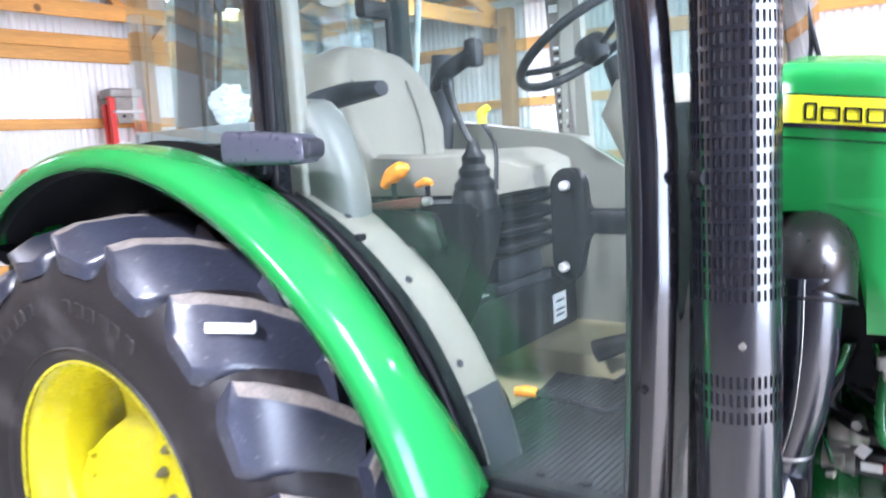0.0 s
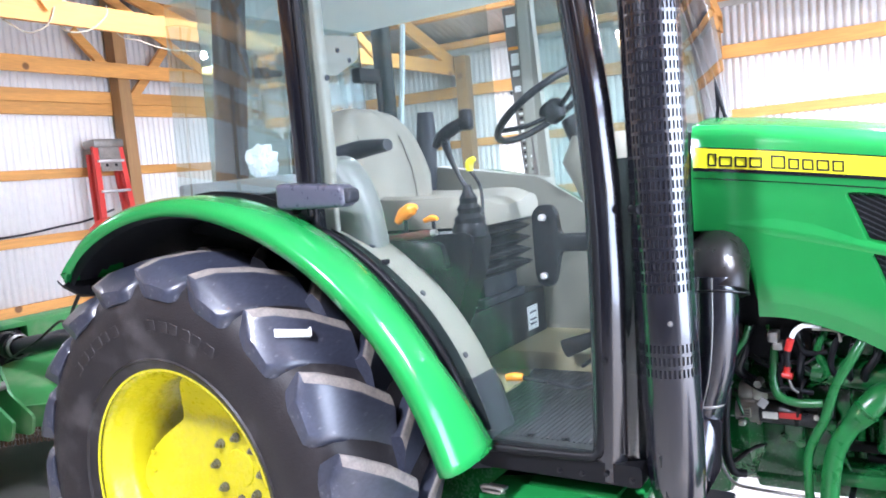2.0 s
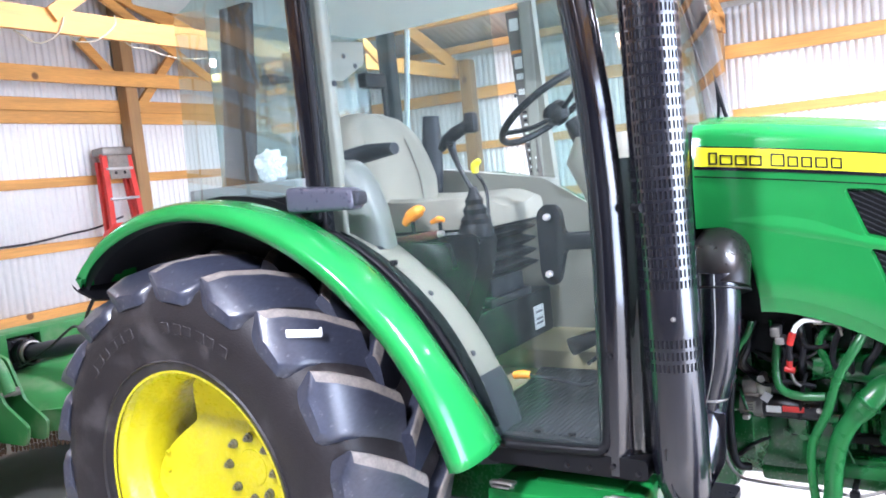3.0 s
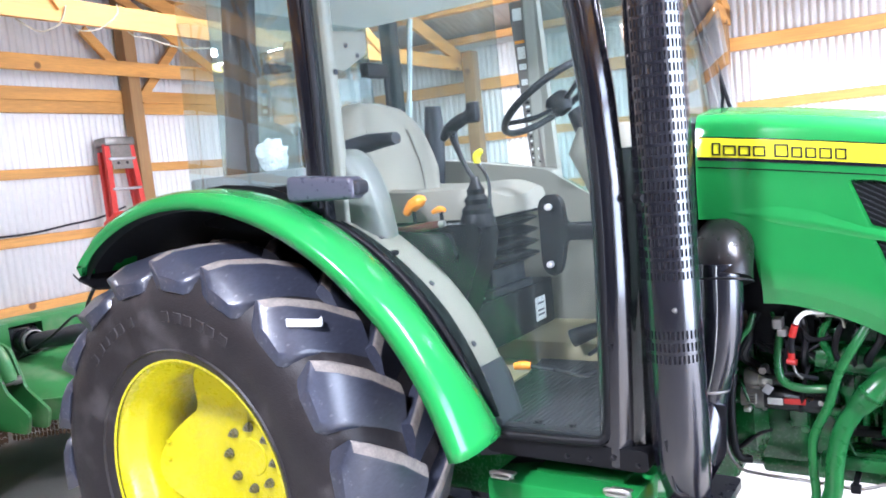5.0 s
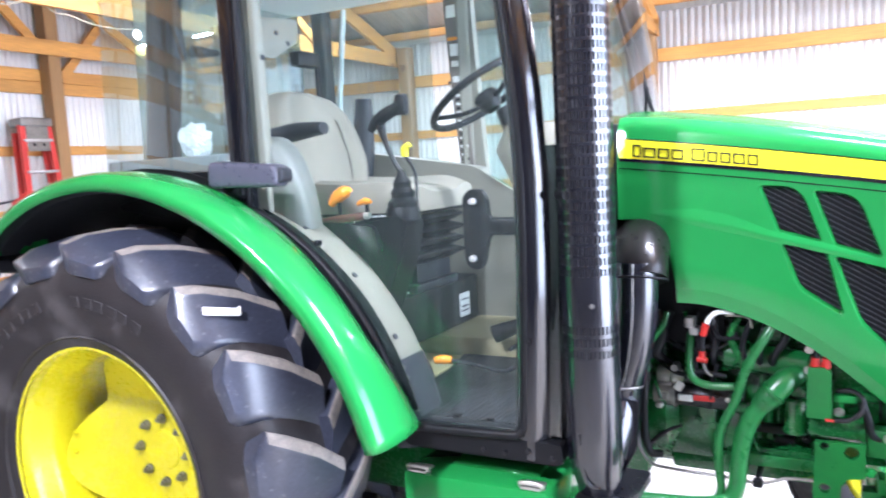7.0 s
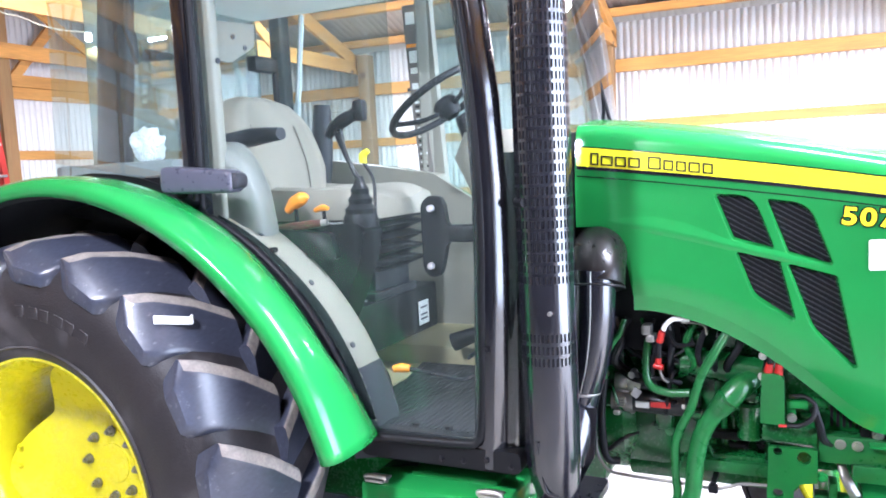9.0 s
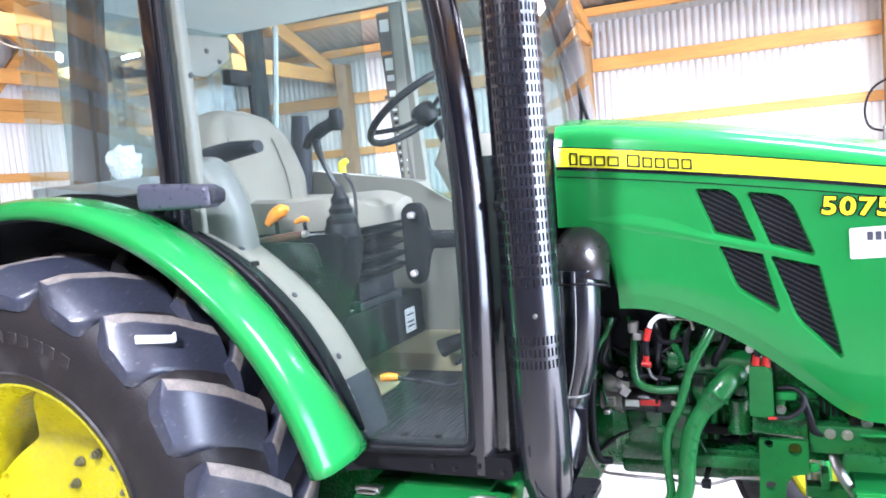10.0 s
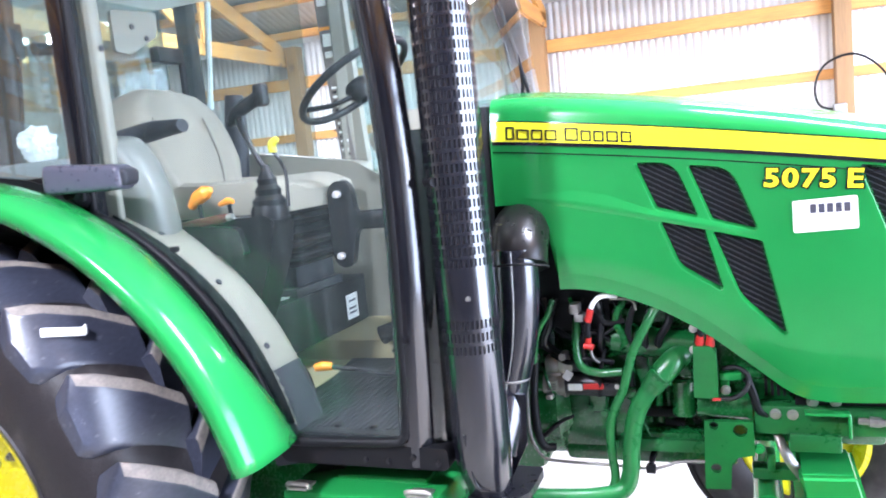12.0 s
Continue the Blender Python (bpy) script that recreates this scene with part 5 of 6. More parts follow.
for v in VENTS:
    xs_, zs_ = [p[0] for p in v], [p[1] for p in v]
    bm = prism(B(), v, -0.312, -0.304)
    vent = part("vent_grille", bm, BLACK_PLASTIC, hood, "black ribbed vent grille in the hood", smooth=False)
    # slanted ribs, kept inside the opening
    ribs = B()
    d = Vector((0.86, -0.50))
    nrm = Vector((0.50, 0.86))
    c0 = Vector((sum(xs_) / len(xs_), sum(zs_) / len(zs_)))
    for k in range(-18, 19):
        o = c0 + nrm * (0.0115 * k)
        ts = []
        for i in range(len(v)):
            a, b = Vector(v[i]), Vector(v[(i + 1) % len(v)])
            e = b - a
            den = d.x * e.y - d.y * e.x
            if abs(den) < 1e-9:
                continue
            w = a - o
            t, u = (w.x * e.y - w.y * e.x) / den, (w.x * d.y - w.y * d.x) / den
            if 0 <= u <= 1:
                ts.append(t)
        if len(ts) >= 2 and max(ts) - min(ts) > 0.012:
            p, q = o + d * (min(ts) + 0.001), o + d * (max(ts) - 0.001)
            rod(ribs, (p.x, -0.315, p.y), (q.x, -0.315, q.y), 0.0019, seg=6)
    part("vent_rib", ribs, DARK_GREY, vent)
    # sunk frame round the opening
    lip = B()
    rings = [[Vector((q[0], -hy(q[0], q[1]) + dy, q[1])) for q in outset(v, o)] for o, dy in ((0.0078, 0.0005), (0.0060, 0.0015), (0.0008, 0.015), (0.0, 0.030))]
    loft(lip, rings, True, False)
    part("vent_frame", lip, GREEN, vent, "green sunk frame of the vent", sharp=30)


def side_patch(outline_top, outline_bottom, off, th, n=40):
    """A thin strip that follows the hood's side between two lines z(x)."""
    bm = B()
    rws = []
    for i in range(n + 1):
        x, zt = outline_top(i / n)
        x2, zb = outline_bottom(i / n)
        rws.append([Vector((xx, -hy(xx, z) - o, z)) for xx, z, o in ((x, zt, off), (x2, zb, off), (x2, zb, off + th), (x, zt, off + th))])
    return loft(bm, rws)


sbot = lambda t: (1.411 + 1.25 * t, 1.578 - 0.135 * t - 0.065 * t * t)
stop = lambda t: (1.413 + 1.25 * t, sbot(t)[1] + 0.050 - 0.010 * min(1, 1.8 * t))
stripe = part("hood_stripe", side_patch(stop, sbot, 0.001, 0.002), STRIPE, hood, "yellow stripe decal with dark lettering blocks")
part("stripe_edge", side_patch(sbot, lambda t: (sbot(t)[0], sbot(t)[1] - 0.009), 0.001, 0.0022), BLACK, stripe)
part("stripe_edge", side_patch(lambda t: (stop(t)[0], stop(t)[1] + 0.003), stop, 0.001, 0.0022), BLACK, stripe)
part("hood_groove", side_patch(lambda t: (sbot(t)[0], sbot(t)[1] - 0.026), lambda t: (sbot(t)[0], sbot(t)[1] - 0.0285), 0.0, 0.0016), BLACK, hood)
# the brand name as a row of plain hollow blocks
def hollow_block(x0, x1, rise, stroke=0.0042):
    bm = B()
    t0, t1, ts = (x0 - 1.412) / 1.25, (x1 - 1.412) / 1.25, stroke / 1.25
    low, top = 0.005, 0.0315 + rise
    for a, b, h0, h1 in ((t0, t1, low, low + stroke), (t0, t1, top - stroke, top), (t0, t0 + ts, low + stroke, top - stroke), (t1 - ts, t1, low + stroke, top - stroke)):
        rws = []
        for k in range(3):
            x, z = sbot(a + (b - a) * k / 2)
            rws.append([Vector((x, -hy(x, z + h) - o, z + h)) for h, o in ((h1, 0.003), (h0, 0.003), (h0, 0.0042), (h1, 0.0042))])
        loft(bm, rws)
    return bm


lx = 1.449
for k, w in enumerate((0.022, 0.032, 0.029, 0.030, 0.0, 0.033, 0.025, 0.025, 0.028, 0.025)):
    if w:
        part("lettering_block", hollow_block(lx, lx + w, 0.006 if k in (0, 5) else 0.0), BLACK_PLASTIC, stripe)
    lx += w + 0.006 if w else 0.014

# model number and sticker
txt = bpy.data.curves.new("model_number", "FONT")
txt.body, txt.size, txt.extrude, txt.offset = "5075 E", 0.060, 0.002, 0.0022
txt.space_character = 1.05
tob = new("model_number", txt)
tob.matrix_world = Matrix.Translation((2.043, -0.3395, 1.413)) @ Matrix.Rotation(radians(5), 4, "Y") @ Matrix.Rotation(radians(90), 4, "X") @ Matrix.Diagonal((1.12, 0.95, 1, 1))
bpy.context.view_layer.update()
for ch, dx in (("5", 0.0), ("0", 0.0385), ("7", 0.077), ("5", 0.1145), ("E", 0.167)):
    for nm, off, mt, y in (("digit_shadow", 0.0048, BLACK, -0.3375), ("digit", 0.0020, STRIPE, -0.3395)):
        txt.body, txt.offset = ch, off
        tob.matrix_world = Matrix.Translation((2.043, y, 1.413)) @ Matrix.Rotation(radians(5), 4, "Y") @ Matrix.Rotation(radians(90), 4, "X") @ Matrix.Translation((dx, 0, 0)) @ Matrix.Diagonal((1.12, 0.95, 1, 1))
        bpy.context.view_layer.update()
        me = bpy.data.meshes.new_from_object(tob.evaluated_get(bpy.context.evaluated_depsgraph_get()))
        me.transform(tob.matrix_world)
        me.materials.clear()
        me.materials.append(mt)
        o = new(nm, me)
        o.parent = hood
bpy.data.objects.remove(tob)
sk = part("dealer_sticker", prism(B(), rounded([(2.101, 1.302), (2.101, 1.374), (2.232, 1.379), (2.233, 1.306)], 0.006), -0.3385, -0.3345), WHITE, hood, "white sticker with grey lettering blocks", smooth=False)
for k in range(5):
    part("sticker_block", box(B(), (2.137 + 0.017 * k, -0.3395, 1.345), (2.149 + 0.017 * k, -0.3386, 1.365)), GREY_PLASTIC, sk)
# crease along the side: a ledge that grows and fades
bm, rws = B(), []
for i in range(41):
    t = i / 40
    x = 1.47 + 0.55 * t
    z = 1.431 - 0.105 * t - 0.022 * t * t
    g = min(1, 4 * t, 5 * (1 - t))
    up = 0.013 + 0.020 * min(1, max(0, (1.79 - x) / 0.10))
    rws.append([Vector((x, -hy(x, z + h) - o * g, z + h)) for h, o in ((up * g + 0.002, 0.0), (0.35 * up * g + 0.001, 0.0020), (0.0, 0.0028), (-0.010 * g - 0.0005, 0.0))])
loft(bm, rws, False)
crease = part("hood_crease", bm, GREEN, hood, sharp=45)
part("air_cleaner", box(B(), (1.41, -0.24, 1.12), (1.78, 0.20, 1.50), 0.03), BLACK_PLASTIC, tractor, "black air cleaner under the hood")
part("firewall", box(B(), (1.375, -0.325, 0.95), (1.40, 0.325, 1.67), 0.01), BLACK_PLASTIC, tractor, "black firewall behind the engine")

# ---- engine side ----
blk = B()
box(blk, (1.42, -0.17, 0.735), (2.30, 0.17, 1.14), 0.02)
box(blk, (1.445, -0.205, 0.715), (1.64, 0.20, 0.90), 0.03)
box(blk, (1.445, -0.20, 0.72), (1.50, 0.20, 1.06), 0.02)
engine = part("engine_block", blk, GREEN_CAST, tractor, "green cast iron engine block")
for k in range(6):
    part("block_rib", box(B(), (1.55 + 0.07 * k, -0.178, 0.78), (1.565 + 0.07 * k, -0.165, 0.98), 0.003), GREEN_CAST, engine)
part("oil_pan", box(B(), (1.50, -0.195, 0.676), (1.95, 0.20, 0.735), 0.016, 2), GREEN_CAST, engine)
part("flywheel_housing", turned(B(), [(0.05, 1.43), (0.19, 1.43), (0.20, 1.45), (0.20, 1.50), (0.16, 1.53)], (0, -0.06, 0.86), "x", 40), GREEN_CAST, engine)
hd_ = B()
box(hd_, (1.50, -0.14, 1.14), (2.25, 0.14, 1.27), 0.02)
part("cylinder_head", hd_, GREEN_CAST, engine)
al = B()
rod(al, (1.66, -0.225, 1.035), (1.88, -0.225, 1.01), 0.042, seg=24)
rod(al, (1.66, -0.225, 1.035), (1.645, -0.225, 1.037), 0.03, seg=20)
part("manifold_tube", al, GREEN_CAST, engine, "green tube along the engine side")
st = B()
rod(st, (1.470, -0.235, 0.916), (1.524, -0.235, 0.914), 0.036, seg=26)
rod(st, (1.522, -0.235, 0.914), (1.530, -0.235, 0.914), 0.040, seg=26)
box(st, (1.478, -0.262, 0.938), (1.522, -0.21, 0.962), 0.005)
starter = part("starter_motor", st, DULLSTEEL, engine, "grey starter motor")
part("starter_nose", turned(B(), [(0.0, 1.44), (0.028, 1.44), (0.031, 1.447), (0.031, 1.470)], (0, -0.235, 0.916), "x", 24), GREEN_CAST, starter)
part("rating_plate", box(B(), (1.480, -0.276, 0.901), (1.512, -0.266, 0.930), 0.002, 1), CREAM, starter, "cream rating plate")
for k in range(3):
    part("plate_bar", box(B(), (1.485, -0.2772, 0.906 + 0.007 * k), (1.507, -0.2755, 0.9085 + 0.007 * k)), DARK_GREY, starter, smooth=False)
part("plate_clip", box(B(), (1.478, -0.280, 0.878), (1.497, -0.245, 0.892), 0.003, 1), STEEL, starter)
part("starter_body", rod(B(), (1.53, -0.240, 0.916), (1.672, -0.240, 0.912), 0.033, seg=26), BLACK_SATIN, starter)
part("end_bolt", bolt(B(), (1.668, -0.270, 0.915), (0, -1, 0), 0.006, 0.006), STEEL, starter)
part("starter_label", box(B(), (1.580, -0.2765, 0.908), (1.634, -0.2715, 0.924), 0.001, 1), RED, starter, "red half of the label")
part("starter_label", box(B(), (1.540, -0.2765, 0.904), (1.578, -0.2715, 0.922), 0.001, 1), WHITE, starter, "white half of the label")
part("solenoid_band", turned(B(), [(0.0, 1.483), (0.023, 1.483), (0.025, 1.487), (0.025, 1.515), (0.023, 1.519), (0.0, 1.519)], (0, -0.255, 0.971), "x", 24), DULLSTEEL, starter)
part("solenoid_cap", turned(B(), [(0.022, 1.519), (0.024, 1.524), (0.024, 1.545), (0.016, 1.556), (0.0, 1.557)], (0, -0.255, 0.970), "x", 24), STEEL, starter, "bright steel solenoid cap")
part("wire_tag", box(B(), (-0.011, -0.002, -0.013), (0.011, 0.002, 0.013), 0.001, 1, Matrix.Translation((1.546, -0.293, 0.951)) @ Matrix.Rotation(radians(35), 4, "Y")), ALU, engine, "pale wire tag")
part("solenoid", rod(B(), (1.535, -0.25, 0.972), (1.60, -0.25, 0.968), 0.022, seg=18), BLACK_SATIN, starter)
for (x, z, r) in ((1.455, 0.99, 0.010), (1.535, 1.0, 0.010)):
    part("fitting", rod(B(), (x, -0.25, z), (x, -0.295, z), r, seg=10), DULLSTEEL, engine)
# dark clutter in the engine bay: wires and small units
for p in ([(1.56, -0.26, 1.12), (1.60, -0.29, 1.08), (1.59, -0.29, 1.02), (1.60, -0.28, 0.96)], [(1.52, -0.27, 1.07), (1.57, -0.29, 1.05), (1.62, -0.27, 1.06), (1.68, -0.25, 1.02)],
          [(1.50, -0.26, 1.00), (1.55, -0.29, 0.985), (1.60, -0.29, 0.995), (1.66, -0.25, 0.975)], [(1.62, -0.26, 1.14), (1.65, -0.28, 1.09), (1.70, -0.27, 1.09)]):
    part("wiring", hose(B(), p, 0.007, seg=8), BLACK_PLASTIC, engine, "black wiring")
for p, r, mt, lb in (([(1.624, -0.305, 1.132), (1.632, -0.305, 1.148), (1.652, -0.30, 1.162), (1.69, -0.29, 1.160)], 0.0065, WHITE, "pale cable sleeve"),
                     ([(1.67, -0.295, 1.153), (1.70, -0.29, 1.152), (1.726, -0.285, 1.145), (1.732, -0.28, 1.120)], 0.0035, CREAM, "pale cable"),
                     ([(1.622, -0.305, 1.128), (1.617, -0.304, 1.112), (1.613, -0.302, 1.098)], 0.009, RED, "red cable boot"),
                     ([(1.613, -0.302, 1.098), (1.610, -0.302, 1.08), (1.611, -0.302, 1.055)], 0.008, BLACK_PLASTIC, "black cable sleeve"),
                     ([(1.611, -0.302, 1.058), (1.609, -0.30, 1.045), (1.611, -0.298, 1.03)], 0.008, RED, "red cable boot"),
                     ([(1.598, -0.30, 1.033), (1.622, -0.305, 1.030)], 0.008, RED, "red cable boot"),
                     ([(1.611, -0.298, 1.03), (1.618, -0.295, 1.00), (1.632, -0.29, 0.985)], 0.004, DULLSTEEL, "bare cable end")):
    part("cable_piece", hose(B(), p, r, seg=10), mt, engine, lb)
part("plug", box(box(B(), (1.568, -0.315, 1.118), (1.592, -0.27, 1.145), 0.004), (1.578, -0.312, 1.098), (1.602, -0.27, 1.118), 0.004), DULLSTEEL, engine)
# small fittings, clips and lines that crowd the engine side
rng = random.Random(7)
for k in range(46):
    x, z = rng.uniform(1.44, 2.0), rng.uniform(0.77, 1.13)
    y = -0.175 - rng.uniform(0.0, 0.06)
    kind = k % 4
    mt = (GREEN_CAST, BLACK_SATIN, GREEN_CAST, GREEN_CAST, BLACK_PLASTIC)[rng.randrange(5)]
    if kind == 0:
        part("fitting", rod(bolt(B(), (x, y, z), (0, -1, 0), 0.009, 0.012), (x, -0.165, z), (x, y, z), 0.010, seg=10), mt, engine)
    elif kind == 1:
        w, h = rng.uniform(0.012, 0.035), rng.uniform(0.012, 0.04)
        part("bracket", box(B(), (x - w, y, z - h), (x + w, -0.165, z + h), 0.004, 1), mt, engine)
    elif kind == 2:
        x2, z2 = x + rng.uniform(-0.16, 0.16), max(0.76, min(1.12, z + rng.uniform(-0.14, 0.14)))
        part("small_line", hose(B(), [(x, -0.17, z), (x * 0.7 + x2 * 0.3, y - 0.03, z), (x * 0.3 + x2 * 0.7, y - 0.03, z2), (x2, -0.17, z2)], rng.uniform(0.003, 0.007), seg=8, n=6), mt, engine)
    else:
        r_ = rng.uniform(0.012, 0.028)
        part("small_can", rod(B(), (x - r_, y, z), (x + r_ * 1.6, y, z - 0.004), r_, seg=14), mt, engine)
for k in range(14):
    x = 1.45 + 0.036 * k
    part("wiring", hose(B(), [(x, -0.25, 1.15), (x + rng.uniform(-0.03, 0.03), -0.27, 1.09), (x + rng.uniform(-0.06, 0.06), -0.265, 1.03), (x + rng.uniform(-0.08, 0.08), -0.20, 0.97)], rng.uniform(0.004, 0.011), seg=8, n=6), (BLACK_PLASTIC, BLACK_SATIN, BLACK_PLASTIC, GREEN_CAST)[k % 4], engine, "dark wiring")
part("bay_bulkhead", box(B(), (1.415, -0.20, 0.97), (1.435, 0.20, 1.30), 0.004), BLACK_PLASTIC, engine, "black bulkhead behind the engine")
part("dark_cover", box(B(), (1.45, -0.235, 1.055), (1.66, -0.18, 1.17), 0.012), BLACK_PLASTIC, engine, "black plastic engine cover")
# green hoses
for nm, p, r in (("coolant_hose", [(1.80, -0.285, 1.16), (1.765, -0.31, 1.10), (1.722, -0.315, 1.02), (1.700, -0.315, 0.95), (1.690, -0.315, 0.92), (1.655, -0.315, 0.84), (1.650, -0.315, 0.755), (1.655, -0.318, 0.69), (1.645, -0.33, 0.655)], 0.0115),
                 ("coolant_hose", [(1.832, -0.255, 1.00), (1.800, -0.29, 0.975), (1.765, -0.305, 0.935), (1.722, -0.312, 0.865), (1.702, -0.315, 0.78), (1.694, -0.317, 0.70), (1.672, -0.325, 0.658), (1.61, -0.345, 0.645), (1.50, -0.38, 0.650), (1.30, -0.42, 0.660)], 0.0225),
                 ("fuel_pipe", [(1.580, -0.28, 1.10), (1.574, -0.295, 1.02), (1.587, -0.30, 0.977), (1.630, -0.30, 0.961), (1.69, -0.30, 0.964)], 0.011),
                 ("fuel_pipe", [(1.515, -0.27, 1.15), (1.505, -0.285, 1.115), (1.484, -0.29, 1.085), (1.466, -0.29, 1.045), (1.459, -0.29, 0.985)], 0.008)):
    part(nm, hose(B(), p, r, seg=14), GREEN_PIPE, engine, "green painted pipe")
part("hose_bulge", hose(B(), [(1.840, -0.245, 1.00), (1.812, -0.285, 0.985), (1.775, -0.303, 0.945), (1.755, -0.307, 0.92)], [0.027, 0.031, 0.030, 0.0245], seg=22), GREEN_PIPE, engine)
part("hose_clamp", turned(B(), [(0.028, -0.006), (0.031, -0.004), (0.031, 0.004), (0.028, 0.006)], (0, 0, 0), "x", 24), GREEN_CAST, engine).matrix_local = Matrix.Translation((1.786, -0.300, 0.957)) @ Matrix.Rotation(radians(-47), 4, "Y") @ Matrix.Diagonal((1, 1.12, 1.12, 1))
# thin steel line along the bottom
part("steel_line", hose(B(), [(1.436, -0.30, 0.96), (1.433, -0.305, 0.85), (1.437, -0.305, 0.775), (1.466, -0.305, 0.728), (1.52, -0.305, 0.718), (1.67, -0.305, 0.714), (1.745, -0.305, 0.710), (1.785, -0.303, 0.720), (1.82, -0.30, 0.731), (1.90, -0.28, 0.727)], 0.0045, seg=8), DULLSTEEL, engine, "thin steel pipe")
part("line_clamp", box(box(B(), (1.733, -0.315, 0.700), (1.757, -0.296, 0.722), 0.003), (1.738, -0.305, 0.719), (1.752, -0.17, 0.727), 0.002), BLACK_PLASTIC, engine)
part("drain_hose", hose(B(), [(1.455, -0.27, 0.98), (1.448, -0.285, 0.90), (1.450, -0.29, 0.80), (1.462, -0.285, 0.752), (1.490, -0.27, 0.742)], 0.011, seg=10), BLACK_PLASTIC, engine, "black rubber hose")
# pump and plates further forward
pm = B()
rod(pm, (1.865, -0.245, 0.868), (1.985, -0.245, 0.862), 0.034, seg=28)
rod(pm, (1.982, -0.245, 0.862), (1.992, -0.245, 0.862), 0.038, seg=28)
pump = part("pump_body", pm, GREEN_CAST, engine, "green pump body")
box_ = prism(B(), rounded([(1.862, 0.905), (1.866, 1.034), (1.906, 1.034), (1.919, 1.020), (1.919, 0.903)], 0.003), -0.318, -0.285)
bmesh.ops.bevel(box_, geom=[e for e in box_.edges if abs(e.verts[0].co.y - e.verts[1].co.y) < 1e-6], offset=0.0015, segments=2, affect="EDGES")
part("shield_plate", box_, GREEN_PLATE, engine, "flat green shield plate")
part("shield_edge", rod(B(), (1.905, -0.319, 0.902), (1.924, -0.319, 0.903), 0.004, seg=8), RED, engine, "red seal below the plate")
for x in (1.881, 1.905):
    part("terminal_cap", rod(B(), (x, -0.30, 1.032), (x + 0.003, -0.305, 1.058), 0.0115, 0.009, seg=12), RED, engine, "red terminal cap")
part("terminal_block", box(box(B(), (1.862, -0.30, 1.072), (1.882, -0.26, 1.094), 0.003), (1.884, -0.30, 1.085), (1.902, -0.26, 1.112), 0.003), STEEL, engine)
for x, z in ((1.868, 1.072), (1.908, 1.074), (1.866, 1.018)):
    part("terminal_bolt", bolt(B(), (x, -0.285, z), (0, -1, 0), 0.008, 0.010), STEEL, engine)
part("terminal_lead", hose(B(), [(1.889, -0.30, 1.09), (1.884, -0.305, 1.07), (1.886, -0.303, 1.05)], 0.006, seg=8), BLACK_PLASTIC, engine)
part("filter_can", turned(turned(B(), [(0.0, 0.835), (0.030, 0.835), (0.032, 0.84), (0.032, 0.925), (0.026, 0.932), (0.0, 0.934)], (1.832, -0.235, 0), "z", 28), [(0.012, 0.93), (0.020, 0.936), (0.022, 0.955), (0.012, 0.962), (0.0, 0.963)], (1.838, -0.235, 0), "z", 20), GREEN_CAST, engine)
part("valve_block", box(box(B(), (1.922, -0.290, 0.940), (1.973, -0.245, 0.960), 0.004), (1.922, -0.280, 0.90), (1.945, -0.245, 0.942), 0.004), GREEN, engine)
part("valve_bolt", bolt(B(), (1.935, -0.282, 0.915), (0, -1, 0), 0.009, 0.012), STEEL, engine)
part("pump_cable", hose(B(), [(1.925, -0.31, 0.902), (1.955, -0.312, 0.905), (1.982, -0.305, 0.925), (1.988, -0.295, 0.955), (1.965, -0.285, 0.972), (1.93, -0.28, 0.968)], 0.0065, seg=8), BLACK_PLASTIC, engine)
part("pump_cable", hose(B(), [(1.985, -0.29, 0.945), (1.998, -0.28, 0.90), (2.008, -0.27, 0.86), (2.03, -0.262, 0.845)], 0.010, seg=8), BLACK_PLASTIC, engine)
part("block_shelf", box(B(), (1.69, -0.245, 0.752), (1.87, -0.17, 0.785), 0.006), GREEN_CAST, engine)
for k, (x, z, h) in enumerate(((1.735, 0.80, 0.08), (1.765, 0.80, 0.10), (1.79, 0.81, 0.07))):
    part("fuel_injector", rod(B(), (x, -0.20, z), (x, -0.20, z + h), 0.013 - 0.002 * k, seg=12), GREEN_CAST, engine)
part("rail_bar", box(B(), (1.73, -0.235, 0.822), (1.87, -0.205, 0.845), 0.005), BLACK_PLASTIC, engine)
# slotted panel behind
rp = B()
prism(rp, [(1.925, 0.868), (1.925, 1.06), (2.00, 1.06), (2.15, 0.92), (2.15, 0.868)], -0.205, -0.195)
rib_panel = part("slotted_panel", rp, GREEN_CAST, tractor, "green panel with dark slots")
for k in range(6):
    part("slot", box(B(), (2.024 + 0.0142 * k, -0.2105, 0.878), (2.031 + 0.0142 * k, -0.204, 0.965 - 0.0135 * k)), BLACK_PLASTIC, rib_panel)
# front frame
fr = B()
box(fr, (1.995, -0.272, 0.800), (2.60, -0.22, 0.872), 0.006)
box(fr, (2.072, -0.285, 0.762), (2.187, -0.22, 0.806), 0.005)
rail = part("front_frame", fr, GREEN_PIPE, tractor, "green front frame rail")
for x, z in ((2.045, 0.853), (2.083, 0.852), (2.128, 0.882), (2.178, 0.884)):
    part("frame_bolt", bolt(B(), (x, -0.271 if z < 0.87 else -0.262, z), (0, -1, 0), 0.010, 0.010), STEEL, rail)
part("front_shelf", box(B(), (2.108, -0.300, 0.858), (2.205, -0.22, 0.866), 0.002, 1), GREEN, rail)
# a solid black bar stands in for the shaded gap under the hood edge
part("dark_gap", box(B(), (2.09, -0.262, 0.872), (2.60, -0.20, 0.896), 0.003), BLACK_PLASTIC, rail)
part("shelf_upright", box(B(), (2.200, -0.298, 0.805), (2.208, -0.27, 0.862), 0.002, 1), GREEN, rail)
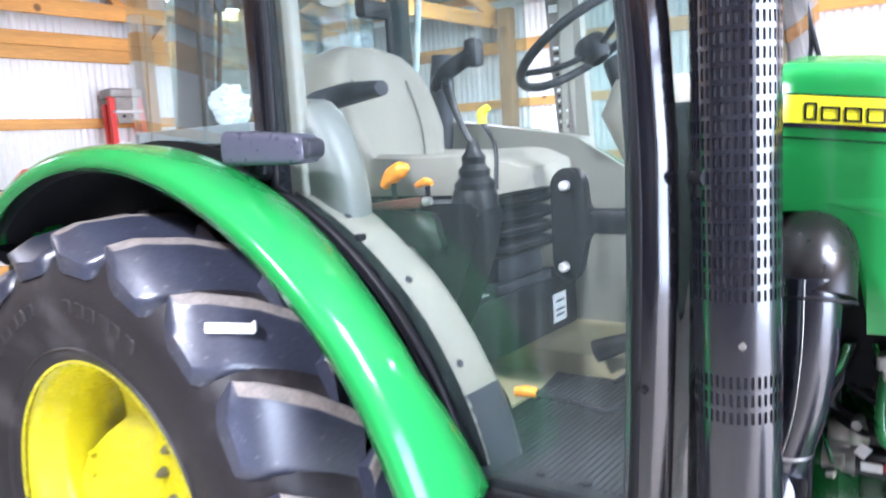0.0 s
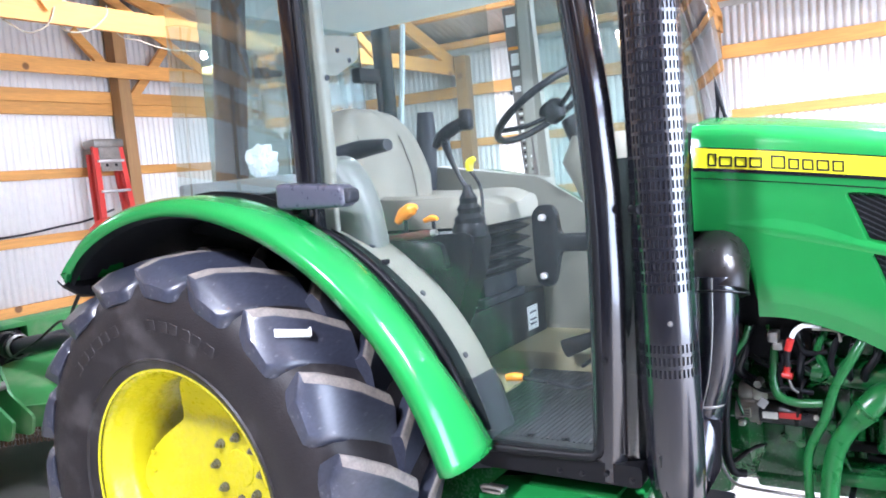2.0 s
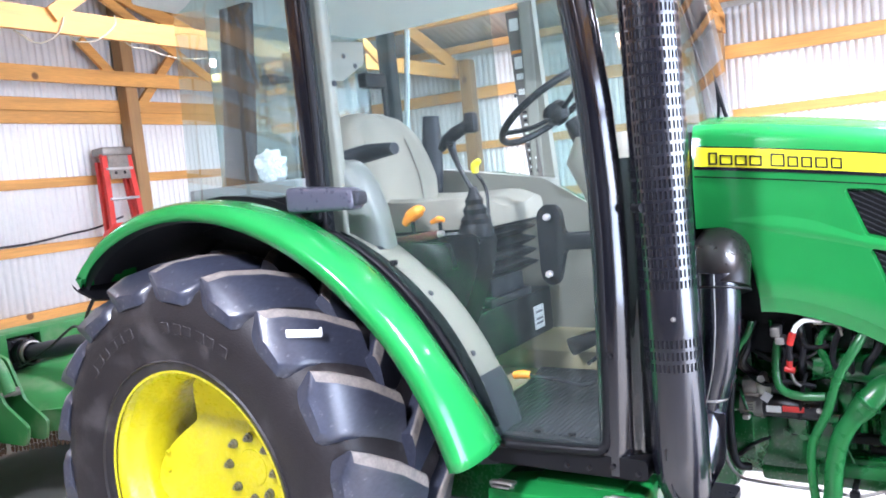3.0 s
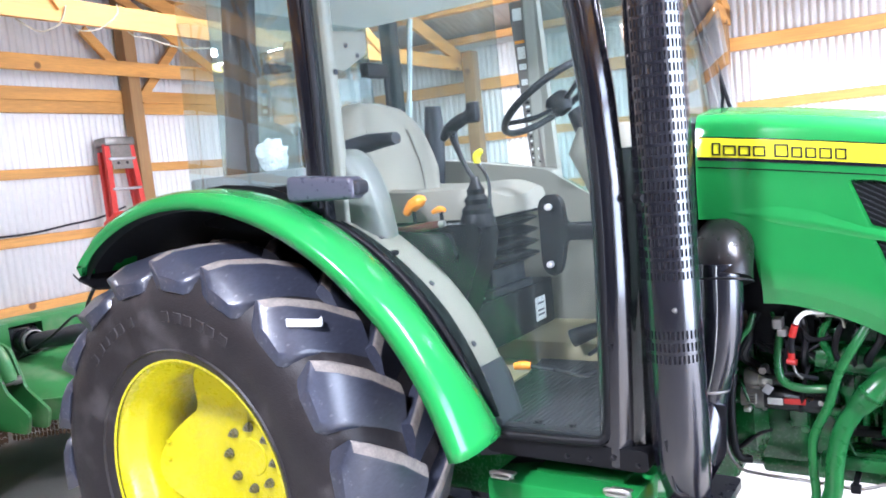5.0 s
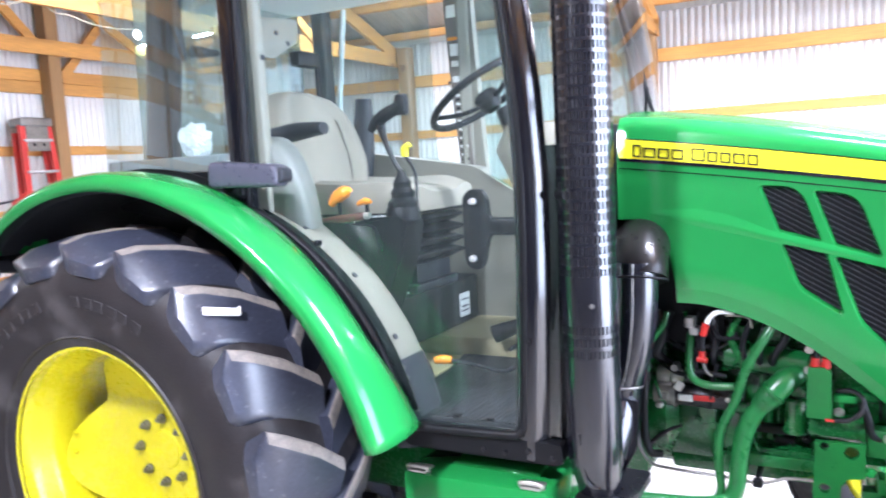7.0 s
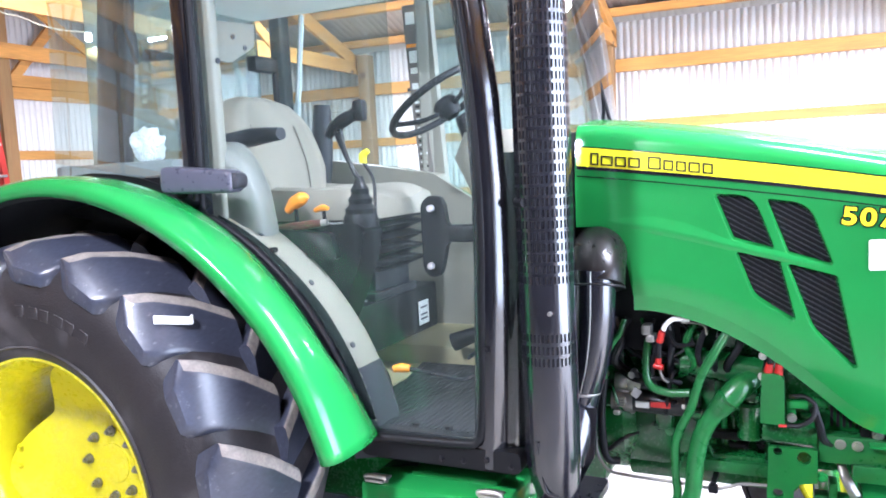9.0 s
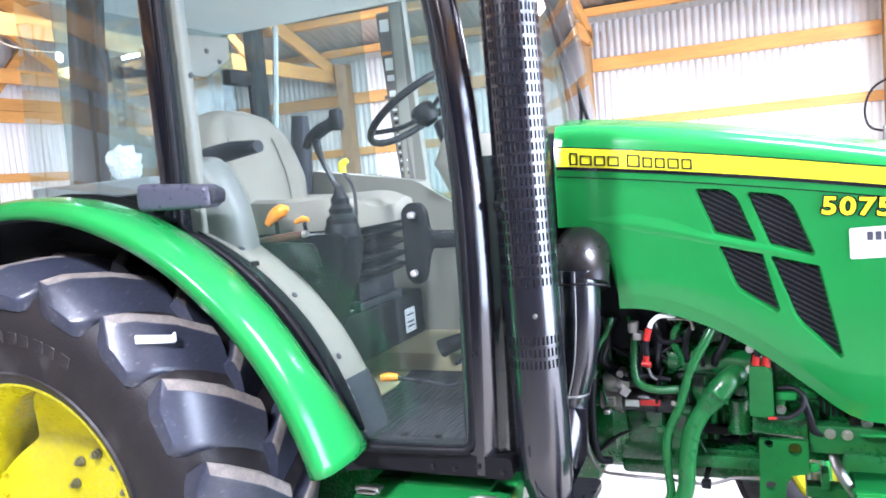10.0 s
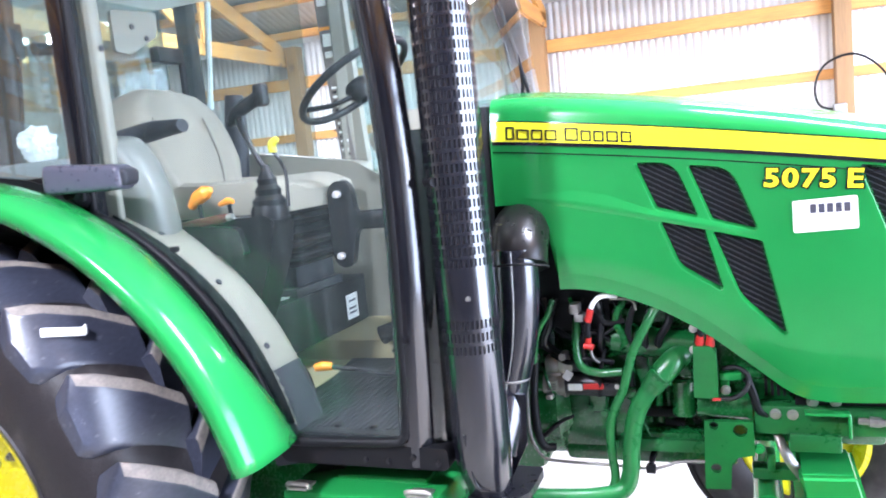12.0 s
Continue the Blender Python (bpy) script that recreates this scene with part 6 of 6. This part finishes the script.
part("hose_end", rod(rod(B(), (2.222, -0.285, 0.846), (2.33, -0.285, 0.838), 0.008, seg=12), (2.245, -0.285, 0.845), (2.27, -0.285, 0.843), 0.013, seg=8), DULLSTEEL, rail)
part("cross_rail", box(B(), (1.66, -0.262, 0.738), (1.89, -0.22, 0.772), 0.005), GREEN_PIPE, rail)
bp = B()
prism(bp, [(1.880, 0.836), (1.994, 0.838), (1.994, 0.752), (1.955, 0.745), (1.940, 0.728), (1.934, 0.662), (1.874, 0.660)], -0.294, -0.276)
bracket = part("bracket_plate", bp, GREEN_PLATE, tractor, "green bracket plate with round holes")
part("plate_bolt", bolt(B(), (2.004, -0.282, 0.767), (0, -1, 0), 0.010, 0.010), GREEN, bracket)
hole_cutters = []
for x, z, r in ((1.902, 0.826, 0.0105), (1.963, 0.815, 0.0165), (1.902, 0.715, 0.0125)):
    me = bpy.data.meshes.new("hole")
    hbm = rod(B(), (x, -0.33, z), (x, -0.24, z), r, seg=24)
    hbm.to_mesh(me)
    hole_cutters.append(new("hole", me))
cut(bracket, hole_cutters)
part("front_axle_beam", box(B(), (2.08, -0.60, 0.44), (2.22, 0.60, 0.58), 0.02), GREEN, tractor, "green front axle beam")
ab = B()
prism(ab, [(2.085, 0.725), (2.215, 0.730), (2.245, 0.60), (2.25, 0.45), (2.12, 0.45), (2.12, 0.62)], -0.34, -0.16)
bmesh.ops.bevel(ab, geom=list(ab.edges), offset=0.010, segments=3, affect="EDGES")
part("axle_support", ab, GREEN, tractor, "green axle support casting", smooth=False)
part("steering_arm", hose(B(), [(2.045, -0.24, 0.80), (2.058, -0.262, 0.765), (2.075, -0.27, 0.73), (2.10, -0.26, 0.69)], [0.010, 0.014, 0.014, 0.014], flat=0.6), DULLSTEEL, tractor, "grey steering arm")
part("axle_bracket", box(box(B(), (1.985, -0.25, 0.672), (2.10, -0.20, 0.702), 0.005), (2.02, -0.262, 0.70), (2.04, -0.21, 0.745), 0.004), GREEN_PIPE, tractor, "green bracket on the front axle")
part("ball_joint", turned(B(), [(0.0, -0.30), (0.016, -0.297), (0.024, -0.285), (0.026, -0.26), (0.014, -0.24)], (2.03, 0, 0.622), "y", 24), GREEN_PIPE, tractor)
part("steering_cylinder", rod(rod(B(), (2.02, -0.40, 0.62), (2.02, 0.40, 0.62), 0.030, seg=20), (2.02, -0.3, 0.62), (2.02, 0.2, 0.62), 0.036, seg=20), GREEN, tractor)


def front_wheel(side):
    c = Vector((2.15, side * 0.77, 0.415))
    sy = lambda o: side * o
    bm = turned(B(), [(r, sy(o)) for r, o in ((0.215, 0.075), (0.25, 0.098), (0.31, 0.105), (0.37, 0.095), (0.405, 0.07), (0.418, 0.03), (0.42, 0.0), (0.418, -0.03), (0.405, -0.07), (0.37, -0.095), (0.31, -0.105), (0.25, -0.098), (0.215, -0.075))], c, seg=64)
    t = part("front_tyre", bm, RUBBER, tractor, "black ribbed front tyre")
    ribs = B()
    for o in (-0.05, 0.0, 0.05):
        turned(ribs, [(0.412, sy(o - 0.014)), (0.428, sy(o - 0.010)), (0.428, sy(o + 0.010)), (0.412, sy(o + 0.014))], c, seg=64)
    part("tyre_rib", ribs, RUBBER, t)
    bm = turned(B(), [(r, sy(o)) for r, o in ((0.222, 0.08), (0.205, 0.078), (0.195, 0.05), (0.18, 0.02), (0.18, -0.03), (0.205, -0.078), (0.222, -0.08))], c, seg=48)
    turned(bm, [(r, sy(o)) for r, o in ((0.0, 0.03), (0.07, 0.03), (0.12, 0.015), (0.18, 0.0))], c, seg=48)
    rim = part("front_rim", bm, YELLOW, tractor, "yellow front wheel rim")
    sol = rim.modifiers.new("thickness", "SOLIDIFY")
    sol.thickness, sol.offset = 0.006, 0
    part("front_hub", rod(B(), c + Vector((0, sy(-0.10), 0)), c + Vector((0, sy(0.06), 0)), 0.055, seg=20), GREEN, tractor)


front_wheel(-1)
front_wheel(1)

# transmission housing under the cab, tool box with latches
tr = B()
box(tr, (-0.35, -0.18, 0.45), (1.05, 0.18, 0.80), 0.03)
box(tr, (1.0, -0.16, 0.62), (1.43, 0.16, 0.80), 0.03)
part("transmission_housing", tr, GREEN_CAST, tractor, "green transmission housing")
tb = B()
box(tb, (0.888, -0.685, 0.48), (1.303, -0.42, 0.768), 0.012)
box(tb, (1.0, -0.60, 0.766), (1.25, -0.45, 0.782), 0.006)
toolbox = part("side_box", tb, GREEN, tractor, "green side box below the cab")
for x in (0.928, 1.255):
    lb = B()
    hose(lb, [(x - 0.030, -0.665, 0.768), (x - 0.026, -0.672, 0.782), (x + 0.026, -0.672, 0.782), (x + 0.030, -0.665, 0.768)], 0.006, seg=8, n=4)
    box(lb, (x - 0.028, -0.68, 0.767), (x + 0.028, -0.63, 0.775), 0.003)
    part("chrome_latch", lb, STEEL, toolbox, "shiny steel latch")

# three-point linkage arms at the back
for s in (-1, 1):
    part("lift_arm", hose(B(), [(-0.25, s * 0.28, 0.55), (-0.7, s * 0.36, 0.52), (-1.15, s * 0.40, 0.50)], 0.025, seg=10, flat=1.4), BLACK_SATIN, tractor, "black lift arm")

# ---- rotary mower behind the tractor ----
mower = thing("rotary_mower", "faded green rotary mower behind the tractor with chain skirt", "mower")
deck_line = [(-1.95, -1.0), (-2.22, -0.40), (-1.90, -0.20), (-1.78, 0.10), (-1.78, 0.95), (-3.6, 0.95), (-3.6, -1.0)]
deck = part("deck", prism(B(), deck_line, 0.50, 0.615, "z"), GREEN_OLD, mower, "faded green mower deck with dusty top", smooth=False)
dm = B()
turned(dm, [(0.70, 0.612), (0.55, 0.66), (0.35, 0.735), (0.20, 0.755), (0.0, 0.76)], (-2.55, 0.20, 0), "z", 40)
part("deck_dome", dm, GREEN_OLD, deck)
bb = B()
for y0, y1, z0 in ((-0.62, -0.135, 0.78), (0.06, 0.80, 0.78)):
    box(bb, (-2.85, y0, z0), (-2.60, y1, 0.972), 0.008)
box(bb, (-2.85, -0.14, 0.945), (-2.602, 0.065, 0.972), 0.004)
part("cross_beam", bb, GREEN_OLD, mower, "green box beam of the mower")
gb = B()
box(gb, (-2.82, -0.13, 0.72), (-2.64, 0.06, 0.94), 0.03)
turned(gb, [(0.055, -2.64), (0.075, -2.62), (0.08, -2.55), (0.06, -2.53)], (0, -0.04, 0.845), "x", 24)
part("gearbox", gb, BLACK_SATIN, mower, "dark gearbox in the beam")
part("clamp_ring", turned(B(), [(0.062, -2.545), (0.070, -2.54), (0.070, -2.52), (0.062, -2.515)], (0, -0.04, 0.845), "x", 24), DULLSTEEL, mower)
dr = B()
hose(dr, [(-2.54, -0.04, 0.845), (-2.30, -0.01, 0.875), (-2.0, 0.03, 0.90), (-1.2, 0.03, 0.80), (-0.45, 0, 0.66)], [0.045, 0.05, 0.05, 0.05, 0.05], seg=20)
part("driveline_guard", dr, DARK_GREY, mower, "grey plastic driveline guard")
for y in (-0.47, -0.37):
    lg = B()
    prism(lg, rounded([(-2.40, 0.62), (-2.36, 0.90), (-2.26, 0.93), (-2.16, 0.90), (-2.06, 0.70), (-1.86, 0.60), (-1.90, 0.50), (-2.18, 0.49)], 0.03), y, y + 0.016)
    part("hitch_plate", lg, GREEN_OLD, mower, "green hitch plate", smooth=False)
part("hitch_pin", rod(rod(B(), (-2.10, -0.46, 0.742), (-2.075, -0.395, 0.746), 0.018, seg=16), (-2.08, -0.41, 0.745), (-2.065, -0.375, 0.749), 0.023, seg=16), DULLSTEEL, mower, "steel hitch pin")
part("hitch_tube", hose(B(), [(-2.28, -0.42, 0.90), (-2.20, -0.42, 0.905), (-2.14, -0.42, 0.85), (-2.08, -0.42, 0.74)], 0.036, seg=12), GREEN_OLD, mower)
part("brace_tube", hose(B(), [(-2.32, -0.45, 0.90), (-2.40, -0.52, 0.80), (-2.50, -0.60, 0.66)], 0.022, seg=10), GREEN_OLD, mower)
part("side_frame", box(B(), (-3.5, -0.98, 0.615), (-2.5, -0.90, 0.74), 0.01), GREEN_OLD, mower)
chain = None
for k in range(70):
    t = k / 69
    q = Vector((-1.97, -0.98)).lerp(Vector((-2.23, -0.41)), t)
    if chain is None:
        ch = B()
        for j in range(3):
            rod(ch, (0, 0, -0.032 * j), (0, 0, -0.026 - 0.032 * j), 0.0055, 0.004, seg=5)
        chain = part("skirt_chain", ch, RUST, mower)
        chain.matrix_local = Matrix.Translation((q.x, q.y, 0.50))
    else:
        shared("skirt_chain", chain.data, mower, Matrix.Translation((q.x - 0.006 * (k % 2), q.y, 0.50 - 0.004 * (k % 3))))
for k in range(60):
    q = Vector((-2.21, -0.39)).lerp(Vector((-1.80, 0.0)), k / 59)
    shared("skirt_chain", chain.data, mower, Matrix.Translation((q.x - 0.006 * (k % 2), q.y, 0.50 - 0.004 * (k % 3))))
part("rear_skirt", box(B(), (-3.62, -0.97, 0.10), (-3.58, 0.95, 0.50), 0.004), GREEN_OLD, mower)
for s in (-1, 1):
    part("skid_shoe", box(B(), (-3.6, s * 0.955 - 0.02, 0.0), (-1.99 if s < 0 else -1.8, s * 0.955 + 0.02, 0.498), 0.008), GREEN_OLD, mower)
tailw = turned(B(), [(0.05, -0.07), (0.2, -0.07), (0.22, -0.05), (0.22, 0.05), (0.2, 0.07), (0.05, 0.07)], (-4.1, 0.0, 0.22), "y", 32)
part("tail_wheel", tailw, RUBBER, mower, "black tail wheel")
part("tail_arm", hose(B(), [(-3.6, 0, 0.56), (-4.0, 0.0, 0.55), (-4.1, 0.0, 0.40), (-4.1, 0, 0.22)], 0.035, seg=12), GREEN_OLD, mower)

cable = hose(B(), [(-0.50, -0.85, 1.36), (-0.75, -0.75, 1.25), (-1.25, -0.48, 1.12), (-1.78, -0.22, 1.05), (-2.1, -0.18, 0.92), (-2.42, -0.18, 0.80)], 0.007, seg=8)
tagged(finish("wiring_lead", cable, BLACK_PLASTIC), "black lead hanging between tractor and mower", "cable")

# ---- ladder ----
lad = thing("step_ladder", "red fibreglass step ladder with grey steps leaning on the wall", "ladder")
lad.matrix_world = BUILD @ pose(WX + 0.34, 2.40, 0, 0, -4, 0)
for dx, top in ((0.0, 2.2), (-0.09, 2.1)):
    for s in (-1, 1):
        bm = loft(B(), [[Vector((dx + a * 0.02, s * w + b * 0.028, z)) for a, b in ((-1, -1), (1, -1), (1, 1), (-1, 1))] for w, z in ((0.235, 0.0), (0.135, top))])
        part("rail", bm, LADDER_RED, lad, "red ladder rail", smooth=False)
for k in range(7):
    z = 0.28 + 0.29 * k
    w = 0.235 - 0.10 * z / 2.2
    part("step", box(B(), (-0.045, -w, z - 0.012), (0.045, w, z + 0.012), 0.004), ALU, lad)
lp = part("top_plate", box(B(), (0.022, -0.115, 1.92), (0.030, 0.115, 2.16), 0.003, 1), DULLSTEEL, lad, "grey steel plate below the ladder top")
for py in (-0.05, 0.05):
    part("plate_hole", rod(B(), (0.029, py, 1.98), (0.0315, py, 1.98), 0.016, seg=16), BLACK_PLASTIC, lp)
part("top_cap", box(B(), (-0.13, -0.165, 2.15), (0.05, 0.165, 2.23), 0.015), DULLSTEEL, lad, "grey ladder top cap")

# ---- small loose things ----
bag = B()
bmesh.ops.create_icosphere(bag, subdivisions=5, radius=1.0)
for v in bag.verts:
    d = v.co.normalized()
    n1 = noise.noise(d * 1.6) * 0.35 + abs(noise.noise(d * 3.5)) * 0.22 + abs(noise.noise(d * 8.0)) * 0.13 + abs(noise.noise(d * 17.0)) * 0.07
    v.co = Vector((d.x * 0.055, d.y * 0.05, d.z * 0.062)) * (0.85 + n1)
bag.transform(Matrix.Translation((-0.035, -0.42, 1.715)))
tagged(finish("plastic_bag", bag, WHITE_FILM, sharp=25), "crumpled clear-white plastic bag in the cab window", "bag")
cord = hose(B(), [(-2.46, 0.20, 2.70), (-2.45, 0.32, 2.64), (-2.40, 0.38, 2.655), (-2.388, 0.43, 2.695), (-2.388, 0.475, 2.79), (-2.42, 0.48, 2.855), (-2.455, 0.50, 2.80), (-2.455, 0.56, 2.69), (-2.41, 0.62, 2.665), (-2.388, 0.725, 2.70), (-2.388, 0.83, 2.79), (-2.42, 0.86, 2.855), (-2.455, 0.90, 2.76), (-2.45, 0.98, 2.68), (-2.40, 1.06, 2.660), (-2.39, 1.22, 2.626), (-2.39, 1.40, 2.622), (-2.40, 1.8, 2.66)], 0.005, seg=8)
tagged(finish("white_cord", cord, CORD, m=BUILD), "off-white cord looped round the truss", "cable")
cord = hose(B(), [(3.02, 5.27, 1.60), (2.86, 5.27, 1.66), (2.83, 5.27, 1.84), (2.92, 5.27, 2.01), (3.14, 5.27, 2.07), (3.34, 5.27, 1.93), (3.45, 5.28, 1.70)], 0.010, seg=8)
tagged(finish("black_cord", cord, BLACK_PLASTIC, m=BUILD), "black cord looped round the barn post", "cable")
box_ = box(B(), (2.96, 5.23, 1.52), (3.07, 5.29, 1.66), 0.01)
tagged(finish("socket_box", box_, DULLSTEEL, m=BUILD), "grey electrical socket box on the post", "socket")
lead = hose(B(), [(WX + 0.02, 1.05, 1.40), (WX + 0.02, 1.5, 1.40), (WX + 0.03, 1.9, 1.44), (WX + 0.03, 2.2, 1.47), (WX + 0.04, 2.5, 1.55)], 0.010, seg=8)
tagged(finish("wall_lead", lead, DARK_GREY, m=BUILD), "grey lead lying along the wall girt", "cable")
